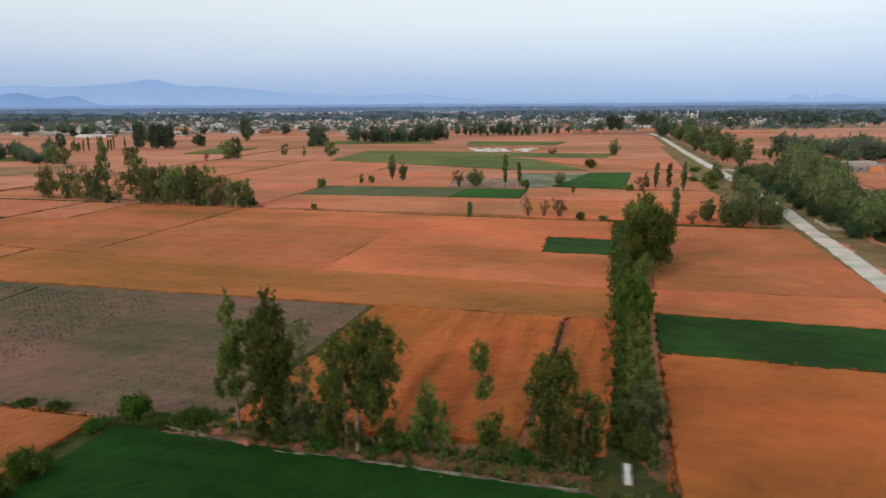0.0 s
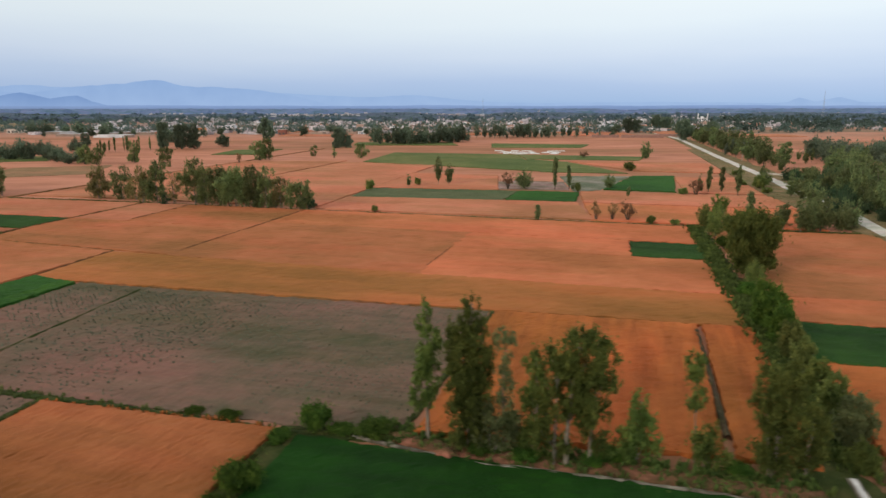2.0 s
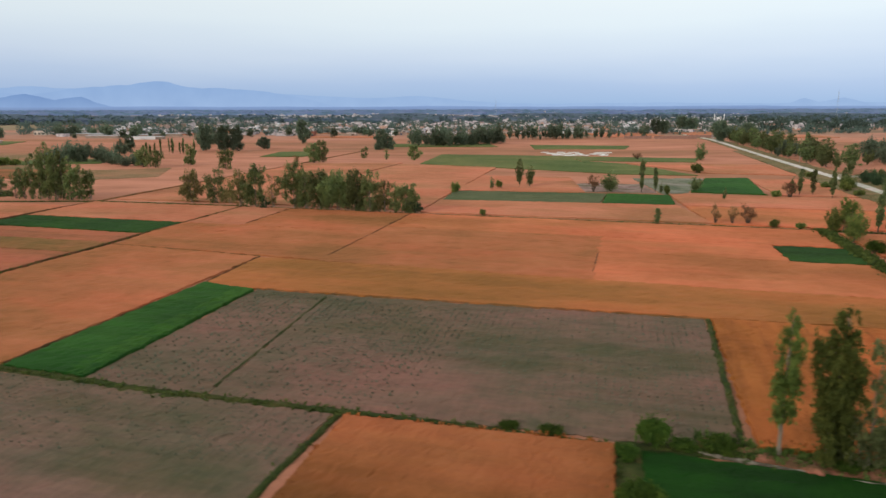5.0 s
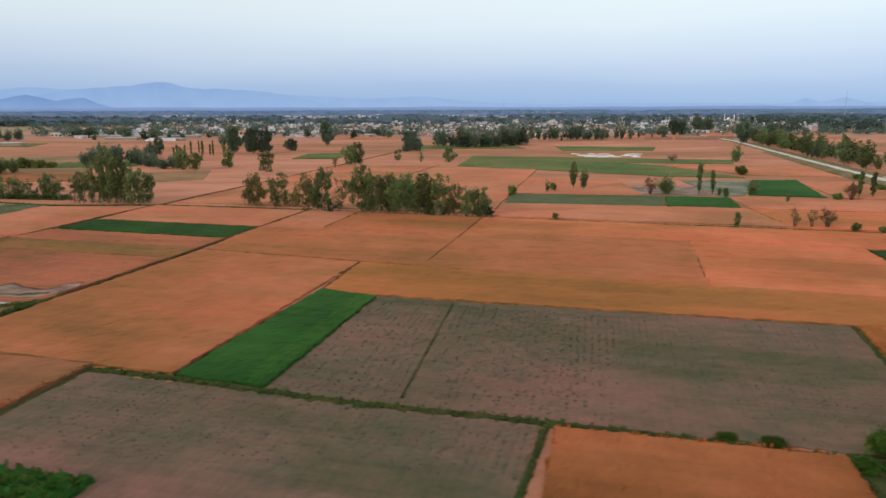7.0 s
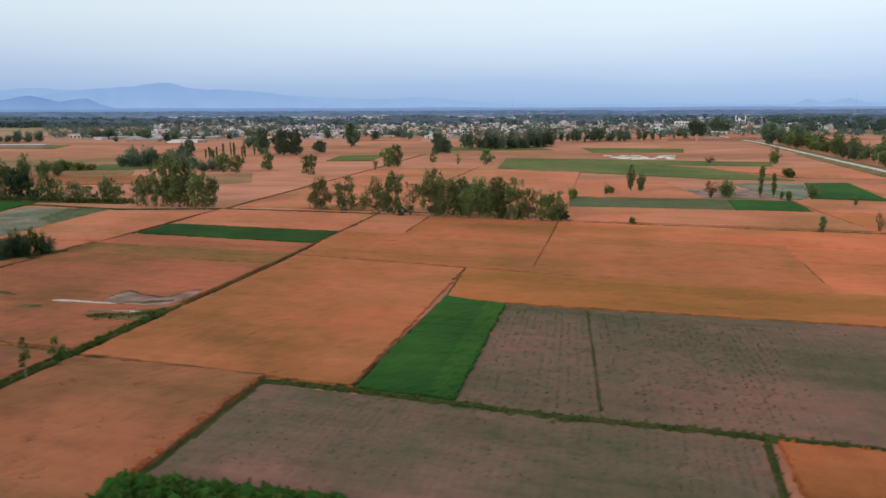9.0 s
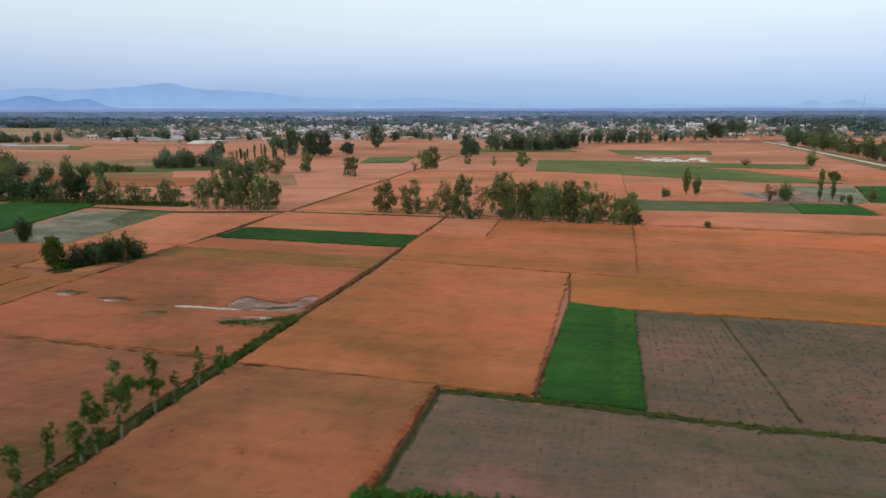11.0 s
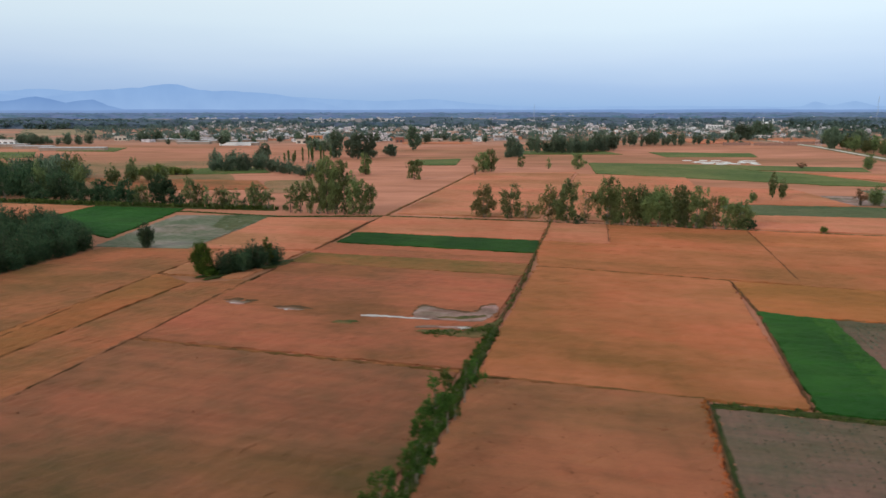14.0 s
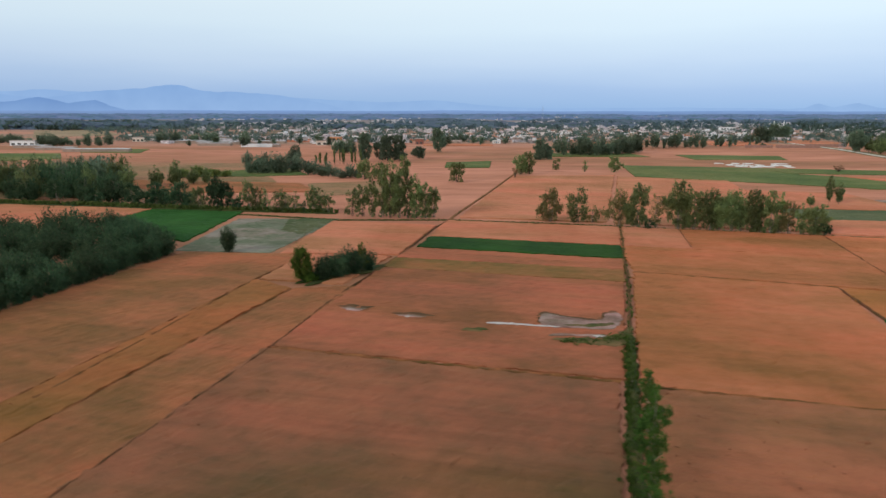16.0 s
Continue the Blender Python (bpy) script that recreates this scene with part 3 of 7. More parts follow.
def tree_parts(kind, lod, variant):
    key = (kind, lod, variant)
    if key in tree_meshes:
        return tree_meshes[key]
    rng = np.random.default_rng(abs(hash_of(kind)) + 31 * lod + 101 * variant)
    h, w = TREE_SIZE[kind]
    n, size = LODS[lod]
    verts, faces, clumps = [], [], []
    sides = (8, 6, 5)[lod]
    lean = rng.normal(0, 0.03, 2)

    def at_height(f):
        return Vector((lean[0] * h * f + 0.10 * math.sin(5 * f + variant), lean[1] * h * f + 0.10 * math.cos(4 * f + variant), h * f))

    def limb(f, ang, reach, rise, r0):
        a = at_height(f)
        d = Vector((math.cos(ang), math.sin(ang), 0))
        e = a + d * reach + Vector((0, 0, rise))
        m = a + d * reach * 0.45 + Vector((0, 0, rise * 0.35))
        tube(verts, faces, (a, m, e), (r0, r0 * 0.65, r0 * 0.2), max(4, sides - 2))
        return e

    if kind in ("gum", "thin", "broad", "grove"):
        # several leaders rise from the trunk to uneven heights, each set with ragged sprays
        r0 = {"gum": 0.095, "thin": 0.07, "broad": 0.22, "grove": 0.2}[kind]
        top = {"gum": 0.9, "thin": 0.9, "broad": 0.6, "grove": 0.55}[kind]
        tube(verts, faces, [at_height(f * top) - (Vector((0, 0, 0.2)) if f == 0 else Vector()) for f in (0, 0.14, 0.4, 0.7, 1.0)], [r0 * k for k in (1.35, 1.0, 0.8, 0.5, 0.12)], sides)
        leaders = {"gum": 8, "thin": 4, "broad": 12, "grove": 13}[kind]
        base = {"gum": 0.20, "thin": 0.22, "broad": 0.16, "grove": 0.08}[kind] * (1.0 if lod == 0 else 0.6)
        wide = {"gum": 0.40, "thin": 0.34, "broad": 0.44, "grove": 0.46}[kind]
        for i in range(leaders):
            ang = i * 2.4 + rng.uniform(-0.5, 0.5)
            out = w * wide * math.sqrt((i + 0.35) / leaders) * rng.uniform(0.75, 1.12)
            fall = (out / (w * 0.5)) ** 2
            tip = h * (1.0 - (0.30 if kind in ("gum", "thin") else 0.42) * fall) * rng.uniform(0.70 if lod else 0.80, 1.0)
            if i == 0:
                tip = h * 0.99
            foot = at_height(base + 0.18 * rng.uniform(0, 1))
            end = Vector((math.cos(ang) * out, math.sin(ang) * out, tip)) + at_height(0.5) * Vector((1, 1, 0))
            knee = foot.lerp(end, 0.45) + Vector((math.cos(ang), math.sin(ang), 0)) * out * 0.28
            tube(verts, faces, (foot, knee, end), (r0 * 0.5, r0 * 0.3, r0 * 0.06), 5 if lod == 0 else 3)
            sprays = {"gum": 9, "thin": 7, "broad": 7, "grove": 8}[kind]
            for q in range(sprays):
                f = (q + rng.uniform(0.3, 1.0)) / sprays
                pt = foot.lerp(knee, f * 2) if f < 0.5 else knee.lerp(end, f * 2 - 1)
                if pt.z < h * base:
                    continue
                k = w * (rng.uniform(0.045, 0.15) if lod == 0 else rng.uniform(0.08, 0.18)) * (1.1 - 0.35 * f)
                side = Vector((rng.normal(0, 0.07) * w, rng.normal(0, 0.07) * w, 0))
                clumps.append((pt + side, (k, k, k * (rng.uniform(1.0, 2.6) if lod == 0 else rng.uniform(0.8, 1.6)))))
        for q in range({"gum": 3, "thin": 1, "broad": 5, "grove": 12}[kind]):
            ang = rng.uniform(0, 6.28)
            out = w * rng.uniform(0.1, 0.36)
            k = w * rng.uniform(0.07, 0.14)
            clumps.append((Vector((math.cos(ang) * out, math.sin(ang) * out, h * rng.uniform(base + 0.04, base + 0.22))), (k, k, k)))
        n = int(n * {"gum": 1.0, "thin": 0.40, "broad": 1.05, "grove": 1.1}[kind])
    elif kind == "column":
        r0 = 0.12
        tube(verts, faces, [at_height(f) - (Vector((0, 0, 0.2)) if f == 0 else Vector()) for f in (0, 0.12, 0.4, 0.7, 0.95)], [r0 * k for k in (1.35, 1.0, 0.8, 0.5, 0.1)], sides)
        for i in range(18):
            f = 0.12 + 0.84 * (i + rng.uniform(0, 0.9)) / 18
            ang = i * 2.4
            out = w * 0.24 * math.sin(min(1.0, f * 1.1) * math.pi * 0.88) * rng.uniform(0.3, 1.2)
            e = limb(f * 0.9, ang, out, h * 0.06, r0 * 0.3)
            k = w * rng.uniform(0.12, 0.22)
            clumps.append((e, (k, k, k * rng.uniform(1.0, 2.0))))
        n = int(n * 0.5)
    elif kind == "round":
        r0 = 0.16
        tube(verts, faces, [at_height(f) - (Vector((0, 0, 0.2)) if f == 0 else Vector()) for f in (0, 0.1, 0.25, 0.45, 0.62)], [r0 * k for k in (1.4, 1.0, 0.85, 0.55, 0.25)], sides)
        for i in range(24):
            v = 0.22 + 0.74 * ((i + 0.5) / 24) ** 0.9
            ang = i * 2.39996 + rng.uniform(-0.4, 0.4)
            x = (v - 0.22) / 0.78
            out = w * 0.38 * math.sqrt(max(0.08, 1 - (1.75 * x - 0.72) ** 2)) * rng.uniform(0.6, 1.15)
            k = w * rng.uniform(0.10, 0.19)
            e = Vector((math.cos(ang) * out, math.sin(ang) * out, h * v * rng.uniform(0.9, 1.0)))
            a = at_height(min(0.6, 0.12 + 0.45 * v))
            tube(verts, faces, (a, a.lerp(e, 0.5) + Vector((0, 0, -0.04 * h)), e), (r0 * 0.42, r0 * 0.26, r0 * 0.08), 4)
            clumps.append((e, (k, k, k * rng.uniform(0.75, 1.2))))
        n = int(n * 0.8)
    elif kind == "bush":
        for i in range(13):
            ang = i * 2.4
            out = w * 0.38 * math.sqrt((i + 0.5) / 13)
            z = h * (0.30 + 0.5 * rng.uniform(0, 1) * (1 - out / w))
            k = w * rng.uniform(0.13, 0.21)
            e = Vector((math.cos(ang) * out, math.sin(ang) * out, z))
            tube(verts, faces, (Vector((e.x * 0.25, e.y * 0.25, -0.1)), e * 0.6, e), (0.06, 0.045, 0.02), 4)
            clumps.append((e, (k, k, min(z * 0.95, k))))
        n = int(n * 0.55)
    else:
        for i in range(14):
            ang = i * 2.4
            out = w * 0.4 * math.sqrt((i + 0.5) / 14)
            z = h * rng.uniform(0.4, 0.9)
            e = Vector((math.cos(ang) * out, math.sin(ang) * out, z))
            tube(verts, faces, (Vector((e.x * 0.12, e.y * 0.12, -0.1)), Vector((e.x * 0.5, e.y * 0.5, z * 0.6)), e), (0.08, 0.05, 0.02), 4)
            k = w * rng.uniform(0.1, 0.18)
            clumps.append((e, (k, k, k * 1.3)))
        n = int(n * 0.3)
    material = {"gum": M_LEAF_GUM, "thin": M_LEAF_GUM, "column": M_LEAF_OLIVE, "broad": M_LEAF_BROAD, "grove": M_LEAF_GROVE, "round": M_LEAF_BRIGHT, "bush": M_LEAF_BRIGHT if lod == 0 else M_LEAF_BROAD, "dry": M_LEAF_DRY}[kind]
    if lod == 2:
        material = M_LEAF_FAR_HAZED if kind != "dry" else M_LEAF_DRY
    if lod == 1 and kind in ("gum", "thin", "broad"):
        material = M_LEAF_OLIVE
    bark = M_BARK if kind in ("gum", "thin") else M_BARK_DARK
    tree_meshes[key] = (mesh_from("trunk", verts, faces, bark, True), quads_mesh("crown", leaf_cloud(rng, clumps, n, size * {"bush": 0.85, "dry": 0.6}.get(kind, 1.0), loose=lod > 0), material))
    return tree_meshes[key]


def hash_of(text):
    return sum(ord(ch) * (i + 3) for i, ch in enumerate(text))


TREE_WORDS = {
    "gum": ("gum_tree", "tall slender gum tree with pale trunk and clumped foliage", "tree"),
    "broad": ("shade_tree", "dark green broad-crowned tree at a field edge", "tree"),
    "grove": ("grove_tree", "dense dark green tree leafed down to the ground", "tree"),
    "round": ("mulberry_tree", "bright green round-crowned tree on a field bund", "tree"),
    "bush": ("bush", "leafy green bush growing on a field edge", "bush"),
    "column": ("poplar_tree", "narrow upright green poplar standing in the fields", "tree"),
    "thin": ("young_tree", "thin young tree with sparse light green foliage", "tree"),
    "dry": ("dry_shrub", "sparse reddish-brown shrub with thin twigs", "bush"),
}
tree_count = [0]


def tree(kind, x, y, h, w, lod=1, group="trees of the plain", label=""):
    name, words, cat = TREE_WORDS[kind]
    i = tree_count[0]
    tree_count[0] += 1
    trunk, crown = tree_parts(kind, lod, i % (4 if lod else 5))
    h0, w0 = TREE_SIZE[kind]
    ob = tagged(new(name), label or words, cat, group)
    ob.empty_display_size = 0.3
    ob.matrix_basis = pose(x, y, 0, 0, 0, (i * 137.5) % 360) @ Matrix.Diagonal((w / w0, w / w0, h / h0, 1))
    part_of(ob, "trunk", trunk)
    part_of(ob, "crown", crown)
    return ob


def trees(rows, lod, group):
    for kind, x, y, h, w in rows:
        if lod == 2 and kind in ("broad", "gum") and w > 8.5:
            # a wide crown is two or three stems that stand close together
            for k in range(3 if w > 10.1 else 2):
                tree(kind, x + (k - 0.8) * w * 0.30, y + R.normal(0, 1.5), h * (1.0 if k == 1 else R.uniform(0.55, 0.98)), w * R.uniform(0.52, 0.80), lod, group)
            continue
        tree(kind, x, y, h, w, lod, group)


def inside(x, y, poly):
    hit = False
    for (x0, y0), (x1, y1) in zip(poly, poly[1:] + poly[:1]):
        if (y0 > y) != (y1 > y) and x < (x1 - x0) * (y - y0) / (y1 - y0) + x0:
            hit = not hit
    return hit


def spots_in(poly, apart, most):
    """Spots in an outline, no two nearer than apart."""
    xs, ys = [p[0] for p in poly], [p[1] for p in poly]
    got = []
    for _ in range(most * 40):
        x, y = R.uniform(min(xs), max(xs)), R.uniform(min(ys), max(ys))
        if inside(x, y, poly) and all((x - a) ** 2 + (y - b) ** 2 > apart * apart for a, b in got):
            got.append((x, y))
            if len(got) >= most:
                break
    return got


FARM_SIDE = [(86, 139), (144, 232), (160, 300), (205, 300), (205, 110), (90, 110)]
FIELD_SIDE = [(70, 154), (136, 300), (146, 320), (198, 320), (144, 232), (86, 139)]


def wood(poly, apart, most, kinds, h, w, lod, group):
    for x, y in spots_in(poly, apart, most):
        k = R.uniform(0.50, 1.30)
        # heights are capped along the camera's sight lines to the farm and open field
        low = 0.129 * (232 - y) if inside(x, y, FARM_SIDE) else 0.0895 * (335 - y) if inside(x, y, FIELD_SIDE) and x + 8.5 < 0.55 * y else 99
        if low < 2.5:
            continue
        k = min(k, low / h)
        tree(kinds[int(R.integers(len(kinds)))], x, y, h * k, w * k * R.uniform(0.85, 1.15), lod, group)


def box(bm, x0, y0, z0, x1, y1, z1):
    m = Matrix.Translation(((x0 + x1) / 2, (y0 + y1) / 2, (z0 + z1) / 2)) @ Matrix.Diagonal((x1 - x0, y1 - y0, z1 - z0, 1))
    bmesh.ops.create_cube(bm, size=1, matrix=m)


def part(name, bm, material, parent, label=""):
    me = bpy.data.meshes.new(name)
    bm.to_mesh(me)
    bm.free()
    me.materials.append(material)
    return part_of(parent, name, me, label)


# ---- the land ----
n_side = 60
gv, gf = [], []
for j in range(n_side + 1):
    for i in range(n_side + 1):
        gv.append((-6000 + 12000 * i / n_side, -3000 + 9000 * j / n_side, 0))
for j in range(n_side):
    for i in range(n_side):
        k = j * (n_side + 1) + i
        gf.append((k, k + 1, k + n_side + 2, k + n_side + 1))
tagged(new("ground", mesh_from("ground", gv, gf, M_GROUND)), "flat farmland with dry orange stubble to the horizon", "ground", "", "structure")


def ridge(name, label, dist, peaks, material, seed):
    """A range of hills against the sky: a rough slope that rises to the crest line given by (x, height)."""
    xs = np.linspace(-5200, 5200, 420)
    crest = np.interp(xs, [p[0] for p in peaks], [p[1] for p in peaks])
    rng = np.random.default_rng(seed)
    rough = sum(rng.uniform(0.4, 1) * np.sin(xs * f + rng.uniform(0, 6.3)) / (f * 500) for f in (0.006, 0.011, 0.019, 0.034, 0.06))
    crest = np.maximum(crest * (1 + 0.16 * rough), -5)
    verts, faces = [], []
    for k, (back, lift) in enumerate(((-60, -0.1), (-30, 0.55), (0, 1.0), (40, -0.1))):
        verts += [(x, dist + back + 6 * math.sin(x * 0.02 + k), max(-5, c * lift)) for x, c in zip(xs, crest)]
    m = len(xs)
    for r in range(3):
        faces += [(r * m + i, r * m + i + 1, (r + 1) * m + i + 1, (r + 1) * m + i) for i in range(m - 1)]
    return tagged(new(name, mesh_from(name, verts, faces, material, True)), label, "mountains", "", "structure")


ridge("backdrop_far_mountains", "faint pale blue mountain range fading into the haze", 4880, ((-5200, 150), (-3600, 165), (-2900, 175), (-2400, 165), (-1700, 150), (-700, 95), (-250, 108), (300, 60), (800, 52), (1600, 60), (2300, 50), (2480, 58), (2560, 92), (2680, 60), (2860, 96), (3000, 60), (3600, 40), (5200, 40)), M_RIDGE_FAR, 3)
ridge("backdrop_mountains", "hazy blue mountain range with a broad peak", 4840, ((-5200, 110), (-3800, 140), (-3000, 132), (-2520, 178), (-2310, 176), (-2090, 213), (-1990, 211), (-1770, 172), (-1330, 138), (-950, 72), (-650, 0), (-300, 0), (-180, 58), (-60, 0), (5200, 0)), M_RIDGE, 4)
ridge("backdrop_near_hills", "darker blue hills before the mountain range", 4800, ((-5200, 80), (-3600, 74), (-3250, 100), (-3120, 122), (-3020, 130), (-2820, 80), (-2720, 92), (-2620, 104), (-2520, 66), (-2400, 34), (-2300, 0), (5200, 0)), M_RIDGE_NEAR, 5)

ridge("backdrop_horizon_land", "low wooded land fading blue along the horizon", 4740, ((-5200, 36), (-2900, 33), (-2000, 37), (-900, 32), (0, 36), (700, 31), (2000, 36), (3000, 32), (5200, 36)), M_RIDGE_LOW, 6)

# road on its bank, with a dusty verge
ROAD = [(48, 15), (58, 50), (67.2, 82), (76.2, 113), (81.0, 129.2), (89.3, 160.5), (96.4, 182.2), (108.0, 233), (117.0, 266), (132.2, 332), (148.5, 402), (168.5, 484), (187.5, 561), (203, 625), (222, 760), (240, 900)]
strip("verge", "dusty green verge beside a gravel road", [(x - 3.9, y + 1) for x, y in ROAD], 4.6, 0.14, M_VERGE, 3, "verge")
strip("verge", "dusty green verge beside a gravel road", [(x + 5.6, y - 1) for x, y in ROAD], 7.4, 0.12, M_VERGE, 3, "verge")
strip("road", "pale gravel road running straight between the fields", ROAD, 4.6, 0.30, M_ROAD, 2.5, "road", wander=0.03)

for c_ in ([(154, 469), (162.5, 469), (102.6, 228), (93.2, 227)], [(93.2, 227), (102.6, 228), (85.0, 152), (81.0, 152)]):
    tagged(field("verge", "rough olive-green grass strip between wheat and road", c_, 0.2, M_VERGE, 1.5, 0.5, gap=0.0), "", "verge", "", "structure")
wheat([(160, 272), (199, 279), (197, 230), (152, 222)], M_WHEAT_PINK, 2.4, "ripe wheat before a farmhouse in a wood")

# ---- crops, from the near southern fields northwards ----
wheat([(-141.5, 88.5), (-114.6, 81.7), (-142.5, -25), (-171.7, -25)], M_WHEAT_TAN, 1.0, "dull brownish wheat field with flattened patches")
field("seedling_field", "grey-brown field with rows of small seedlings", [(-113.9, 79.9), (-60.9, 65.5), (-85.0, -25), (-142.2, -25)], 0.10, M_GREY_SOUTH, 0.8, 0.5, gap=0.0)
fodder([(-121.3, 59.3), (-100.5, 55.5), (-121.4, -25), (-142.4, -25)], M_GREEN_BRIGHT, 0.6, "lush leafy green crop beside a seedling field", 0.7, rough=0.35)
wheat([(-59.2, 64.2), (-33.9, 58.3), (-55.6, -25), (-82.9, -25)], M_WHEAT_AMBER, 0.5, "bright orange wheat field with a ragged edge", 0.58, rough=0.07)
fodder([(-31.5, 57.8), (12.2, 45.5), (-6.4, -25), (-53.0, -25)], M_GREEN_DEEP, 0.8, "dark green fodder field beside a water channel", 0.35)
wheat([(26.2, 74.4), (58, 65.3), (32.6, -25), (-0.4, -25)], M_WHEAT_BRIGHT, 0.8, "bright orange wheat field beside a tree row", 0.55, rough=0.07)
fodder([(30.4, 90.5), (61.8, 82.2), (57.8, 65.9), (26.3, 75.2)], M_GREEN, 0.9)
wheat([(34.3, 102.9), (67.0, 96.8), (62.2, 82.7), (30.6, 91.0)], M_WHEAT_ROSE, 1.0, "pinkish ripe wheat in a narrow field")
wheat([(47.5, 161.0), (83.0, 153.6), (69.0, 97.2), (35.0, 103.3)], M_WHEAT, 1.1)
wheat([(-10.0, 94.9), (17.0, 88.6), (6.2, 54.0), (-20.4, 58.4)], M_WHEAT_LINED, 0.8, "bright orange wheat field behind young trees", 0.5, rough=0.07)
wheat([(18.0, 88.4), (24.3, 87.2), (13.9, 51.8), (7.6, 53.7)], M_WHEAT_LINED, 0.8, "bright orange wheat strip along a ditch", 0.5, rough=0.07)
field("seedling_field", "grey soil field dotted with rows of young plants", [(-81.4, 112.4), (-68.5, 109.2), (-75.1, 70.1), (-90.9, 74.6)], 0.10, M_GREY, 0.8, 0.5, gap=0.0)
field("seedling_field", "wide grey-brown seedling field with faint rows", [(-68.5, 109.2), (-11.0, 95.8), (-22.0, 57.6), (-75.1, 70.1)], 0.10, M_GREY, 0.9, 0.5, gap=0.0)
fodder([(-91.8, 116.3), (-81.8, 111.6), (-91.0, 75.0), (-102.6, 78.4)], M_GREEN_BRIGHT, 0.8, "bright green fodder strip between wheat and seedlings", 0.45, gap=-0.1)
fodder([(-84.6, 112.9), (-81.9, 111.7), (-91.1, 75.2), (-94.4, 76.2)], M_GREEN_LIME, 0.8, "brighter yellowish-green fodder along the strip's edge", 0.50, gap=0.0)
wheat([(-124.9, 149.7), (-87.9, 137.1), (-103.4, 79.4), (-141.0, 89.8)], M_WHEAT, 1.1, "wide golden-orange wheat field")
wheat([(-112.3, 207.6), (-96.5, 203.4), (-102.3, 175.2), (-119.6, 179.4)], M_WHEAT_PINK, 1.3)
wheat([(-95.9, 203.2), (-58.9, 193.2), (-66.3, 164.2), (-101.7, 174.6)], M_WHEAT, 1.3)
wheat([(-119.8, 178.8), (-66.4, 163.8), (-74.2, 134.0), (-124.2, 151.0)], M_WHEAT, 1.3)
wheat([(-58.2, 193.0), (43.6, 165.4), (39.0, 143.9), (-63.6, 172.0)], M_WHEAT_ROSE, 1.4)
wheat([(-63.8, 171.8), (-11.6, 157.4), (-22.6, 117.8), (-74.6, 133.2)], M_WHEAT, 1.3)
wheat([(-11.2, 157.4), (23.6, 147.6), (19.8, 131.6), (-16.2, 141.4)], M_WHEAT_ROSE, 1.3)
wheat([(-16.3, 141.0), (35.2, 127.2), (28.6, 103.6), (-22.3, 117.4)], M_WHEAT_ROSE, 1.2)
wheat([(-87.2, 136.6), (28.3, 103.2), (24.4, 87.9), (-91.4, 114.9)], M_WHEAT_OCHRE, 1.2, "ochre wheat in a long narrow field")
fodder([(24.2, 146.8), (38.8, 142.9), (35.0, 128.0), (20.2, 131.5)], M_GREEN, 1.2, "small dark green fodder plot inside wheat")
# west of the bushy ditch
fodder([(-170.2, 191.9), (-119.9, 179.0), (-123.3, 163.8), (-173.3, 177.4)], M_GREEN, 1.2, "long dark green fodder strip inside wheat")
wheat([(-165.2, 219.6), (-113.2, 207.6), (-120.0, 180.2), (-169.6, 193.2)], M_WHEAT_PINK, 1.4)
wheat([(-174.6, 176.6), (-123.6, 162.8), (-126.6, 152.6), (-177.6, 165.0)], M_WHEAT_RED, 1.2)
wheat([(-177.8, 164.6), (-126.7, 152.4), (-129.6, 142.0), (-180.3, 154.8)], M_WHEAT_OLIVE, 1.2, "olive-ochre wheat in a thin band")
wheat([(-180.2, 154.4), (-129.7, 141.6), (-142.8, 91.8), (-192.5, 104.4)], M_WHEAT_RED, 1.0, "reddish wheat field with wet patches", 0.32)
wheat([(-193.3, 102.8), (-144.2, 89.8), (-173.2, -25), (-225.6, -25)], M_WHEAT_BROWN, 0.9, "dull brownish wheat field near a ditch")
wheat([(-196.8, 136.4), (-184.4, 138.0), (-225.4, -25), (-240.4, -25)], M_WHEAT_DULL, 1.0, "brownish wheat in a narrow strip")
wheat([(-206.0, 143.6), (-197.2, 136.6), (-241.0, -25), (-245.4, -25)], M_WHEAT_GOLD, 1.0, "dull ochre wheat in a narrow strip")
wheat([(-231.0, 169.8), (-200.4, 168.2), (-246.0, -25), (-285.4, -25)], M_WHEAT_DULL, 1.2, "broad brownish-orange wheat field below a grove")
wheat([(-200.2, 168.0), (-179.5, 166.0), (-187.4, 140.4), (-205.0, 144.4)], M_WHEAT_PINK, 1.2)
wheat([(-201.4, 218.2), (-168.8, 211.0), (-177.6, 168.4), (-206.6, 170.0)], M_WHEAT_PINK, 1.3)
field("pale_field", "pale green stubble field with whitish bare soil", [(-233.6, 224.0), (-200.4, 223.6), (-209.6, 170.6), (-234.6, 173.2)], 0.12, M_GREY_PALE, 1.2, 0.4)
field("fodder_field", "thin grey-green crop on half a stubble field", [(-217, 223.4), (-201.4, 223.0), (-206.4, 194), (-214.5, 203)], 0.2, M_GREEN_GREY, 1.2, 0.4)
fodder([(-270.5, 243.0), (-236.2, 237.6), (-236.4, 184.5), (-273.5, 211.4)], M_GREEN_BRIGHT, 1.3, "green fodder field beside a tree row")
wheat([(-340, 257.5), (-271.6, 244.0), (-274.6, 212.2), (-340, 190)], M_WHEAT_PINK, 2.0)
field("pale_field", "dry olive-brown stubble between tree belts", [(-430, 470), (-292, 452), (-236, 302), (-400, 262)], 0.14, M_DRY_OLIVE, 4, 0.4)
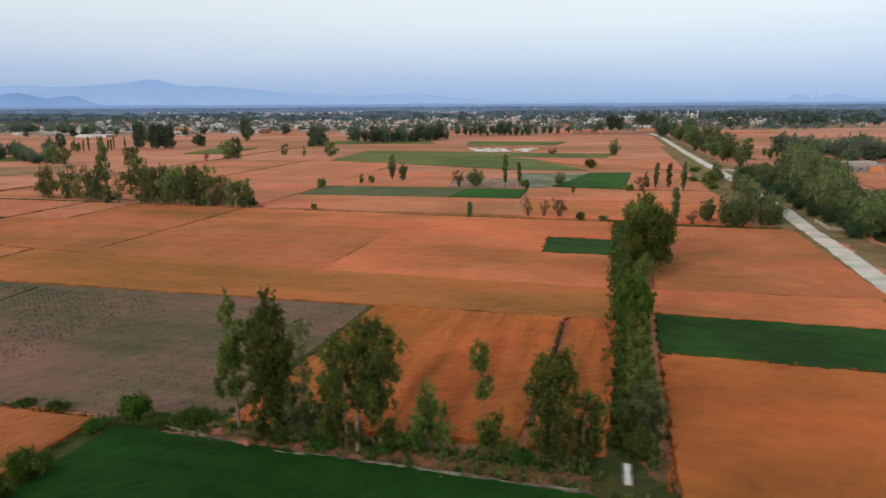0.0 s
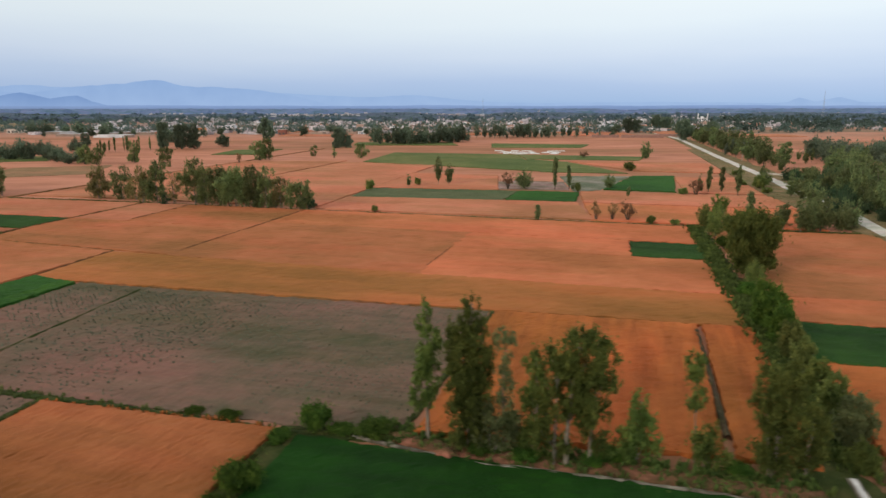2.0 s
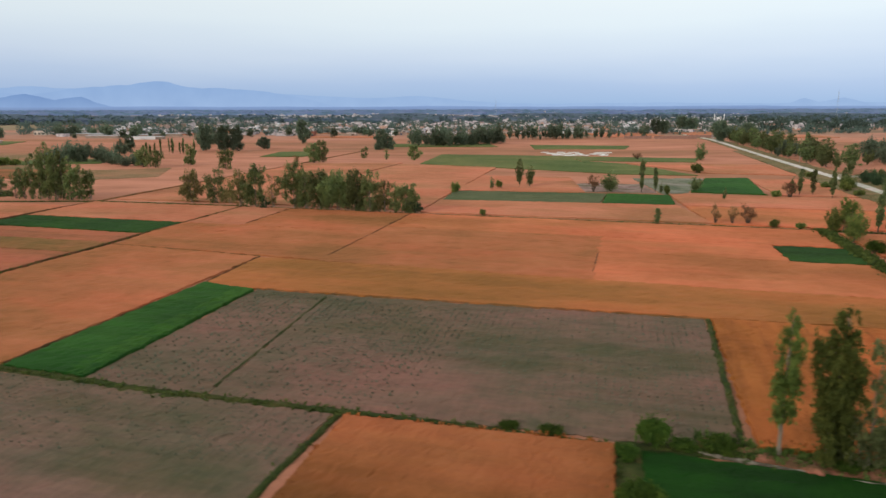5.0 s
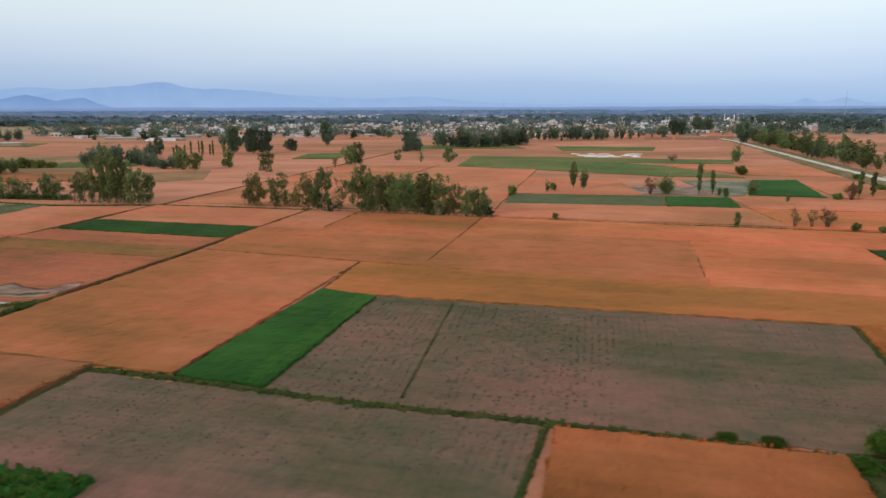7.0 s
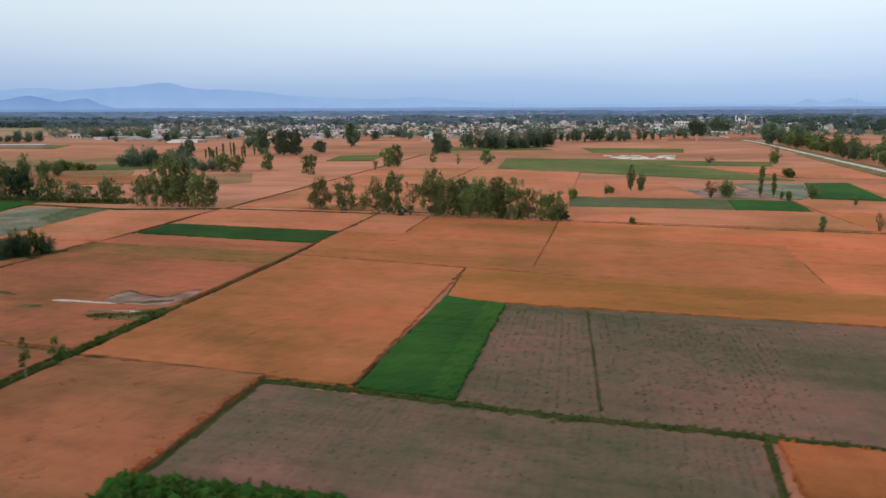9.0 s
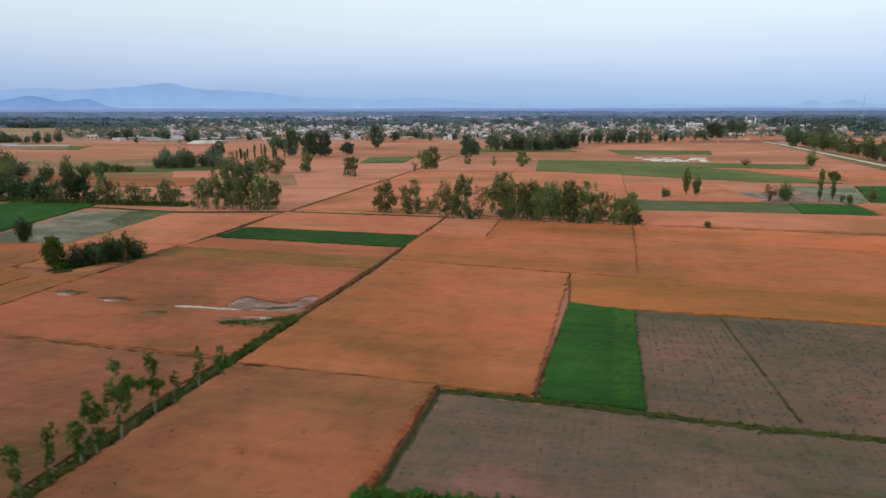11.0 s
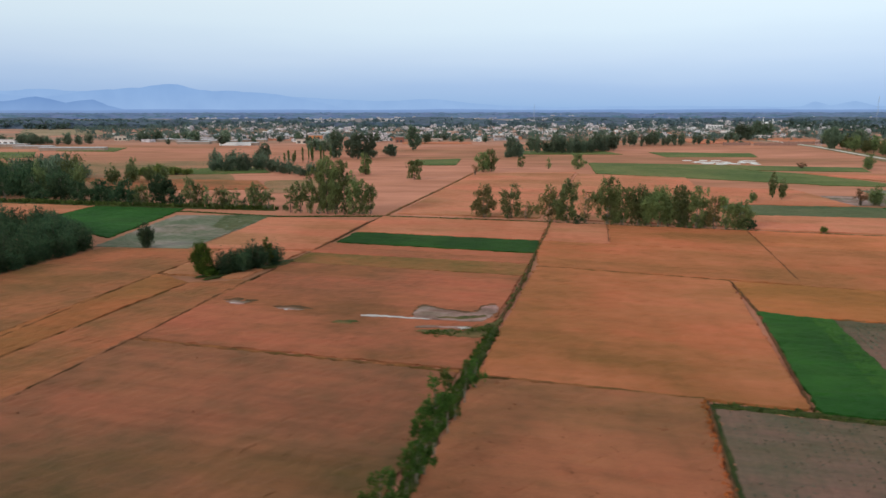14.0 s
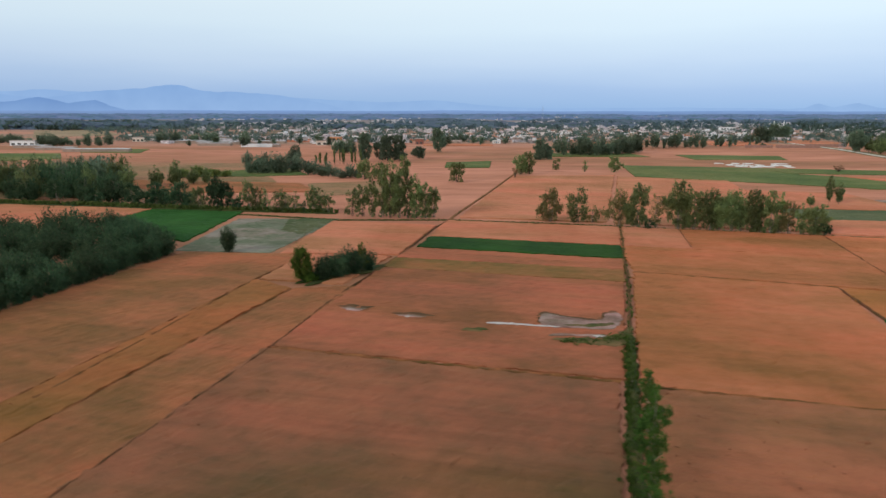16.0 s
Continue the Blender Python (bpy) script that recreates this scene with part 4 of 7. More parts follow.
# north of the hedge
wheat([(-160.8, 226.4), (-114.5, 216.5), (-72, 372), (-128, 366)], M_WHEAT_PINK, 2.2, "pinkish wheat on a broad far field")
wheat([(-112, 215.5), (-56.5, 199.5), (-22, 342), (-72, 364)], M_WHEAT_PINK, 2.2, "pinkish wheat on a broad far field")
wheat([(-49.8, 222.4), (24.0, 208.9), (22.2, 176.2), (-55.5, 196.5)], M_WHEAT_PINK, 1.8)
wheat([(26.6, 206.5), (86.0, 192.0), (76, 160), (22.5, 175.5)], M_WHEAT_ROSE, 1.6)
wheat([(31.5, 236.0), (91.6, 221), (86.6, 194), (27.0, 208.0)], M_WHEAT_PINK, 1.8)
field("fodder_field", "grey-green crop in a long far strip", [(-45.2, 247.6), (9.0, 237.6), (1.4, 213.2), (-49.6, 222.6)], 0.3, M_GREEN_GREY, 1.6)
fodder([(9.4, 237.6), (30.2, 232.6), (24.2, 209.3), (1.8, 213.1)], M_GREEN_BRIGHT, 1.6, "bright green fodder plot in the middle fields")
field("pale_field", "pale grey-green stubble field", [(33, 290), (64, 289), (40, 241), (29, 235)], 0.12, M_GREY_PALE, 2.0, 0.4)
field("bare_field", "bare brown muddy plot between wheat", [(6, 272), (31, 268), (28.5, 240), (-3, 245)], 0.10, M_MUD, 1.6, 0.4)
wheat([(-31, 302), (6, 293), (2, 240), (-44, 249)], M_WHEAT_PINK, 2.2)
fodder([(65, 289), (83, 288.6), (64.3, 234), (40.6, 241)], M_GREEN_BRIGHT, 1.6, "bright green fodder plot in the middle fields")
wheat([(81, 284), (105.4, 281), (92.4, 227), (68, 232)], M_WHEAT_PINK, 2.2)
field("fodder_field", "olive-green crop on a wide far field", [(-50, 439), (28, 420), (31, 309), (-62, 366)], 0.3, M_GREEN_FAR, 2.5)
field("fodder_field", "olive-green crop on a wide far field", [(28.5, 420), (104, 400), (92, 372), (30, 384)], 0.3, M_GREEN_FAR, 2.5, gap=0.0)
field("fodder_field", "olive-green crop on a wide far field", [(30, 384), (50, 362), (66, 300), (28, 308)], 0.3, M_GREEN_FAR, 2.5, gap=0.0)
wheat([(52, 366), (122.5, 354), (110, 300), (72, 312)], M_WHEAT_PINK, 2.4)
field("fodder_field", "olive-green crop in a thin far strip", [(22, 545), (99, 531), (84, 489), (18, 490)], 0.3, M_GREEN_FAR, 3)
fodder([(-163, 464), (-132, 474), (-137, 421), (-165, 421)], M_GREEN_FAR, 3, "small olive-green plot in far wheat")
field("fodder_field", "green strip below village sheds", [(-530, 553), (-480, 556), (-445, 495), (-480, 468)], 0.3, M_GREEN_FAR, 4)
field("fodder_field", "green strip beside village sheds", [(-504, 628), (-433, 616), (-417, 560), (-470, 568)], 0.3, M_GREEN_FAR, 4)
field("fodder_field", "olive-green crop beside a tree belt", [(-90, 566), (-10, 560), (-6, 520), (-88, 522)], 0.3, M_GREEN_FAR, 4)
wheat([(-330, 345), (-236, 330), (-222, 296), (-290, 292)], M_WHEAT_DULL, 3, "dull brownish wheat beyond a tree row")
field("fodder_field", "thin green strip in far wheat", [(-312, 372), (-262, 372), (-262, 364), (-308, 360)], 0.3, M_GREEN_FAR, 3)
field("pale_field", "tan stubble field before the western woods", [(-900, 1215), (-770, 1215), (-628, 966), (-695, 872)], 0.15, M_TAN, 8, 0.4)
field("pale_field", "pale ochre stubble beyond a tree row", [(-232, 330), (-190, 345), (-178, 300), (-220, 280)], 0.15, M_DRY_OLIVE, 3, 0.4)
field("fodder_field", "dull green plot beyond the poplars", [(-300, 400), (-255, 410), (-240, 372), (-285, 362)], 0.2, M_GREEN_FAR, 3)

# bunds, ditches and paths between the fields
GRASSY = [[(-113.8, 80.6), (-103, 78.1), (-91, 74.2), (-81, 71.0), (-68.4, 68.2), (-55, 64.8), (-43.2, 61.6), (-34.4, 58.9), (-21.5, 57.2)], [(-112.8, 208.4), (-96, 203.8), (-58.6, 193.6), (-13, 181.6), (22, 172.6), (44.8, 165.6), (82, 156)], [(-260, 233.6), (-232, 231.5), (-200, 220.8), (-165.4, 221.0), (-138, 215.5), (-112.8, 208.8)], [(-33.0, 59.0), (-36.5, 50), (-55.4, -25)]]
THIN = [[(-10.6, 95.3), (-22.0, 58.3)], [(-60.0, 65.6), (-64.2, 53), (-84.9, -25)]]
for pts in THIN:
    strip("bund", "narrow weedy bund beside seedlings", pts, 0.8, 0.26, M_BUND, 0.9, wander=0.1)
tufts("grass", "short weeds along a narrow bund", np.concatenate([along(p, 5, 0.2) for p in THIN]), 0.30, M_LEAF_RANK, 4)
for pts in GRASSY:
    strip("bund_foot", "weedy foot of a bund between two fields", pts, 1.6, 0.14, M_BUND, 1.0)
    strip("bund", "low grassy bund between two fields", pts, 1.0, 0.28, M_BUND, 0.8, wander=0.08)
tufts("grass", "rough green grass along the field bunds", np.concatenate([along(p, 7, 0.42) for p in GRASSY]), 0.34, M_LEAF_RANK, 5)
strip("field_edge", "faint weedy line between two seedling plots", [(-68.75, 107.8), (-75.05, 72.2)], 0.42, 0.22, M_BUND, 1.2, "bund", wander=0.12)
DITCHES = [[(-225.4, -25), (-202.6, 64.8), (-192.6, 103), (-187.2, 130), (-176.6, 169.6), (-169, 205.7), (-164.4, 221)], [(-58.6, 193.4), (-66.4, 164), (-74.0, 136)], [(-96.2, 203.3), (-102.1, 177)], [(-16.6, 139.4), (-21.2, 123.6)], [(-87.6, 137.2), (-91.6, 116.6), (-103, 79)], [(-114.3, 81.5), (-142.2, -25)]]
FAINT = [[(-192.5, 103.4), (-143.6, 90.6)], [(-140.3, 89.0), (-114.4, 82.0)], [(-217.0, 85.4), (-206, 143.7)], [(-211.7, 81), (-196.4, 136.6)], [(-124.6, 150.2), (-87.6, 137.2)]]
strip("field_edge", "weedy dark margin between two crops", [(-114.0, 80.9), (-142.1, -25)], 0.9, 0.16, M_BUND, 0.8, "bund", wander=0.15)
# shadow line at the foot of the ochre wheat, laid as a dark strip
strip("field_edge", "narrow strip coloured as the shadow line below ochre wheat", [(-91.2, 115.2), (-68, 109.4), (-11, 96.0), (24.2, 87.8)], 0.4, 0.26, M_TRENCH, 1.2, "bund", wander=0.1)
for pts in DITCHES:
    strip("field_edge", "narrow dark weedy ridge between two crops", pts, 0.40, 0.45, M_LINE, 1.0, "bund", wander=0.14)
for pts in FAINT:
    strip("field_edge", "faint trodden line between two crops", pts, 0.36, 0.46, M_TRENCH, 1.6, "bund", wander=0.2)
strip("trench", "dark bare drain cut straight through ripe wheat", [(16.4, 86.6), (12.2, 71.4), (8.2, 57.2)], 0.75, 0.58, M_DRAIN, 0.8, "trench", wander=0.06)
strip("track", "grey-brown dirt track between far wheat fields", [(-164.4, 221), (-163.2, 227), (-145, 300), (-128.7, 368), (-118, 420), (-104, 480)], 1.0, 0.44, M_TRENCH, 2.0, "track")
BUSHY = [(-111.9, 210), (-118, 184), (-123.4, 163.5), (-128.1, 142.4), (-137.5, 107.8), (-143.0, 87.0), (-146.9, 73.1), (-151.5, 52), (-171.4, -25)]
strip("field_edge", "narrow dark weedy ridge between two crops", BUSHY[:5], 0.50, 0.46, M_LINE, 0.9, "bund", wander=0.14)
tufts("grass", "low weeds along a ridge between two crops", along(BUSHY[:5], 4, 0.2), 0.42, M_LEAF_RANK, 4)
strip("field_edge", "overgrown dark grassy ridge along wheat", BUSHY[4:], 1.5, 0.60, M_BUND, 0.8, "bund", wander=0.2)
tufts("grass", "tall dark grass filling an overgrown ditch", along([(x - 0.2, y) for x, y in BUSHY[4:]], 15, 0.38), 0.55, M_LEAF_DITCH, 5)
HEDGE = [(44.8, 166), (38.5, 141), (31.9, 116.5), (25.3, 90.0), (18.6, 64.1), (14.4, 47), (10, 32)]
# no hollow here: the ditch's shade is put into the strip's dark grass colour
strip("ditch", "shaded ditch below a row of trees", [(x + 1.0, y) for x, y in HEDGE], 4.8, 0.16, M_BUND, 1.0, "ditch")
tufts("grass", "dark undergrowth below a row of trees", np.array([p for p in along([(x + 0.6, y) for x, y in HEDGE], 22, 0.9) if math.hypot(p[0] - 15.0, (p[1] - 48.0) * 0.6) > 2.2]), 0.7, M_LEAF_RANK, 5)

def blot(name, label, x, y, length, width, turn, material, z, category, seed):
    rng = np.random.default_rng(seed)
    k = 64
    ph = rng.uniform(0, 6.3, 9)
    verts = [(0, 0, 0)]
    for i in range(k):
        t = 2 * math.pi * i / k
        r = 1 + sum(0.30 / (j * 0.6 + 1) * math.sin((j + 2) * t + ph[j]) for j in range(9)) * 0.8
        r = max(0.25, r)
        verts.append((math.cos(t) * length / 2 * r, math.sin(t) * width / 2 * r, 0))
    verts += [(vx * 1.05, vy * 1.05, -0.25) for vx, vy, _ in verts[1:]]
    faces = [(0, 1 + i, 1 + (i + 1) % k) for i in range(k)]
    faces += [(1 + i, 1 + k + i, 1 + k + (i + 1) % k, 1 + (i + 1) % k) for i in range(k)]
    ob = tagged(new(name, mesh_from(name, verts, faces, material)), label, category, "", "structure")
    ob.matrix_basis = pose(x, y, z, 0, 0, turn)
    return ob


# water channel with its earth bank beside the dark green field
CHANNEL = [(-26.4, 57.5), (-19.8, 54.6), (-14.1, 52.3), (-7.1, 50.8), (0.6, 48.9), (5.1, 47.5), (11.4, 46.1)]
strip("bank", "bare reddish earth bank beside a water channel", [(x + 0.6, y + 1.9) for x, y in CHANNEL], 2.6, 0.30, M_BANK, 0.8, "bank")
tufts("grass", "weeds on the bank of a water channel", np.concatenate([along([(x + 0.8, y + 3.0) for x, y in CHANNEL], 16, 0.7), along([(x, y + 1.4) for x, y in CHANNEL], 6, 0.7)]), 0.45, M_LEAF_RANK, 5)
chan = tagged(new("water_channel"), "narrow pale concrete water channel beside a green field", "channel", "", "structure")
for shift, w_, h_, m_, nm in ((0.0, 0.09, 0.36, M_KERB, "kerb"), (0.28, 0.08, 0.32, M_KERB, "kerb"), (0.14, 0.24, 0.16, M_WATER, "water")):
    ob = strip(nm, "", [(x, y + shift) for x, y in CHANNEL], w_, h_, m_, 0.8, wander=0.05)
    for key in ("kind", "category", "label"):
        if key in ob:
            del ob[key]
    ob.parent = chan
# culvert slab where the channel meets the tree row
culvert = tagged(new("sluice"), "small whitewashed sluice slab beside a tree row", "sluice")
culvert.matrix_basis = pose(15.0, 48.6, 0.1, 0, 0, -14)
bm = bmesh.new()
box(bm, -0.24, -1.5, 0.0, 0.24, 1.5, 0.35)
bmesh.ops.bevel(bm, geom=bm.edges[:], offset=0.05, segments=1, affect="EDGES")
part("slab", bm, M_SLAB, culvert)
for s in (-1, 1):
    bm = bmesh.new()
    box(bm, s * 0.36 - 0.08, -1.6, -0.1, s * 0.36 + 0.08, 1.6, 0.26)
    part("cheek", bm, M_KERB, culvert)

heap = blot("soil_heap", "low heap of reddish soil beside a water channel", -17.8, 54.3, 2.4, 1.2, -20, M_BANK, 0.4, "soil heap", 77)
for v_ in heap.data.vertices:
    v_.co.z += (0.42 if v_.index == 0 else 0.0) - (0.25 if v_.co.z < 0 else 0.0)


# seedlings in rows
def row_spots(corners, along_step, row_step, keep, clumped=2.6):
    c = [np.array(p) for p in corners]
    nu = int(np.linalg.norm(c[1] - c[0]) / row_step)
    nv = int(np.linalg.norm(c[3] - c[0]) / along_step)
    u, v = np.meshgrid((np.arange(nu) + 0.5) / nu, (np.arange(nv) + 0.5) / nv)
    u, v = u.ravel(), v.ravel()
    p = np.outer((1 - u) * (1 - v), c[0]) + np.outer(u * (1 - v), c[1]) + np.outer(u * v, c[2]) + np.outer((1 - u) * v, c[3])
    p += R.normal(0, 0.055, p.shape)
    patch = np.array([noise.noise((x * 0.07, y * 0.07, 3.3)) for x, y in p])
    p = p[R.uniform(0, 1, len(p)) < np.clip(keep * (1 + clumped * patch), 0.0, 1)]
    return np.concatenate([p, np.full((len(p), 1), 0.08)], 1)


tufts("seedlings", "young grey-green plants in straight rows", row_spots([(-80.8, 110.8), (-69.4, 107.2), (-75.6, 71.2), (-90.2, 75.2)], 0.95, 0.95, 0.7, 0.8), 0.26, M_LEAF_SEED, 4, "seedlings", 1.1)
tufts("seedlings", "young grey-green plants in faint rows", row_spots([(-68.0, 107.0), (-12.2, 94.4), (-22.4, 58.8), (-74.4, 71.0)], 0.95, 0.95, 0.40), 0.20, M_LEAF_SEED, 3, "seedlings", 1.1)
tufts("seedlings", "young grey-green plants in straight rows", row_spots([(-67.8, 106.8), (-44.0, 101.2), (-52.0, 65.6), (-74.2, 71.2)], 0.95, 0.95, 0.42, 1.0), 0.24, M_LEAF_SEED, 4, "seedlings", 1.1)
tufts("seedlings", "young grey-green plants in faint rows", row_spots([(-113.0, 79.4), (-61.2, 65.4), (-64.0, 55.8), (-118.6, 61.0)], 0.9, 0.9, 0.34), 0.19, M_LEAF_SEED, 3, "seedlings", 1.1)
tufts("leafy_crop", "broad leafy plants of a lush green crop", np.concatenate([row_spots([(-120.6, 58.6), (-101.2, 55.2), (-105, 38), (-124.5, 38)], 0.55, 0.55, 0.9)[:, :2], ]), 0.9, M_LEAF_DITCH, 6, "crop", 0.8)
# ragged ears along the near wheat edges
EARS = [[(-59.0, 64.6), (-34.3, 59.0), (-36.0, 50)], [(-59.0, 64.6), (-62.8, 50)], [(26.4, 74.4), (20, 52), (17.6, 46)], [(26.4, 74.4), (56, 66.8)], [(-114.9, 81.2), (-121, 58)], [(-20, 58.8), (6, 54.4)]]
tufts("wheat_ears", "loose wheat ears along a ragged field edge", np.concatenate([along(p, 3.5, 0.2) for p in EARS]), 0.5, M_WHEAT_BRIGHT, 3, "wheat", 0.35)

# wet patches in the reddish wheat and on the far green field
def pool(name, label, outline, material, z, category, ragged=0.25, kind="structure"):
    """A flat patch with a soft wandering edge round a few corners, its rim sunk into the crop."""
    pts, n = [], len(outline)
    for i in range(n):
        a, b, c, d = (Vector(outline[(i + k) % n]) for k in (-1, 0, 1, 2))
        for k in range(8):
            f = k / 8
            q = 0.5 * ((2 * b) + (c - a) * f + (2 * a - 5 * b + 4 * c - d) * f * f + (3 * b - a - 3 * c + d) * f ** 3)
            pts.append(q + Vector((noise.noise((q.x * 1.3, q.y * 1.3, z)), noise.noise((q.x * 1.3, q.y * 1.3, z + 7)))) * ragged)
    bm = bmesh.new()
    top = [bm.verts.new((q.x, q.y, z)) for q in pts]
    low = [bm.verts.new((q.x, q.y, z - 0.3)) for q in pts]
    bm.faces.new(top)
    for i in range(len(pts)):
        bm.faces.new((low[i], low[(i + 1) % len(pts)], top[(i + 1) % len(pts)], top[i]))
    bmesh.ops.triangulate(bm, faces=[f for f in bm.faces if len(f.verts) > 4])
    bmesh.ops.recalc_face_normals(bm, faces=bm.faces[:])
    me = bpy.data.meshes.new(name)
    bm.to_mesh(me)
    bm.free()
    me.materials.append(material)
    return tagged(new(name, me), label, category, "", kind)


GREEN_WET = [(-150.0, 106.6), (-146.0, 107.2), (-142.2, 107.0), (-138.8, 109.9), (-135.8, 112.6), (-138.0, 105.2), (-141.4, 103.6), (-145.6, 105.0)]
pool("grass_patch", "rank olive-green grass beside a wet patch", GREEN_WET, M_WET_GRASS, 0.39, "grass", 0.8)
tufts("grass", "rank green grass beside a wet patch in wheat", along([(-149, 106.2), (-143, 105.6), (-137.4, 109.0)], 12, 0.7), 0.5, M_LEAF_RANK, 5)
MUD = [(-150.3, 113.2), (-149.9, 118.6), (-148.4, 119.8), (-145.4, 117.6), (-140.6, 116.0), (-138.4, 119.4), (-136.0, 120.2), (-136.8, 115.6), (-139.6, 111.6), (-145.0, 112.0)]
pool("grass_patch", "rank green grass round a sluice slab", [(11.4, 53.0), (14.6, 54.6), (18.6, 53.0), (18.2, 46.0), (15.8, 38.0), (13.6, 30.0), (7.6, 30.0), (10.0, 40.0), (11.6, 47.0)], M_BUND, 0.20, "grass", 0.7)
pool("bare_patch", "bare reddish trodden earth beside a sluice", [(16.6, 51.0), (19.2, 52.6), (19.6, 49.0), (17.4, 47.2)], M_BANK, 0.23, "earth", 0.6)
pool("mud_rim", "dark wet rim round bare mud in wheat", [(x - 0.2, y + 0.95) for x, y in MUD], M_LINE, 0.37, "mud", 0.5)
pool("mud_patch", "pale grey-pink wet mud lying in reddish wheat", MUD, M_MUD, 0.40, "mud", 0.5)
pool("grass_patch", "olive weeds growing across wet mud", [(-147.0, 113.4), (-143.0, 113.9), (-138.4, 114.6), (-140.0, 113.0), (-144.0, 112.6)], M_WET_GRASS, 0.42, "grass", 0.5)
pool("puddle", "long whitish puddle along a wet patch in wheat", [(-159.4, 114.6), (-158.2, 115.0), (-153.6, 114.2), (-150.0, 113.2), (-147.6, 112.4), (-150.2, 112.7), (-154.5, 113.6), (-157.6, 113.9)], M_PUDDLE_SKY, 0.43, "puddle", 0.35)
pool("puddle", "narrow pinkish puddle beside rank grass", [(-150.0, 108.4), (-148.2, 109.3), (-145.1, 108.8), (-141.4, 108.6), (-141.1, 107.5), (-143.0, 107.7), (-146.0, 108.2)], M_MUD, 0.42, "puddle", 0.3)
blot("puddle", "small white puddle beside rank grass", -142.4, 108.0, 2.2, 0.7, -8, M_PUDDLE_SKY, 0.44, "puddle", 5)
for x, y, a, b, k in ((-182.6, 122.5, 5.6, 2.6, 3), (-172.2, 118.5, 4.6, 2.2, 9)):
    blot("mud_rim", "dark reddish wet rim round a small puddle", x + 0.3, y + 1.0, a * 1.15, b, -6, M_LINE, 0.38, "mud", 40 + k)
    blot("mud_patch", "grey wet mud round a small puddle", x, y, a * 0.8, b * 0.6, -6, M_MUD, 0.41, "mud", 40 + k)
    blot("puddle", "small whitish puddle lying on wet mud", x - 0.6, y - 0.3, a * 0.2, b * 0.16, -6, M_PUDDLE_SKY, 0.43, "puddle", 41 + k)
pool("grass_patch", "weedy corner between wheat and dark green fodder", [(-34.6, 58.8), (-30.0, 59.4), (-26.4, 58.4), (-29.0, 55.6), (-32.4, 50.0), (-35.0, 42.0), (-38.0, 42.0), (-36.0, 51.0)], M_BUND, 0.15, "grass", 0.5)
blot("grass_patch", "rank grass at the end of a water channel", -30.6, 57.4, 7, 3.2, -25, M_BUND, 0.19, "grass", 31)
blot("grass_patch", "small olive hump of weeds in reddish wheat", -161.7, 111.3, 4.2, 1.6, -8, M_WET_GRASS, 0.40, "grass", 13)
tufts("grass", "weeds on a small hump in wheat", along([(-163, 111.6), (-160.4, 111.2)], 9, 0.3), 0.36, M_LEAF_RANK, 5)
for k in range(22):
    # three loose rows of sheets with bare gaps between them
    row, step = k % 3, k // 3
    x, y = 20.5 + 5.8 * step + 1.6 * row + R.normal(0, 0.8), 455 - 12.5 * row - 0.6 * step + R.normal(0, 1.2)
    if step == 4 or (row == 0 and step in (1, 5)) or (row == 2 and step == 6):
        continue
    blot("plastic_sheet", "white plastic sheet spread over a far field", x, y, 5.8, 6.4 if row else 4.0, R.uniform(-14, 24), M_FILM, 0.38 + 0.004 * (k % 4), "plastic sheet", 200 + k)

# ---- trees, near to far ----
def lobed_tree(name, label, x, y, lobes, stems, material, group, leaf=0.25, thick=1.0, bark=M_BARK, category="tree"):
    """One tree shaped by its boughs: lobes (x, height, half width, half height) of many small sprays, stems (foot x, top x, height, radius)."""
    rng = np.random.default_rng(hash_of(name) + int(abs(x) * 97 + y * 31))
    ob = tagged(new(name), label, category, group)
    ob.matrix_basis = pose(x, y, 0)
    verts, faces, clumps = [], [], []
    lobes = [(cx * 1.08, cz, rx * 1.32, rz * 1.2) for cx, cz, rx, rz in lobes]
    for x0, x1, h, r in stems:
        bow = rng.normal(0, 0.12, 2)
        tube(verts, faces, [(x0, 0, -0.2), (x0 + 0.1 * (x1 - x0) + bow[0] * 0.4, bow[1], h * 0.25), (x0 + 0.5 * (x1 - x0) + bow[0], -bow[1], h * 0.6), (x1, 0, h)], [r * k for k in (1.3, 1.0, 0.65, 0.15)], 7)
    for cx, cz, rx, rz in lobes:
        cy = rng.normal(0, 0.28) * rx
        foot = min(stems, key=lambda q: abs(q[0] + (q[1] - q[0]) * min(1, cz / q[2]) - cx))
        fz = max(0.4, min(foot[2] * 0.85, cz - rz * 0.9 - 0.3))
        fx = foot[0] + (foot[1] - foot[0]) * fz / foot[2]
        tube(verts, faces, [(fx, 0, fz), ((fx + cx) / 2 + 0.15, cy * 0.4, fz + (cz - fz) * 0.6), (cx, cy, cz + rz * 0.4)], (foot[3] * 0.45, foot[3] * 0.3, 0.015), 4)
        for _ in range(int(9 + 5 * rx)):
            d = rng.normal(0, 1, 3)
            d *= rng.uniform(0.25, 1.0) ** 0.5 / np.linalg.norm(d)
            k = rx * rng.uniform(0.20, 0.42)
            clumps.append(((cx + d[0] * rx * 0.9, cy + d[1] * rx * 0.9, max(0.35, cz + d[2] * rz * 0.95)), (k, k, k * rng.uniform(0.9, 2.1))))
    n = int(thick * 470 * sum(rx * rx ** 0.6 * rz ** 0.7 for _, _, rx, rz in lobes))
    part_of(ob, "trunk", mesh_from("trunk", verts, faces, bark, True))
    part_of(ob, "crown", quads_mesh("crown", leaf_cloud(rng, clumps, n, leaf, loose=leaf > 0.3), material))
    return ob


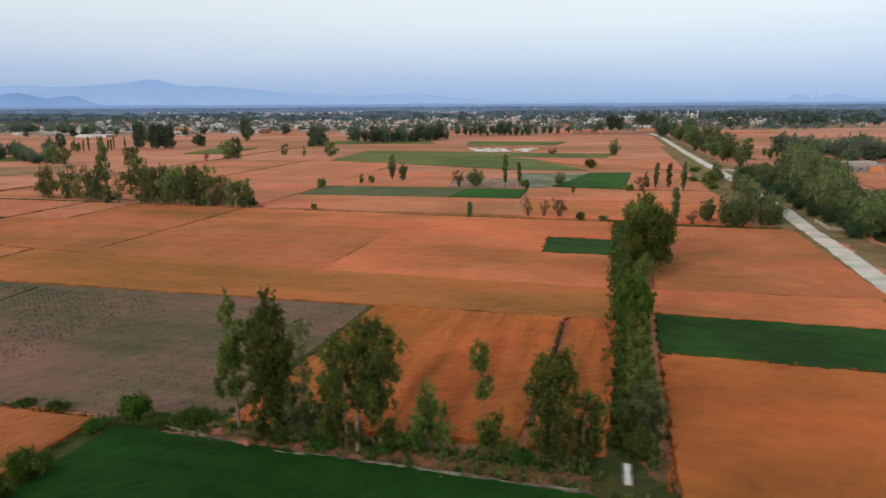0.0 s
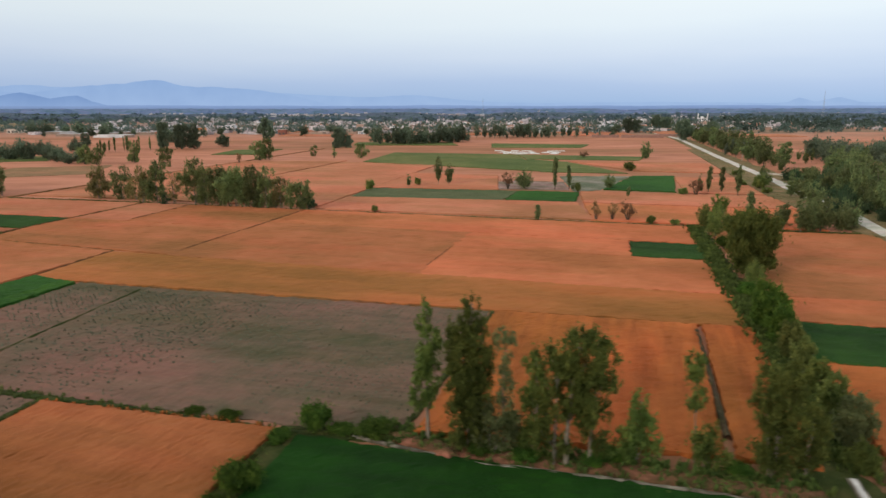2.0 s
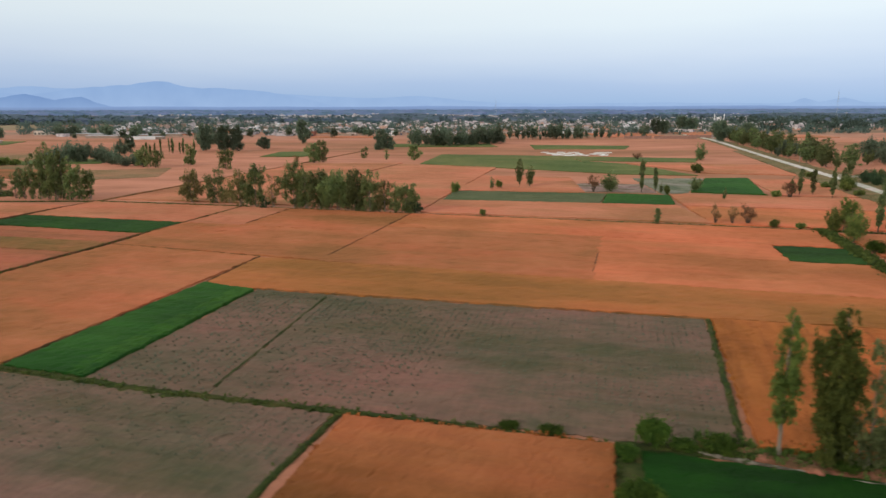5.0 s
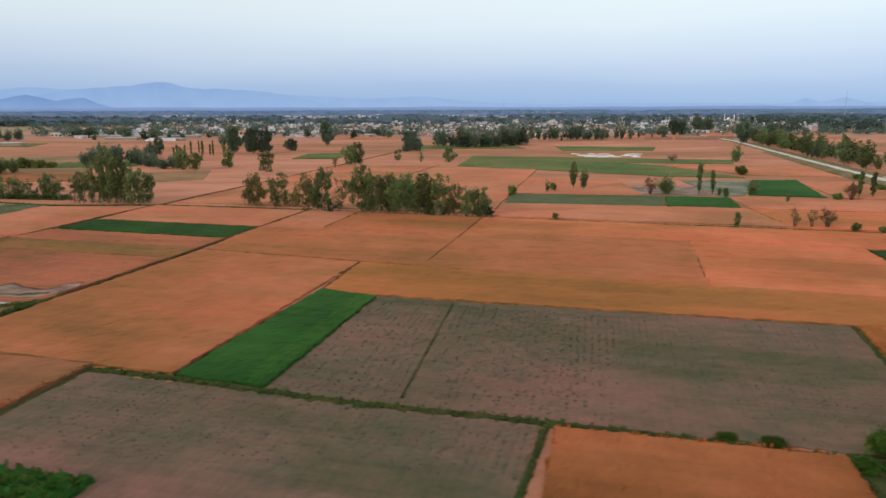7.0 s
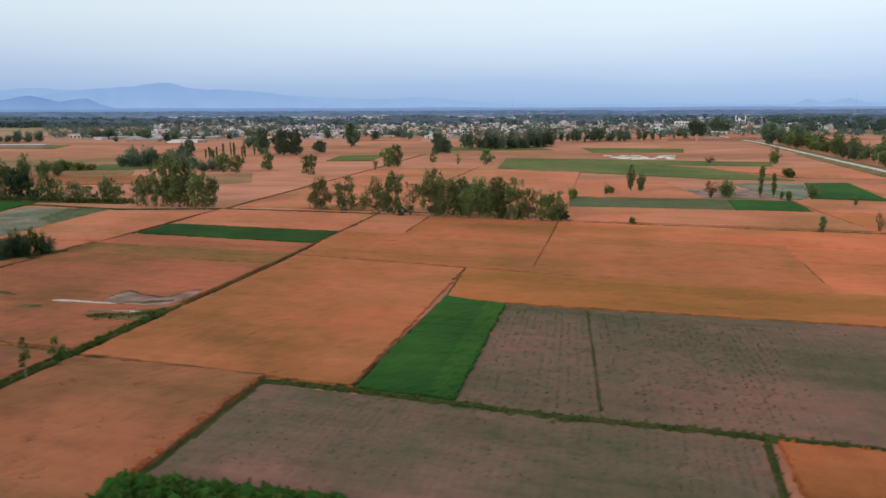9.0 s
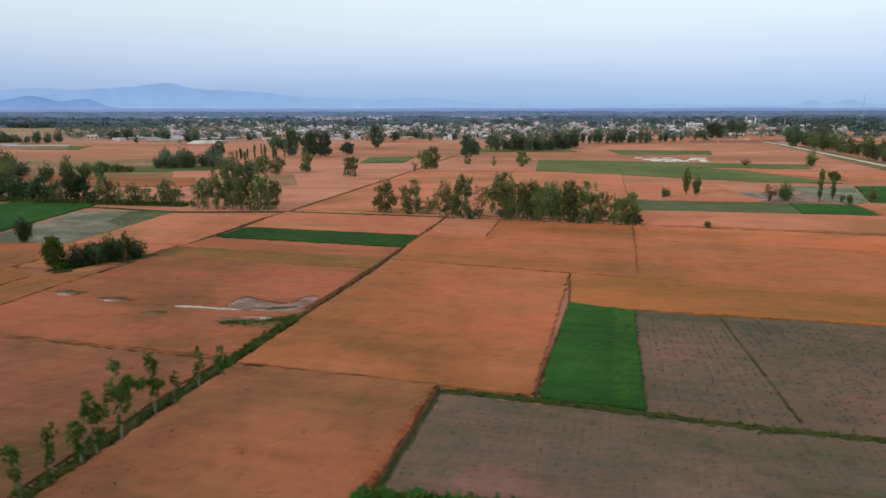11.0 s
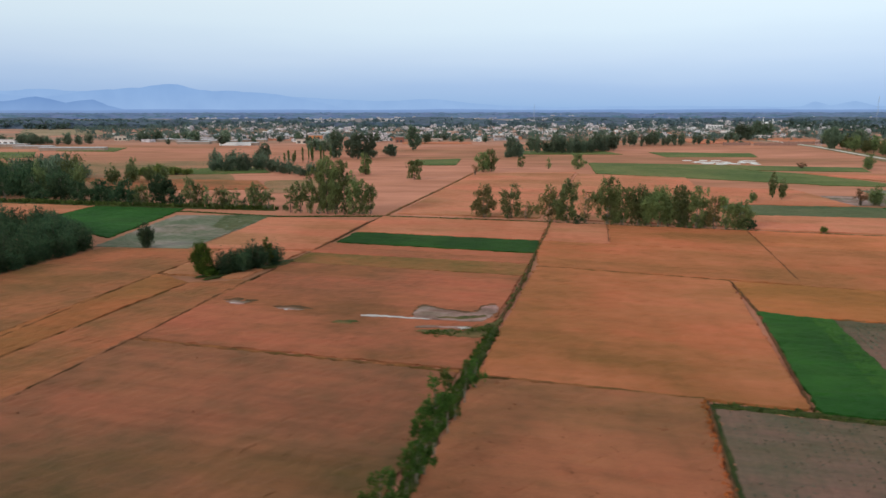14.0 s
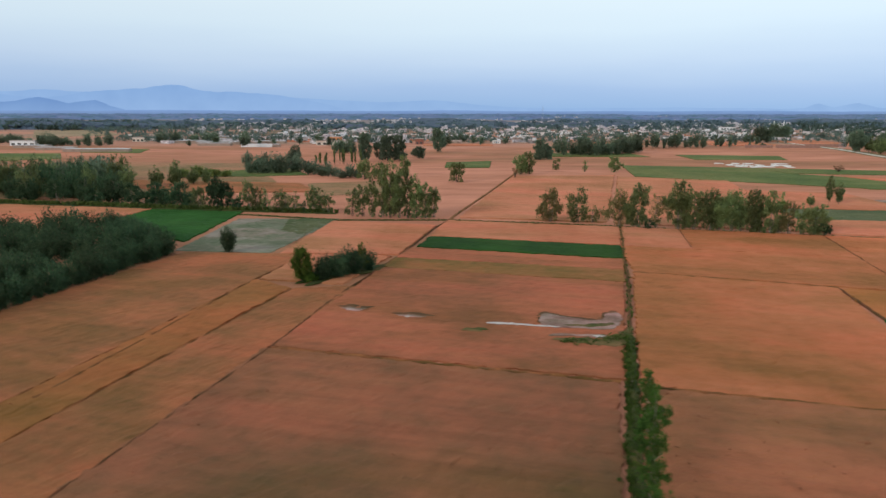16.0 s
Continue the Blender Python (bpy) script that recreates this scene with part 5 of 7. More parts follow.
def boughs(x, y, h, w, bare=0.12):
    """Irregular boughs for a crown of that height and width, from bare stem to ragged tips."""
    rng = np.random.default_rng(int(abs(x) * 53 + y * 17))
    levels = int(4 + h / 2.0)
    out = [(rng.normal(0, 0.12) * w, h * 0.93, w * 0.10, h * 0.07)]
    for i in range(levels):
        f = (i + 0.5) / levels
        half = w / 2 * math.sin(math.pi * (0.18 + 0.72 * f)) ** 0.7 * rng.uniform(0.55, 1.15)
        for side in ((-1, 1) if half > 1.3 else (0,)):
            if side and rng.uniform() < 0.13:
                continue
            out.append((side * half * rng.uniform(0.2, 0.68) + rng.normal(0, 0.15), h * (bare + (0.95 - bare) * f) + rng.normal(0, 0.3), half * rng.uniform(0.30, 0.52), h * 0.066 * rng.uniform(0.8, 1.7)))
    for _ in range(int(w / 2.2)):
        # side leaders stand up beside the top
        out.append((rng.uniform(-0.36, 0.36) * w, h * rng.uniform(0.68, 0.90), w * rng.uniform(0.07, 0.12), h * rng.uniform(0.06, 0.11)))
    return out


BANK_TREES = "trees on the channel bank"
lobed_tree("gum_tree", "slim gum tree with a pale bare trunk and sparse foliage", -19.6, 57.2, [(0.1, 12.9, 0.5, 1.2), (-0.1, 11.4, 0.8, 1.0), (0.2, 9.8, 1.0, 1.1), (-0.3, 8.2, 0.9, 1.1), (0.2, 6.8, 1.1, 1.1), (-0.5, 5.4, 0.9, 1.1), (0.3, 4.2, 0.7, 0.9)], [(0.2, 0.1, 13.0, 0.15)], M_LEAF_GUM, BANK_TREES, thick=0.8)
lobed_tree("gum_tree", "tall dense gum tree leafed almost to the ground", -15.7, 56.0, [(k * 0.66, z, r * 0.74, q) for k, z, r, q in [(0.2, 13.4, 0.9, 0.9), (0.2, 12.0, 1.2, 1.1), (1.5, 10.8, 0.7, 1.3), (-1.9, 11.0, 0.9, 1.1), (-1.5, 9.6, 1.1, 1.2), (0.4, 10.2, 1.4, 1.4), (-1.2, 8.4, 1.5, 1.5), (1.0, 8.2, 1.6, 1.5), (-1.3, 6.6, 1.3, 1.4), (0.3, 6.2, 1.9, 1.7), (1.6, 5.8, 1.1, 1.2), (-0.8, 4.2, 1.8, 1.6), (0.9, 3.6, 1.7, 1.5), (-0.4, 2.0, 1.7, 1.3), (1.3, 1.6, 1.2, 1.1)]], [(0.0, 0.1, 13.6, 0.2), (0.5, 1.0, 11.0, 0.12)], M_LEAF_GUM, BANK_TREES, thick=1.1)
lobed_tree("young_tree", "thin young tree with sparse yellowish-green foliage", -12.7, 55.2, [(0.1, 10.8, 0.9, 0.8), (0.0, 9.0, 0.5, 0.8), (-0.2, 7.4, 0.7, 1.0), (0.2, 5.6, 0.8, 1.1), (-0.5, 3.8, 1.1, 1.0), (0.5, 3.0, 1.0, 0.9)], [(0.0, 0.1, 10.9, 0.09)], M_LEAF_OLIVE, BANK_TREES, thick=0.6)
lobed_tree("young_tree", "low spreading sapling with yellowish-green leaves", -13.8, 54.6, [(-0.8, 3.8, 1.0, 0.9), (0.4, 2.8, 1.2, 0.9), (-0.5, 1.8, 1.3, 0.8), (1.3, 1.6, 1.0, 0.8)], [(0.0, -0.3, 3.6, 0.07), (0.2, 0.9, 2.6, 0.05)], M_LEAF_OLIVE, BANK_TREES, thick=0.55)
lobed_tree("young_tree", "narrow dark green young gum tree", -10.2, 54.4, [(0.0, 8.6, 0.9, 1.2), (0.2, 6.9, 1.0, 1.1), (-0.2, 5.3, 1.0, 1.0), (0.3, 3.6, 1.1, 1.0), (-0.3, 2.0, 1.2, 0.9)], [(0.0, 0.1, 8.8, 0.1)], M_LEAF_GUM, BANK_TREES, thick=0.8)
lobed_tree("gum_tree", "broad-crowned gum tree with three pale trunks", -7.2, 52.6, [(k * 0.95, z, r * 0.92, q) for k, z, r, q in [(0.6, 11.6, 1.2, 0.9), (1.8, 11.0, 1.2, 1.0), (-0.6, 10.6, 1.2, 1.1), (2.6, 9.4, 1.0, 1.3), (0.8, 9.2, 1.6, 1.4), (-1.7, 9.0, 1.1, 1.3), (-0.4, 7.8, 1.5, 1.4), (2.0, 7.2, 1.3, 1.4), (-2.3, 7.0, 0.9, 1.2), (0.6, 6.0, 1.5, 1.3), (-1.3, 5.4, 1.2, 1.1), (2.2, 5.2, 0.8, 1.0), (-2.2, 4.6, 0.8, 0.9), (0.9, 4.4, 1.1, 0.9), (-2.6, 3.0, 1.0, 1.0), (1.8, 2.6, 1.0, 1.0), (-1.2, 1.6, 1.2, 0.9)]], [(-0.4, 0.4, 11.6, 0.17), (1.6, 2.0, 10.8, 0.12), (-1.4, -1.4, 8.6, 0.1)], M_LEAF_GUM, BANK_TREES, thick=0.85)
lobed_tree("young_tree", "young gum tree with loose mid-green foliage", -1.4, 53.2, [(0.1, 5.7, 0.7, 0.8), (-0.2, 4.6, 0.9, 0.8), (0.6, 3.5, 1.0, 0.8), (-0.6, 2.6, 1.2, 0.9), (0.5, 1.5, 1.2, 0.8), (-1.6, 1.2, 1.0, 0.7)], [(0.0, 0.1, 5.8, 0.08), (0.2, -0.8, 3.2, 0.05)], M_LEAF_GUM, BANK_TREES, thick=0.75)
lobed_tree("young_tree", "thin sapling with tufted crown on a bare stem", 3.1, 53.3, [(0.0, 9.0, 0.8, 0.9), (0.1, 7.9, 0.85, 0.8), (0.3, 6.2, 0.8, 0.9), (0.6, 5.4, 0.6, 0.6)], [(0.5, 0.0, 9.2, 0.06)], M_LEAF_GUM, BANK_TREES, thick=0.7)
lobed_tree("young_tree", "low bushy sapling with light green foliage", 4.1, 52.0, [(0.2, 3.2, 0.9, 0.8), (-0.4, 2.2, 1.1, 0.8), (0.4, 1.3, 1.2, 0.8)], [(0.0, 0.2, 3.2, 0.06), (-0.1, -0.5, 2.2, 0.04)], M_LEAF_GUM, BANK_TREES, thick=0.7)
lobed_tree("gum_tree", "slender lumpy gum tree beside a field drain", 8.9, 50.6, [(0.6, 9.0, 1.1, 0.9), (-0.3, 8.3, 1.3, 1.0), (1.1, 7.6, 1.0, 1.0), (-1.2, 7.2, 1.0, 0.9), (0.5, 6.3, 1.3, 1.1), (0.1, 4.9, 1.2, 1.1), (0.6, 3.6, 1.2, 1.0), (-0.2, 2.5, 1.3, 1.0), (0.4, 1.4, 1.2, 0.8)], [(0.0, 0.4, 9.0, 0.13), (-0.2, -1.0, 7.4, 0.07)], M_LEAF_GUM, BANK_TREES, thick=0.9)
lobed_tree("young_tree", "small dark green tree between drain and ditch", 12.0, 50.8, [(0.0, 5.4, 1.1, 0.8), (0.3, 4.5, 1.1, 0.8), (-0.2, 2.6, 1.3, 0.9), (0.4, 1.6, 1.2, 0.8)], [(0.0, 0.1, 5.4, 0.08)], M_LEAF_GUM, BANK_TREES, thick=0.8)
trees([("bush", -3.4, 53.6, 1.3, 2.4), ("bush", 6.6, 51.2, 1.2, 2.2), ("bush", -10.8, 53.4, 1.4, 2.6), ("bush", -14.8, 54.8, 1.5, 2.4), ("bush", -5.2, 52.8, 1.2, 2.2)], 0, BANK_TREES)
ROW_TREES = "row of trees on the ditch"
for x_, y_, h_, w_, m_, lab_ in (
        (26.6, 87.2, 6.7, 4.4, M_LEAF_BRIGHT, "bright green round-crowned mulberry tree on a ditch"),
        (25.0, 81.4, 5.2, 3.2, M_LEAF_BRIGHT, "bright green low mulberry tree on a ditch"),
        (23.9, 76.4, 4.6, 2.8, M_LEAF_BROAD, "leafy mid-green tree on a ditch"),
        (22.5, 71.2, 4.8, 2.5, M_LEAF_BROAD, "leafy mid-green tree on a ditch"),
        (21.2, 66.0, 4.4, 2.4, M_LEAF_GUM, "leafy mid-green tree on a ditch"),
        (20.0, 61.2, 4.8, 2.6, M_LEAF_BROAD, "leafy mid-green tree on a ditch"),
        (18.4, 55.2, 5.0, 3.2, M_LEAF_OLIVE, "greyish-green round tree beside a white sluice"),
        (17.0, 51.2, 2.6, 2.2, M_LEAF_GUM, "low dark green bush beside a white sluice")):
    k_ = w_ / 2
    lobed_tree("mulberry_tree" if m_ is M_LEAF_BRIGHT else "ditch_tree", lab_, x_, y_, [(0, h_ - k_ * 0.55, k_ * 0.62, k_ * 0.55), (-k_ * 0.45, h_ * 0.60, k_ * 0.6, k_ * 0.6), (k_ * 0.45, h_ * 0.62, k_ * 0.6, k_ * 0.6), (0.1, h_ * 0.5, k_ * 0.75, k_ * 0.7), (-k_ * 0.3, h_ * 0.28, k_ * 0.6, k_ * 0.5), (k_ * 0.35, h_ * 0.28, k_ * 0.6, k_ * 0.5)], [(0, 0.1, h_ * 0.8, 0.12)], m_, ROW_TREES, thick=1.35, bark=M_BARK_DARK)
lobed_tree("shade_tree", "tall broad olive-green tree on a ditch", 37.2, 116.5, [(0.4, 10.2, 2.0, 1.3), (-1.6, 8.6, 2.0, 1.6), (2.2, 8.4, 2.0, 1.6), (0.2, 7.4, 2.4, 1.8), (-2.4, 6.0, 1.7, 1.5), (3.0, 5.8, 1.8, 1.5), (0.6, 5.0, 2.4, 1.7), (-1.0, 3.2, 2.0, 1.4), (1.8, 3.0, 1.8, 1.3)], [(0, 0.3, 9.6, 0.22), (0.3, 2.0, 8.0, 0.14), (-0.3, -1.8, 8.0, 0.14)], M_LEAF_GUM, ROW_TREES, leaf=0.36, thick=0.8, bark=M_BARK_DARK)
lobed_tree("shade_tree", "broad dark green tree on a ditch", 40.6, 128.0, [(0.2, 8.8, 1.8, 1.2), (-1.6, 7.2, 1.7, 1.5), (1.8, 7.0, 1.8, 1.5), (0.2, 5.4, 2.2, 1.6), (-1.0, 3.4, 1.8, 1.3), (1.4, 3.2, 1.7, 1.3)], [(0, 0.2, 8.6, 0.2), (0.2, 1.4, 7.0, 0.12)], M_LEAF_GUM, ROW_TREES, leaf=0.36, thick=0.8, bark=M_BARK_DARK)
trees([("broad", 45.4, 152.0, 7.6, 6.4), ("gum", 51.4, 166.0, 8.6, 5.6), ("broad", 47.6, 164.0, 6.6, 5.4), ("bush", 28.6, 94.0, 2.2, 3.0), ("bush", 31.2, 104.0, 2.8, 3.6), ("broad", 34.4, 109.0, 4.6, 4.2), ("bush", 42.6, 140.0, 3.0, 4.0)], 0, ROW_TREES)
trees([("bush", -30.0, 58.9, 3.3, 3.4), ("bush", -24.4, 58.0, 1.8, 3.4), ("bush", -34.2, 49.2, 2.8, 3.6), ("bush", -27.5, 58.4, 1.2, 2.6), ("bush", -33.0, 57.0, 1.2, 2.4), ("bush", -35.2, 45.5, 2.0, 3.0), ("bush", -43, 62.6, 0.9, 2.0), ("bush", -39, 61.4, 1.0, 2.4)], 0, "bushes on the field bunds")
DITCH_TREES = "young trees on the overgrown ditch"
for x_, y_, h_, w_, b_, m_ in (
        (-150.6, 53.4, 7.8, 3.6, 0.22, M_LEAF_DITCH),
        (-150.0, 57.3, 5.9, 3.1, 0.22, M_LEAF_DITCH),
        (-149.0, 60.5, 6.1, 2.9, 0.25, M_LEAF_DITCH),
        (-148.2, 63.7, 5.5, 2.7, 0.25, M_LEAF_DITCH),
        (-147.6, 65.5, 7.1, 2.9, 0.27, M_LEAF_DITCH),
        (-146.7, 68.6, 8.9, 3.4, 0.27, M_LEAF_DITCH),
        (-145.3, 73.6, 7.8, 3.1, 0.27, M_LEAF_DITCH),
        (-144.4, 76.6, 4.5, 2.5, 0.22, M_LEAF_DITCH),
        (-143.2, 81.0, 5.7, 2.2, 0.29, M_LEAF_DITCH),
        (-141.7, 85.3, 4.2, 3.1, 0.06, M_LEAF_DITCH),
        (-153.9, 50.0, 3.8, 3.0, 0.05, M_LEAF_DITCH),
        (-142.9, 88.4, 2.2, 2.2, 0.05, M_LEAF_DITCH)):
    lobed_tree("young_tree" if h_ > 3.4 else "bush", "slim young green tree on an overgrown ditch" if h_ > 3.4 else "low green bush on an overgrown ditch", x_, y_, boughs(x_, y_, h_, w_, b_), [(0, 0.1, h_ * 0.92, 0.07)], m_, DITCH_TREES, leaf=0.20, thick=0.95, category="tree" if h_ > 3.4 else "bush")
# clump in the middle of the wheat
CLUMP = "trees of the clump in the wheat"
for x_, y_, h_, w_, m_, k_, lab_ in (
        (-132.2, 218.6, 11.0, 7.4, M_LEAF_RUST, 0.30, "gum tree with thin yellowish-brown foliage in wheat"),
        (-123.8, 217.2, 11.6, 6.2, M_LEAF_OLIVE, 0.24, "gum tree with thin greyish-green foliage in wheat"),
        (-119.0, 216.6, 5.2, 5.0, M_LEAF_RUST, 0.26, "low spreading tree with brownish-green foliage"),
        (-112.8, 208.0, 12.0, 6.4, M_LEAF_RUST, 0.24, "tall sparse tree with rusty green foliage"),
        (-107.6, 206.8, 13.6, 6.8, M_LEAF_OLIVE, 0.40, "tall gum tree with dense yellowish-green crown"),
        (-104.4, 204.8, 3.0, 3.4, M_LEAF_GROVE, 0.5, "low dark green bush at a field edge"),
        (-102.2, 206.0, 10.8, 5.0, M_LEAF_RUST, 0.16, "bare thin tree with few brownish leaves"),
        (-95.6, 206.0, 14.8, 7.0, M_LEAF_MID, 0.36, "tall dark green gum tree standing in a clump"),
        (-91.6, 204.2, 11.6, 6.6, M_LEAF_MID, 0.36, "dark green gum tree standing in a clump"),
        (-87.0, 203.0, 12.4, 7.2, M_LEAF_OLIVE, 0.38, "dense green gum tree standing in a clump"),
        (-81.4, 201.4, 12.4, 8.6, M_LEAF_MID, 0.40, "broad dense green gum tree in a clump"),
        (-75.8, 199.8, 12.8, 6.2, M_LEAF_OLIVE, 0.36, "upright green gum tree standing in a clump"),
        (-71.2, 198.4, 12.4, 6.0, M_LEAF_MID, 0.36, "upright green gum tree standing in a clump"),
        (-66.6, 197.2, 9.8, 5.8, M_LEAF_RUST, 0.24, "thin brownish-green tree standing in a clump"),
        (-63.6, 196.0, 9.2, 3.6, M_LEAF_MID, 0.3, "slim green tree at the end of a clump"),
        (-60.2, 195.2, 8.8, 7.2, M_LEAF_MID, 0.42, "broad leafy green tree at the end of a clump"),
        (-93.4, 206.8, 9.0, 6.0, M_LEAF_MID, 0.22, "bushy green gum tree inside a clump"),
        (-84.2, 203.8, 10.0, 6.4, M_LEAF_MID, 0.22, "bushy green gum tree inside a clump"),
        (-78.4, 202.0, 9.6, 6.4, M_LEAF_OLIVE, 0.22, "bushy yellowish-green gum tree inside a clump"),
        (-73.2, 200.6, 9.4, 6.0, M_LEAF_MID, 0.22, "bushy green gum tree inside a clump"),
        (-68.6, 199.0, 8.6, 5.6, M_LEAF_MID, 0.22, "bushy green gum tree inside a clump"),
        (-57.4, 194.6, 4.0, 3.6, M_LEAF_GROVE, 0.5, "low green bush at the end of a clump")):
    lobed_tree("gum_tree" if h_ > 6 else "bush", lab_, x_, y_, boughs(x_, y_, h_, w_ * 1.12, 0.07), [(0, 0.2, h_ * 0.95, 0.15), (0.5, w_ * 0.2, h_ * 0.8, 0.09)], m_, CLUMP, leaf=0.42, thick=k_ * 0.55, category="tree" if h_ > 6 else "bush")
for x_, y_, h_, w_, k_, m_ in ((-197.0, 229.6, 9.4, 5.0, 0.12, M_LEAF_OLIVE), (-193.4, 228.4, 10.6, 5.0, 0.14, M_LEAF_OLIVE), (-190.2, 227.6, 14.0, 4.6, 0.16, M_LEAF_MID), (-186.8, 227.0, 17.4, 5.0, 0.18, M_LEAF_MID), (-184.0, 226.4, 19.6, 5.2, 0.20, M_LEAF_MID), (-181.0, 225.8, 17.8, 5.2, 0.20, M_LEAF_MID), (-178.2, 225.4, 16.4, 5.2, 0.20, M_LEAF_OLIVE), (-175.2, 225.0, 14.6, 5.4, 0.20, M_LEAF_MID), (-172.2, 225.4, 11.8, 5.4, 0.18, M_LEAF_MID), (-169.6, 226.2, 10.4, 4.8, 0.16, M_LEAF_MID), (-183.0, 230.6, 14.0, 6.0, 0.16, M_LEAF_OLIVE)):
    lobed_tree("gum_tree", "tall feathery dark green gum tree with pale trunks", x_, y_, boughs(x_, y_, h_, w_, 0.06), [(0, 0.3, h_ * 0.95, 0.14), (0.5, w_ * 0.22, h_ * 0.8, 0.07)], m_, "tall clump on the hedge", leaf=0.44, thick=k_, bark=M_BARK if k_ in (0.16, 0.18) else M_BARK_DARK)
HEDGE_ROW = "row of trees along the far hedge"
for x_, y_, h_, w_, m_, k_ in (
        (-303, 261, 10.2, 9.0, M_LEAF_GROVE, 0.28),
        (-292, 261, 9.8, 9.0, M_LEAF_GROVE, 0.28),
        (-283, 256, 8.0, 8.0, M_LEAF_GROVE, 0.28),
        (-273, 253, 9.2, 8.0, M_LEAF_GROVE, 0.28),
        (-262.6, 250, 9.6, 9.0, M_LEAF_GROVE, 0.28),
        (-254.8, 247, 8.0, 5.8, M_LEAF_OLIVE, 0.22),
        (-247.6, 244.4, 12.0, 8.0, M_LEAF_GROVE, 0.28),
        (-244.4, 245.2, 9.9, 6.6, M_LEAF_GROVE, 0.28),
        (-235, 241.2, 10.5, 5.8, M_LEAF_OLIVE, 0.18),
        (-232.4, 241.6, 8.4, 5.3, M_LEAF_OLIVE, 0.22),
        (-229, 241, 8.0, 4.1, M_LEAF_OLIVE, 0.18),
        (-223.8, 238.6, 8.4, 6.2, M_LEAF_OLIVE, 0.18),
        (-221.4, 238.4, 7.4, 5.3, M_LEAF_OLIVE, 0.18),
        (-218, 238.3, 7.4, 3.7, M_LEAF_OLIVE, 0.18),
        (-211.6, 238.3, 9.9, 5.5, M_LEAF_OLIVE, 0.22),
        (-209.4, 238.6, 8.6, 5.1, M_LEAF_OLIVE, 0.18),
        (-206, 235.8, 7.3, 4.4, M_LEAF_OLIVE, 0.22),
        (-214.6, 237.6, 4.1, 3.6, M_LEAF_GROVE, 0.3),
        (-240, 243, 4.3, 5.0, M_LEAF_GROVE, 0.3),
        (-258, 248, 4.8, 6.0, M_LEAF_GROVE, 0.3),
        (-268, 251, 4.8, 6.0, M_LEAF_GROVE, 0.3),
        (-278, 254, 5.3, 7.0, M_LEAF_GROVE, 0.3),
        (-298, 258, 4.8, 7.0, M_LEAF_GROVE, 0.3),
        (-315, 262, 9.5, 9.0, M_LEAF_GROVE, 0.28),
        (-326, 262, 9.5, 10.0, M_LEAF_GROVE, 0.28)):
    lobed_tree("hedge_tree" if h_ > 5.5 else "bush", "dark green leafy tree on a far hedge" if m_ is M_LEAF_GROVE else "thin light green tree on a far hedge", x_, y_, boughs(x_, y_, h_, w_, 0.04), [(0, 0.2, h_ * 0.92, 0.14), (0.4, w_ * 0.2, h_ * 0.7, 0.08)], m_, HEDGE_ROW, leaf=0.44, thick=k_ * 0.75, category="tree" if h_ > 5.5 else "bush")
trees([("broad", -300, 318, 9.6, 8), ("broad", -293, 322, 12.5, 9), ("broad", -286, 326, 9.0, 8), ("gum", -280, 327, 8.0, 6), ("bush", -304, 357, 5.2, 8), ("bush", -296, 360, 6.0, 8), ("bush", -288, 361, 5.0, 7), ("bush", -282, 362, 4.0, 6)], 1, "trees before the western belt")
strip("bund", "low grassy bund below a hedge of trees", [(-345, 260), (-300, 252.5), (-271, 245.6), (-246, 241), (-222, 238), (-203, 234.4)], 2.2, 0.4, M_BUND, 1.5)
tufts("grass", "rough grass and scrub below a hedge of trees", along([(-345, 262), (-300, 254.5), (-271, 247.6), (-246, 243), (-222, 239), (-203, 236)], 5, 1.0), 1.2, M_LEAF_RANK, 5)
# mid-distance trees
trees([("column", 7.2, 175.0, 4.8, 2.2), ("gum", -19.8, 258.0, 11.4, 3.6), ("gum", -15.6, 258.4, 8.8, 4.6), ("bush", -27.7, 256.0, 3.6, 2.6), ("broad", 12.4, 246.0, 7.6, 8.0), ("dry", 6.2, 245, 6.4, 5.4), ("column", 23.2, 243.0, 12.4, 2.8), ("column", 28.6, 244.0, 9.2, 2.6), ("thin", 29.0, 239, 4, 2.0), ("bush", 30.4, 236.5, 3.4, 2.2), ("broad", 44.0, 245.0, 5.6, 5.4), ("column", 76.0, 233.5, 9.6, 2.8), ("column", 80.7, 233.2, 9.8, 2.6), ("column", 83.2, 226.0, 11.0, 2.6), ("thin", 71.5, 230, 7, 3), ("column", 59.0, 164.5, 9.6, 3.0), ("thin", 67.5, 164.4, 6.8, 2.6), ("bush", 70.5, 314.0, 4.4, 6.0), ("dry", 31.5, 175.4, 5.6, 5.0), ("dry", 27.4, 175.6, 4.8, 3.2)], 1, "single trees among the fields")
trees([("dry", 23.1, 176.0, 5.4, 3.0), ("bush", 36.2, 171.0, 2.2, 2.6), ("bush", 64.9, 227.6, 3.0, 3.6), ("dry", 69.0, 226.5, 5.4, 5.6), ("dry", 51.0, 163.5, 4.6, 4.4), ("dry", 63.0, 163.5, 3.6, 3.4), ("bush", -37.9, 191.2, 2.2, 2.0), ("bush", 41.5, 168.0, 2.0, 2.6), ("bush", -44.8, 243, 4.2, 3.4), ("broad", 100.5, 389, 10.2, 7.8), ("dry", 66, 396, 4.0, 7.0), ("thin", -31, 250, 5, 3), ("bush", 112, 292, 3, 5), ("bush", 97, 254, 2.4, 4), ("thin", 44, 220, 4.5, 2)], 1, "single trees among the fields")
FAR_TREES = "far trees on the plain"
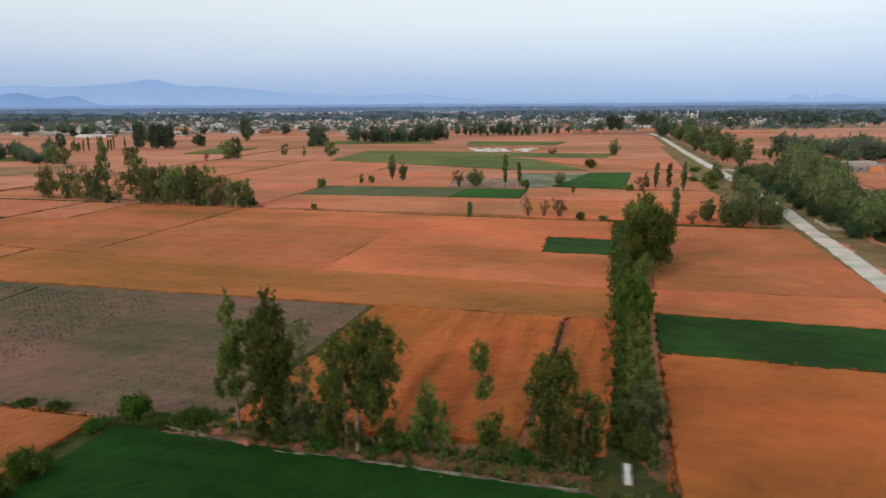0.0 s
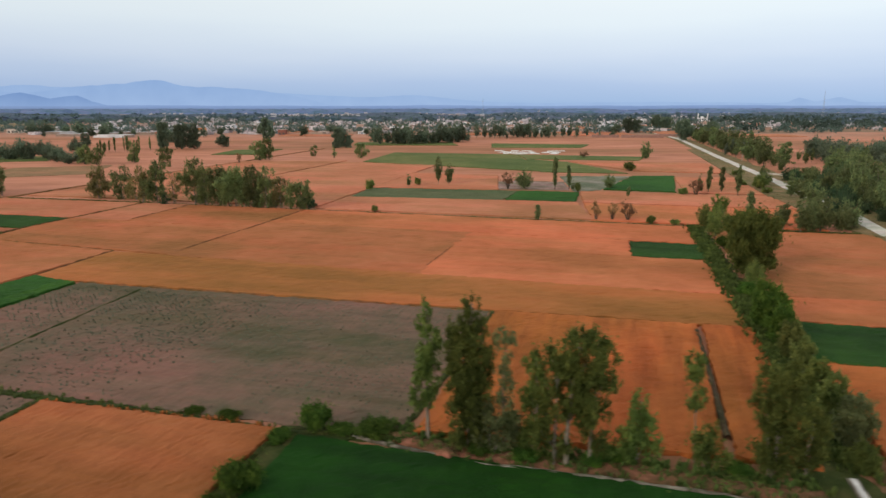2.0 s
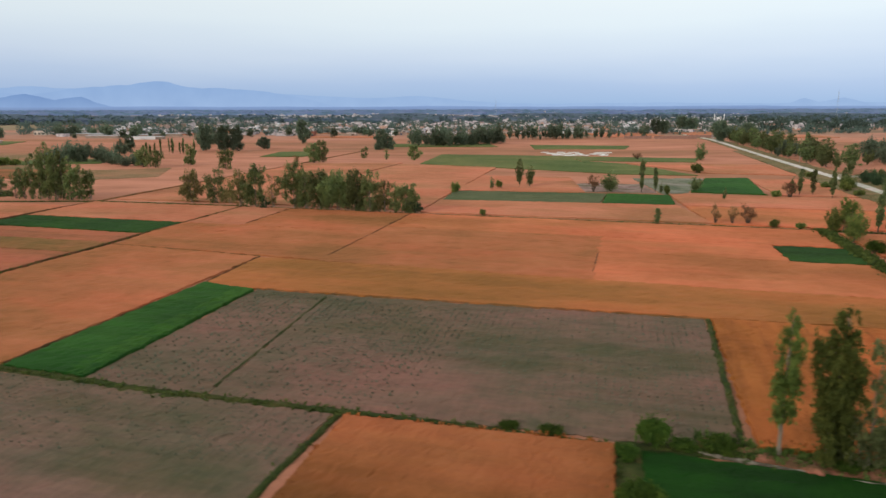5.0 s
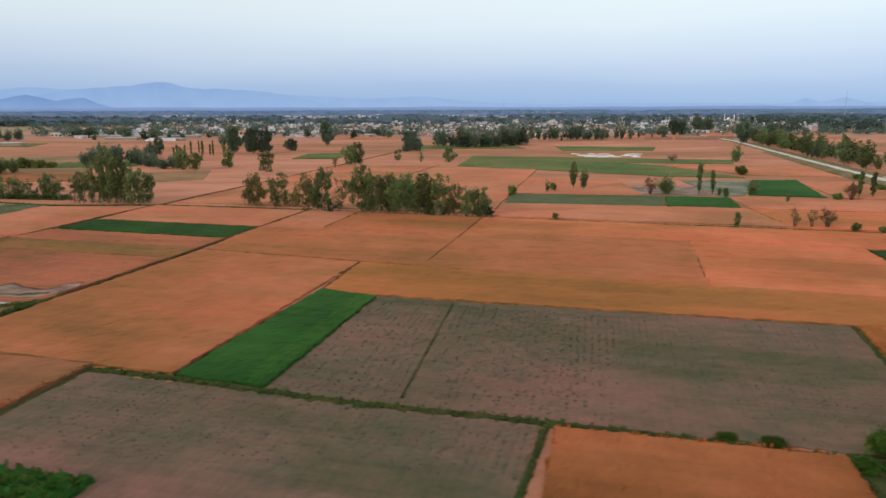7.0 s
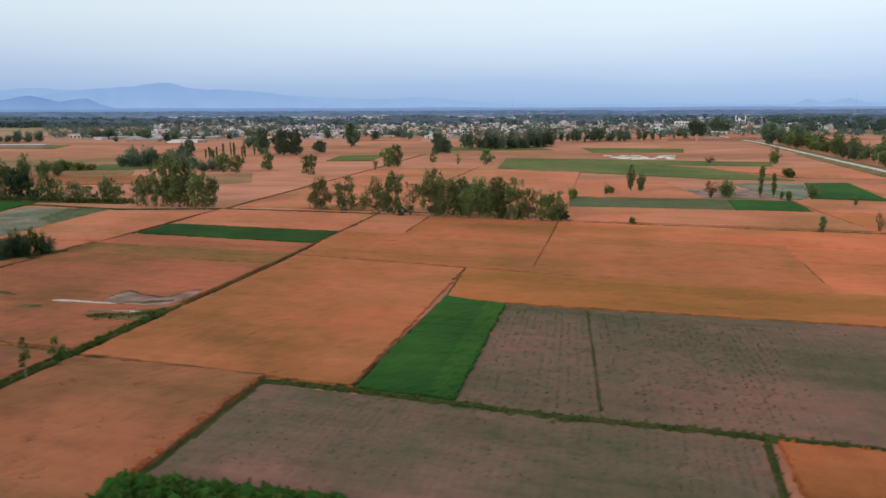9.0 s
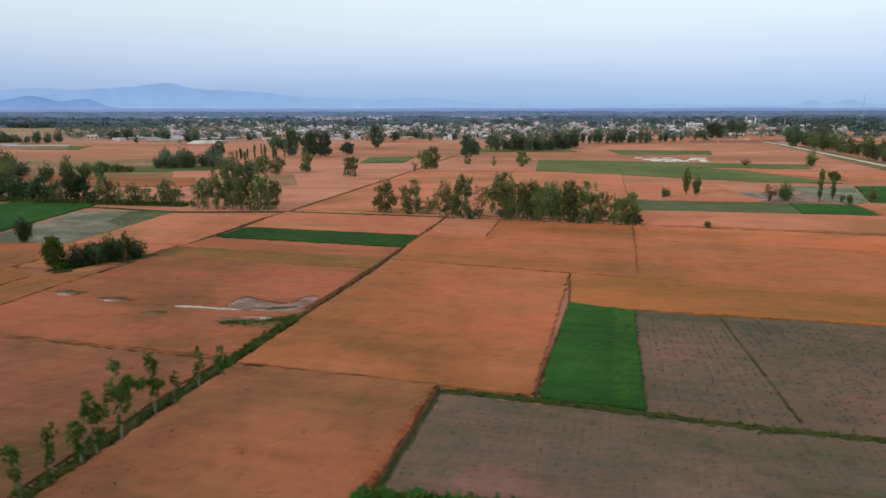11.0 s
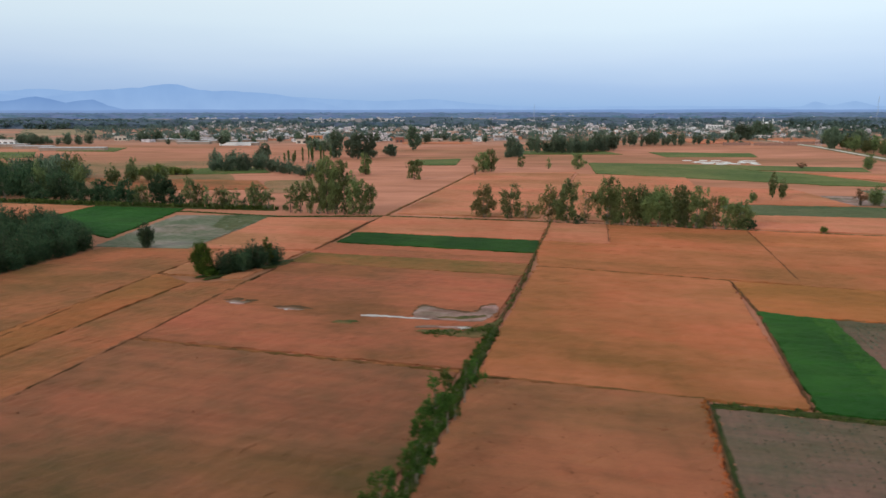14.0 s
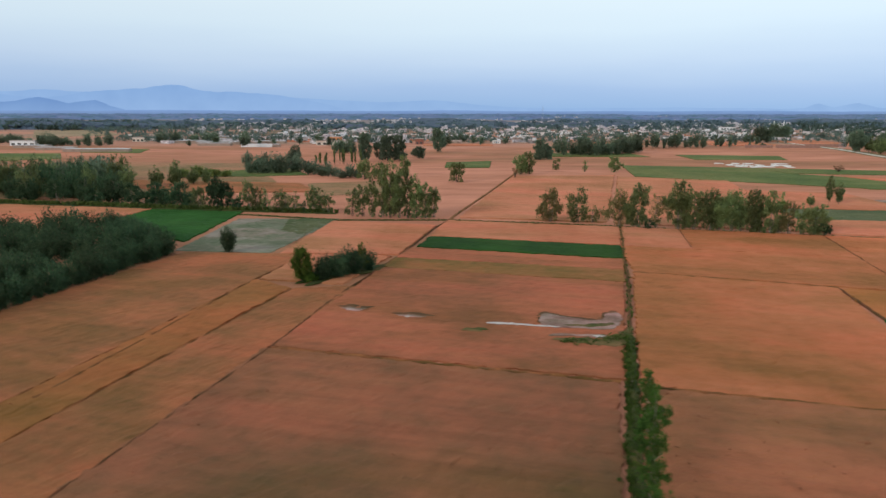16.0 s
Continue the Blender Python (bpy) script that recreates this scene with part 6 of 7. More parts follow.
for x_, y_, h_, w_, k_, lab_ in (
        (-170.0, 576, 20.5, 13.0, 0.09, "tall dark green tree before the village"),
        (-221.5, 486, 19.0, 11.5, 0.11, "tall feathery green tree beyond far wheat"),
        (-212.0, 492, 14.0, 10.0, 0.09, "green tree beyond far wheat"),
        (-205.0, 476, 18.6, 11.0, 0.11, "tall feathery green tree beyond far wheat"),
        (-196.4, 478, 18.4, 10.0, 0.11, "tall feathery green tree beyond far wheat"),
        (-186.6, 363, 11.4, 7.8, 0.20, "dark round green tree in far wheat"),
        (-183.6, 502, 8.6, 10.6, 0.14, "low green tree beyond far wheat"),
        (-159.4, 338, 9.8, 9.0, 0.15, "loose green tree in far wheat"),
        (-122.4, 378, 11.0, 9.0, 0.16, "bushy green tree beside a dirt track"),
        (-117.6, 380, 12.6, 8.0, 0.16, "bushy green tree beside a dirt track"),
        (-95.0, 492, 14.0, 10.0, 0.14, "green tree beside a far field path"),
        (-89.6, 494, 11.6, 9.0, 0.13, "green tree beside a far field path"),
        (-97.8, 409, 7.0, 6.4, 0.12, "small loose tree in far wheat"),
        (-83.0, 396, 7.0, 3.8, 0.12, "slim small tree in far wheat"),
        (-66.4, 393, 8.8, 8.4, 0.17, "round green tree at a fodder field"),
        (-266.0, 464, 12.0, 8.0, 0.11, "feathery green tree beside lopped poplars"),
        (-198.6, 346, 9.4, 9.0, 0.13, "dark green tree at the end of a tree belt"),
        (-206.6, 350, 10.4, 9.0, 0.13, "dark green tree at the end of a tree belt"),
        (192.6, 584, 19.0, 15.0, 0.10, "large leafy tree beside the road"),
        (216.6, 584, 17.0, 15.0, 0.10, "large leafy tree beside the road"),
        (192.0, 760, 18.5, 15.0, 0.08, "large tree before village houses"),
        (203.0, 764, 16.5, 13.0, 0.08, "large tree before village houses"),
        (252.0, 846, 20.0, 16.0, 0.07, "large tree among village houses"),
        (266.0, 850, 17.0, 15.0, 0.07, "large tree among village houses")):
    lobed_tree("far_tree", lab_, x_, y_, boughs(x_, y_, h_, w_, 0.08), [(0, 0.2, h_ * 0.9, 0.2), (0.5, w_ * 0.2, h_ * 0.7, 0.1)], M_LEAF_FAR_HAZED if y_ > 430 else M_LEAF_MID, FAR_TREES, leaf=0.75 if y_ > 430 else 0.55, thick=k_ * 0.75, bark=M_BARK_DARK)
trees([("dry", -127.9, 358, 5.4, 3.4), ("broad", -252, 566, 14, 12), ("broad", -243.7, 564, 12, 11), ("grove", -141, 775, 11, 13), ("grove", -151, 778, 10, 12)], 2, FAR_TREES)
trees([("broad", -289, 428, 10.6, 8.4), ("broad", -280, 433, 9.4, 9.0), ("broad", -267, 452, 11.0, 8.6), ("broad", -262, 446, 8.0, 7.0), ("broad", -238, 376, 8.6, 12), ("broad", -229, 366, 8.4, 12), ("broad", -216, 358, 8.0, 12), ("broad", -250, 392, 10.6, 13), ("broad", -262, 386, 12.0, 15), ("broad", -272, 384, 10.0, 12), ("broad", -344.4, 342, 13.3, 18), ("broad", -331, 338, 12.3, 15), ("broad", -358, 338, 12.3, 16), ("broad", -320.7, 304, 14.6, 16), ("broad", -334, 300, 13.6, 15), ("broad", -352, 296, 13, 15), ("broad", -372, 300, 13, 16)], 2, "far trees on the plain")
trees([("bush", -308, 370, 3.6, 6), ("bush", -300, 372, 4.4, 6), ("bush", -295, 374, 4.0, 5)], 1, "far trees on the plain")
for i in range(14):
    tree("column", -251 + i * 2.3 + R.normal(0, 1.4), 450 + R.normal(0, 7), R.uniform(6, 11), R.uniform(1.5, 2.4), 1, "row of lopped poplars", "thin lopped poplar standing in far wheat")
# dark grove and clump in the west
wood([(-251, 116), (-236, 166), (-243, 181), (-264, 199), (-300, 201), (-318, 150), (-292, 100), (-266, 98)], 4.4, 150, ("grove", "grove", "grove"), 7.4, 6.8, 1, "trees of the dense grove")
for i in range(26):
    f = i / 25
    tree("grove", -249.5 + 14.5 * f + R.normal(0, 0.5), 106 + 62 * f, R.uniform(4.2, 7.2), R.uniform(4.2, 6.0), 1, "trees of the dense grove")
for i in range(16):
    f = i / 15
    tree("grove", -235.5 - 27 * f, 170 + 28 * f + R.normal(0, 1), R.uniform(5.0, 7.4), R.uniform(4.6, 6.4), 1, "trees of the dense grove")
trees([("round", -195.8, 142.2, 7.6, 4.6), ("grove", -192.0, 144.0, 5.2, 6.4), ("grove", -188.6, 146.0, 5.4, 6.4), ("grove", -185.6, 149.0, 5.8, 6.2), ("grove", -187.2, 148.6, 6.6, 5.0), ("grove", -183.4, 152.6, 5.0, 6.0), ("thin", -184.4, 151.0, 7.0, 3.6), ("grove", -220.1, 171.2, 6.8, 5.6), ("grove", -190.8, 148.4, 4.8, 6.0), ("bush", -194.4, 142.6, 2.6, 4.4)], 0, "dark clump beside the ditch")
# dark sheet standing in for the clump's shade on the wheat
blot("grass_patch", "dark patch laid as shade below a dark clump", -188.0, 148.6, 20, 5.5, 50, M_BUND, 0.40, "grass", 33)
# along the road and in the wood east of it
trees([("broad", 71.8, 159.6, 8.2, 6.6), ("gum", 66.6, 162.6, 6.6, 5.0), ("broad", 74.4, 160.2, 9.2, 8.0), ("gum", 69.0, 158.9, 8.4, 5.6), ("broad", 80.4, 161.2, 6.9, 7.4), ("broad", 84.4, 164.6, 7.4, 7.4), ("grove", 86.6, 175.0, 8.8, 8.0), ("broad", 89.6, 190.0, 9.0, 7.6), ("gum", 99.5, 222.0, 9.0, 6.0), ("gum", 97.0, 210.0, 8.0, 5.6), ("thin", 109, 262, 8, 5)], 1, "roadside trees")
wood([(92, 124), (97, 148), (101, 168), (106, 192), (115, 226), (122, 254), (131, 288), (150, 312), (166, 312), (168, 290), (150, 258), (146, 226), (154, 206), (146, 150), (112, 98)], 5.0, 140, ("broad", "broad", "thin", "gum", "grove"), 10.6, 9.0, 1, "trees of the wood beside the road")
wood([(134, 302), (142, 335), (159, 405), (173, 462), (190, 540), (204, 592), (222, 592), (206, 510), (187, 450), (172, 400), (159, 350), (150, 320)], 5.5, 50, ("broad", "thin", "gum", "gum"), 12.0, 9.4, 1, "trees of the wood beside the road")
# scrub floor whose dark colour also holds the shade under the trees
pool("undergrowth", "scrub floor of a wood beside the road, darkened as its shade", [(92.5, 118), (97, 146), (104.5, 180), (114, 222), (124, 262), (136, 300), (150, 302), (147, 255), (142, 222), (150, 190), (142, 118), (116, 96)], M_BUND, 0.10, "grass", 1.2)
wood([(95, 118), (99, 146), (104, 168), (116, 214), (136, 214), (148, 186), (138, 124), (112, 100)], 3.6, 70, ("broad", "grove", "broad"), 6.6, 7.0, 1, "trees of the wood beside the road")
trees([("broad", 112.5, 206, 12.5, 9.0), ("gum", 119.5, 216, 14.0, 7.5), ("broad", 122.5, 228, 13.5, 10.0), ("gum", 131.0, 236, 15.0, 8.0), ("broad", 135.5, 246, 14.0, 10.0), ("broad", 129.0, 241, 11.5, 9.0), ("gum", 143.5, 256, 14.5, 8.5), ("broad", 148.0, 266, 13.5, 10.0), ("broad", 140.0, 262, 12.0, 9.0), ("gum", 153.0, 276, 13.5, 8.5), ("broad", 158.5, 286, 12.5, 9.5), ("broad", 150.0, 284, 11.0, 9.0), ("gum", 116.5, 222, 11.0, 7.0)], 1, "trees of the wood beside the road")
wood([(190, 330), (215, 322), (250, 345), (250, 398), (204, 402), (188, 372)], 7, 36, ("broad", "grove", "gum"), 10.5, 9.5, 2, "trees of the wood behind the farmhouse")
for i in range(12):
    f = (i + R.uniform(0, 0.9)) / 12
    tree("grove", 91.2 + 34.6 * f + R.normal(0, 0.6), 138 + 142 * f, R.uniform(4.0, 6.0), R.uniform(4.4, 6), 1, "trees of the wood beside the road")
trees([("thin", 179, 368, 6.7, 3.4), ("thin", 173.5, 350, 7.9, 3.4), ("thin", 182.4, 361, 7.1, 3.4), ("thin", 177, 358, 6.8, 3.2), ("thin", 180.5, 390, 6.5, 3.4), ("broad", 105.3, 254, 6.6, 6.4), ("bush", 99.4, 245, 4.9, 5.4), ("bush", 110, 262, 3.0, 4.4), ("bush", 96, 232, 2.4, 4.0)], 1, "roadside trees")
wood([(225, 300), (330, 300), (480, 520), (440, 545), (330, 470), (262, 400)], 12, 40, ("broad", "grove", "gum"), 12, 12, 2, "trees of the far wood")
wood([(150, 395), (168, 400), (182, 440), (168, 440)], 6, 8, ("thin", "column"), 9, 4, 2, "young trees in the far field")
# belts before and among the village
wood([(-74, 540), (-40, 528), (0, 566), (10, 592), (-6, 598), (-42, 556), (-72, 560)], 5.0, 30, ("gum", "broad", "grove", "gum"), 14.0, 10, 2, "trees of the belt before the village")
wood([(14, 622), (60, 638), (114, 650), (112, 672), (60, 664), (14, 640)], 6, 24, ("gum", "broad", "gum", "thin"), 13, 8, 2, "trees of the belt before the village")
trees([("broad", 176, 752, 13, 12), ("thin", 128, 676, 8, 4), ("thin", 139, 668, 7, 4), ("bush", 150, 664, 4, 6), ("gum", 161, 700, 10, 7), ("gum", 228, 660, 9, 7)], 2, "trees of the belt before the village")
wood([(-430, 640), (-300, 640), (-170, 650), (-60, 660), (-60, 720), (-300, 720), (-430, 720)], 14, 18, ("broad", "thin", "gum"), 11, 11, 2, "trees before the village")
wood([(-478, 730), (-425, 750), (-430, 772), (-480, 762)], 8, 10, ("broad", "grove"), 12, 11, 2, "trees west of the village")
wood([(-660, 722), (-600, 728), (-560, 666), (-505, 670), (-498, 697), (-560, 704), (-640, 750)], 8, 34, ("broad", "grove", "gum"), 10, 10, 2, "trees west of the village")
wood([(-345, 268), (-300, 270), (-294, 290), (-304, 304), (-400, 330), (-410, 262)], 5.4, 66, ("grove", "grove", "grove", "broad"), 13.0, 9.0, 1, "trees of the western belt")

# weeds and flattened spots standing out of the near wheat
WEEDY = (([(-59, 64), (-34.5, 58.6), (-41, 32), (-67, 32)], 520), ([(-140, 87.6), (-115.2, 81), (-127, 34), (-154, 34)], 150), ([(-192, 102), (-145, 89), (-157, 34), (-208, 34)], 90), ([(27, 74), (55, 67), (45, 34), (16, 36)], 90), ([(-204, 140), (-230, 34), (-262, 40), (-234, 166)], 90))
for poly, count in WEEDY:
    spots = np.array(spots_in(poly, 0.6, count))
    clumps = np.concatenate([spots + R.normal(0, 0.35, spots.shape) * (1, 0.4) for _ in range(2)])
    tufts("weeds", "dark weeds standing in ripe wheat", np.concatenate([clumps, np.full((len(clumps), 1), 0.3)], 1), 0.18, M_WHEAT_BROWN, 3, "weeds", 0.6)


# ---- woods and village far off ----
def far_wood(name, label, count, where, size, leaves, leaf, material, seed):
    """Crowns of far trees, uncountable: loose leaf clumps joined in one mesh."""
    rng = np.random.default_rng(seed)
    out = []
    for _ in range(count):
        x, y = where(rng)
        s = size * rng.uniform(0.6, 1.35)
        clumps = [((x + rng.normal(0, 0.30) * s, y + rng.normal(0, 0.3) * s, s * rng.uniform(0.22, 0.72)), (s * rng.uniform(0.18, 0.32),) * 2 + (s * rng.uniform(0.14, 0.24),)) for _ in range(7)]
        out.append(leaf_cloud(rng, clumps, leaves, leaf, 1.4))
    return tagged(new(name, quads_mesh(name, np.concatenate(out), material)), label, "trees", "", "stuff")


def fan(rng, d0, d1, a0, a1, power=1.0):
    d = d0 + (d1 - d0) * rng.uniform(0, 1) ** power
    return -80 + d * (a0 + (a1 - a0) * rng.uniform(0, 1)), d


def canopy(name, label, d0, d1, a0, a1, h, open_share, nu, nv, material, seed):
    """The closed canopy of far woods: one rolling, bumpy sheet that comes down to the ground round its clearings and edges."""
    rng = np.random.default_rng(seed)
    verts, faces = [], []
    off = float(rng.uniform(0, 90))
    for j in range(nv + 1):
        d = d0 + (d1 - d0) * (j / nv) ** 1.35
        for i in range(nu + 1):
            a = a0 + (a1 - a0) * i / nu
            x, y = -80 + d * a + rng.normal(0, 0.25) * d * (a1 - a0) / nu, d + rng.normal(0, 4)
            wide = noise.noise((x * 0.0035 + off, y * 0.0022, 1.7))
            bump = noise.noise((x * 0.045, y * 0.03 + off, 4.1))
            cover = min(1.0, max(0.0, (wide + 0.5 - open_share) * 6), j / 2.5, (nv - j) / 2.5)
            z = h * cover * (0.72 + 0.34 * bump + rng.uniform(-0.16, 0.26)) if cover > 0 else -0.3
            verts.append((x, y, z))
    for j in range(nv):
        for i in range(nu):
            k = j * (nu + 1) + i
            ring = (k, k + 1, k + nu + 2, k + nu + 1)
            if max(verts[q][2] for q in ring) > 0:
                faces.append(ring)
    return tagged(new(name, mesh_from(name, verts, faces, material)), label, "woods", "", "stuff")


far_wood("village_trees", "dark green trees between the village houses", 1900, lambda r: fan(r, 730, 1700, -0.60, 0.74, 1.1), 9.0, 80, 1.6, M_LEAF_TOWN_HAZED, 11)
far_wood("far_woods", "dark trees at the edge of the woods behind the village", 480, lambda r: fan(r, 1150, 1900, -0.85, 0.9), 13, 90, 3.2, M_LEAF_WOODS_HAZED, 12)
far_wood("west_woods", "dark trees at the edge of the western woods", 260, lambda r: fan(r, 1180, 1700, -0.95, -0.50), 12, 120, 2.9, M_LEAF_TOWN_HAZED, 15)
far_wood("east_woods", "dark trees at the edge of the eastern woods", 300, lambda r: fan(r, 800, 1600, 0.46, 1.0), 12, 120, 2.7, M_LEAF_TOWN_HAZED, 16)
# canopy sheets whose blue is painted haze
canopy("wood_canopy", "dark canopy of the woods behind the village, blued as haze", 1300, 2500, -0.95, 0.98, 9, 0.50, 300, 60, M_HAZED_CANOPY, 31)
canopy("west_wood_canopy", "dark canopy of the woods west of the village", 1230, 1700, -1.0, -0.50, 11, 0.25, 90, 50, M_HAZED_CANOPY, 32)
canopy("east_wood_canopy", "dark canopy of the woods east of the village", 1000, 1500, 0.56, 1.02, 9, 0.42, 90, 50, M_HAZED_CANOPY, 33)
canopy("backdrop_woods", "canopy of distant woods below the horizon, blued as haze", 2500, 4720, -0.98, 1.0, 15, 0.30, 320, 60, M_HAZED_CANOPY_FAR, 34)


def house(name, label, w, d, storeys, windows, extra, shed=False):
    """A flat-roofed village house: walls with a parapet, a roof inside it, a door and windows set in the front."""
    w, d, h = w * 1.12, d * 0.9, 2.5 * storeys
    ob = tagged(new(name), label, "house", "village houses")
    bm = bmesh.new()
    t = 0.3
    if shed:
        box(bm, -w / 2, -d / 2, -0.2, w / 2, d / 2, h)
        part("wall", bm, M_MUDWALL, ob)
        for i in range(int(w / 6)):
            bm = bmesh.new()
            x = -w / 2 + 6.7 * i
            box(bm, x - 0.2, -d / 2 - 0.6, h + 0.05 + 0.04 * (i % 2), x + 6.8, d / 2 + 0.6, h + 0.22 + 0.04 * (i % 2))
            part("roof_sheet", bm, M_SHEET, ob)
        return ob
    for x0, y0, x1, y1 in ((-w / 2, -d / 2, w / 2, -d / 2 + t), (-w / 2, d / 2 - t, w / 2, d / 2), (-w / 2, -d / 2 + t, -w / 2 + t, d / 2 - t), (w / 2 - t, -d / 2 + t, w / 2, d / 2 - t)):
        box(bm, x0, y0, -0.2, x1, y1, h + 0.5)
    part("wall", bm, M_WALL, ob)
    bm = bmesh.new()
    box(bm, -w / 2 + t, -d / 2 + t, h - 0.25, w / 2 - t, d / 2 - t, h)
    part("roof", bm, M_ROOF, ob)
    bm = bmesh.new()
    box(bm, -w / 2 - 0.25, -d / 2 - 0.3, h - 0.1, w / 2 + 0.25, -d / 2 - 0.01, h + 0.12)
    part("cornice", bm, M_WALL, ob)
    bm = bmesh.new()
    box(bm, -0.7, -d / 2 - 0.06, -0.1, 0.7, -d / 2 + 0.1, 2.2)
    part("door", bm, M_PAINT, ob)
    for k in range(windows):
        s, i = divmod(k, max(1, windows // storeys))
        x = -w / 2 + w * (i + 0.5) / max(1, windows // storeys)
        if s == 0 and abs(x) < 1.6:
            x += 2.3
        bm = bmesh.new()
        box(bm, x - 0.75, -d / 2 - 0.05, 2.5 * s + 0.9, x + 0.6, -d / 2 + 0.1, 2.5 * s + 1.8)
        part("window", bm, M_DARK, ob)
    if extra == "room":
        bm = bmesh.new()
        box(bm, w / 2 - 4.2, -d / 4, h, w / 2 - t - 0.05, d / 4, h + 2.3)
        part("stair_room", bm, M_WALL, ob)
    elif extra == "tank":
        bm = bmesh.new()
        bmesh.ops.create_cone(bm, cap_ends=True, segments=10, radius1=0.75, radius2=0.65, depth=1.5, matrix=Matrix.Translation((w / 4, d / 4, h + 0.75)))
        part("water_tank", bm, M_DARK, ob)
    elif extra == "yard":
        bm = bmesh.new()
        for x0, y0, x1, y1 in ((-w, -d - 3, w * 0.2, -d - 2.7), (-w, -d - 2.7, -w + 0.3, d / 2), (w * 0.2, -d - 3, w * 0.2 + 0.3, -d / 2)):
            box(bm, x0, y0, -0.2, x1, y1, 2.1)
        part("yard_wall", bm, M_MUDWALL, ob)
    return ob


HOUSES = [
    house("house", "small flat-roofed village house with a yard wall", 10, 7, 1, 2, "yard"),
    house("house", "flat-roofed two-storey village house", 9, 8, 2, 4, "room"),
    house("house", "low plastered village house with a roof tank", 12, 8, 1, 3, "tank"),
    house("house", "long low village house", 16, 7, 1, 4, ""),
    house("house", "two-storey plastered house with stair room", 12, 9, 2, 6, "room"),
    house("house", "square village house with stair room on the roof", 8, 8, 1, 2, "room"),
]
SHED = house("shed", "long low shed with pale sheet roof", 30, 9, 1.0, 0, "", True)
tagged(SHED, category="shed", group="village sheds")
HOUSE_SHARE = (0.26, 0.10, 0.22, 0.18, 0.06, 0.18)
rng_h = np.random.default_rng(21)
placed = []
far_verts, far_faces = [], []


def put_house(proto, x, y, turn):
    """Near houses are things of their own; those past about 290 are joined as far-off stuff."""
    if any((x - a) ** 2 + (y - b) ** 2 < 13 ** 2 for a, b in placed):
        return
    placed.append((x, y))
    if y < 1060 and len(placed) < 295:
        copy_thing(proto, pose(x, y, 0, 0, 0, turn))
        return
    m = pose(x, y, 0, 0, 0, turn)
    for ob in proto.children:
        if ob.name.split(".")[0] in ("wall", "roof", "stair_room", "window"):
            start = len(far_verts)
            far_verts.extend((m @ v.co)[:] for v in ob.data.vertices)
            far_faces.extend([start + k for k in p.vertices] for p in ob.data.polygons)


for i, ob in enumerate(HOUSES):
    ob.matrix_basis = pose(-150 + 61 * i + 9 * (i % 2), 742 + 27 * (i % 3), 0, 0, 0, -12 + 9 * i)
    placed.append((-150 + 61 * i, 742 + 27 * (i % 3)))
SHED.matrix_basis = pose(-510.5, 604, 0, 0, 0, -2)
for x, y, turn in ((-473, 580, -2), (-451, 580, 3), (-396, 684, -4), (-552, 637, -6), (-342, 662, -2), (-372, 706, -3), (-410, 718, 0), (-440, 740, 4), (-352, 732, -4)):
    placed.append((x, y))
    copy_thing(SHED, pose(x, y, 0, 0, 0, turn))
hubs = [(rng_h.uniform(-0.42, 0.50), 770 + 560 * rng_h.uniform(0, 1)) for _ in range(40)] + [(-0.40 + 0.05 * k, 760 + 40 * (k % 3)) for k in range(6)]
for a, d in hubs:
    for _ in range(13):
        y = d + rng_h.normal(0, 44)
        x = -80 + a * d + rng_h.normal(0, 52)
        if y > (715 if x < 60 else 810):
            put_house(HOUSES[int(rng_h.choice(6, p=HOUSE_SHARE))], x, y, rng_h.uniform(-35, 35))
for _ in range(190):
    x, y = fan(rng_h, 760, 2100, -0.46, 0.56)
    put_house(HOUSES[int(rng_h.choice(6, p=HOUSE_SHARE))], x, y, rng_h.uniform(-40, 40))
for _ in range(1250):
    x, y = fan(rng_h, 1250, 4300, -0.42, 0.70, 0.9)
    put_house(HOUSES[int(rng_h.choice((0, 1, 2, 5)))], x, y, rng_h.uniform(-40, 40))
for _ in range(60):
    x, y = fan(rng_h, 820, 1300, 0.40, 0.72)
    put_house(HOUSES[int(rng_h.choice(6, p=HOUSE_SHARE))], x, y, rng_h.uniform(-40, 40))
far_me = mesh_from("far_houses", far_verts, far_faces, M_WALL_FAR)
tagged(new("far_houses", far_me), "crowded pale flat-roofed houses of the far village", "houses", "", "stuff")

# farmhouse in the wood
farm = house("farmhouse", "low cream farmhouse with orange doors in a wood", 17, 8, 1, 2, "")
tagged(farm, group="village houses")
farm.matrix_basis = pose(186.5, 291, 0, 0, 0, 10)
bm = bmesh.new()
box(bm, -1.0, -4.12, 0.0, 6.4, -3.95, 2.6)
part("gate", bm, M_ORANGE, farm, "orange painted metal gate")
bm = bmesh.new()
box(bm, -9, 3.2, -0.2, 9, 8.0, 3.9)
part("back_room", bm, M_CONCRETE, farm)
for ob in list(farm.children):
    if ob.name.split(".")[0] == "window":
        zs = [v.co for v in ob.data.vertices]
        x0, x1, y0, z0 = min(v.x for v in zs), max(v.x for v in zs), min(v.y for v in zs), min(v.z for v in zs)
        bm = bmesh.new()
        box(bm, x0 - 0.12, y0 - 0.15, z0 - 0.1, x1 + 0.12, y0 + 0.05, z0)
        part("window_sill", bm, M_CONCRETE, ob)


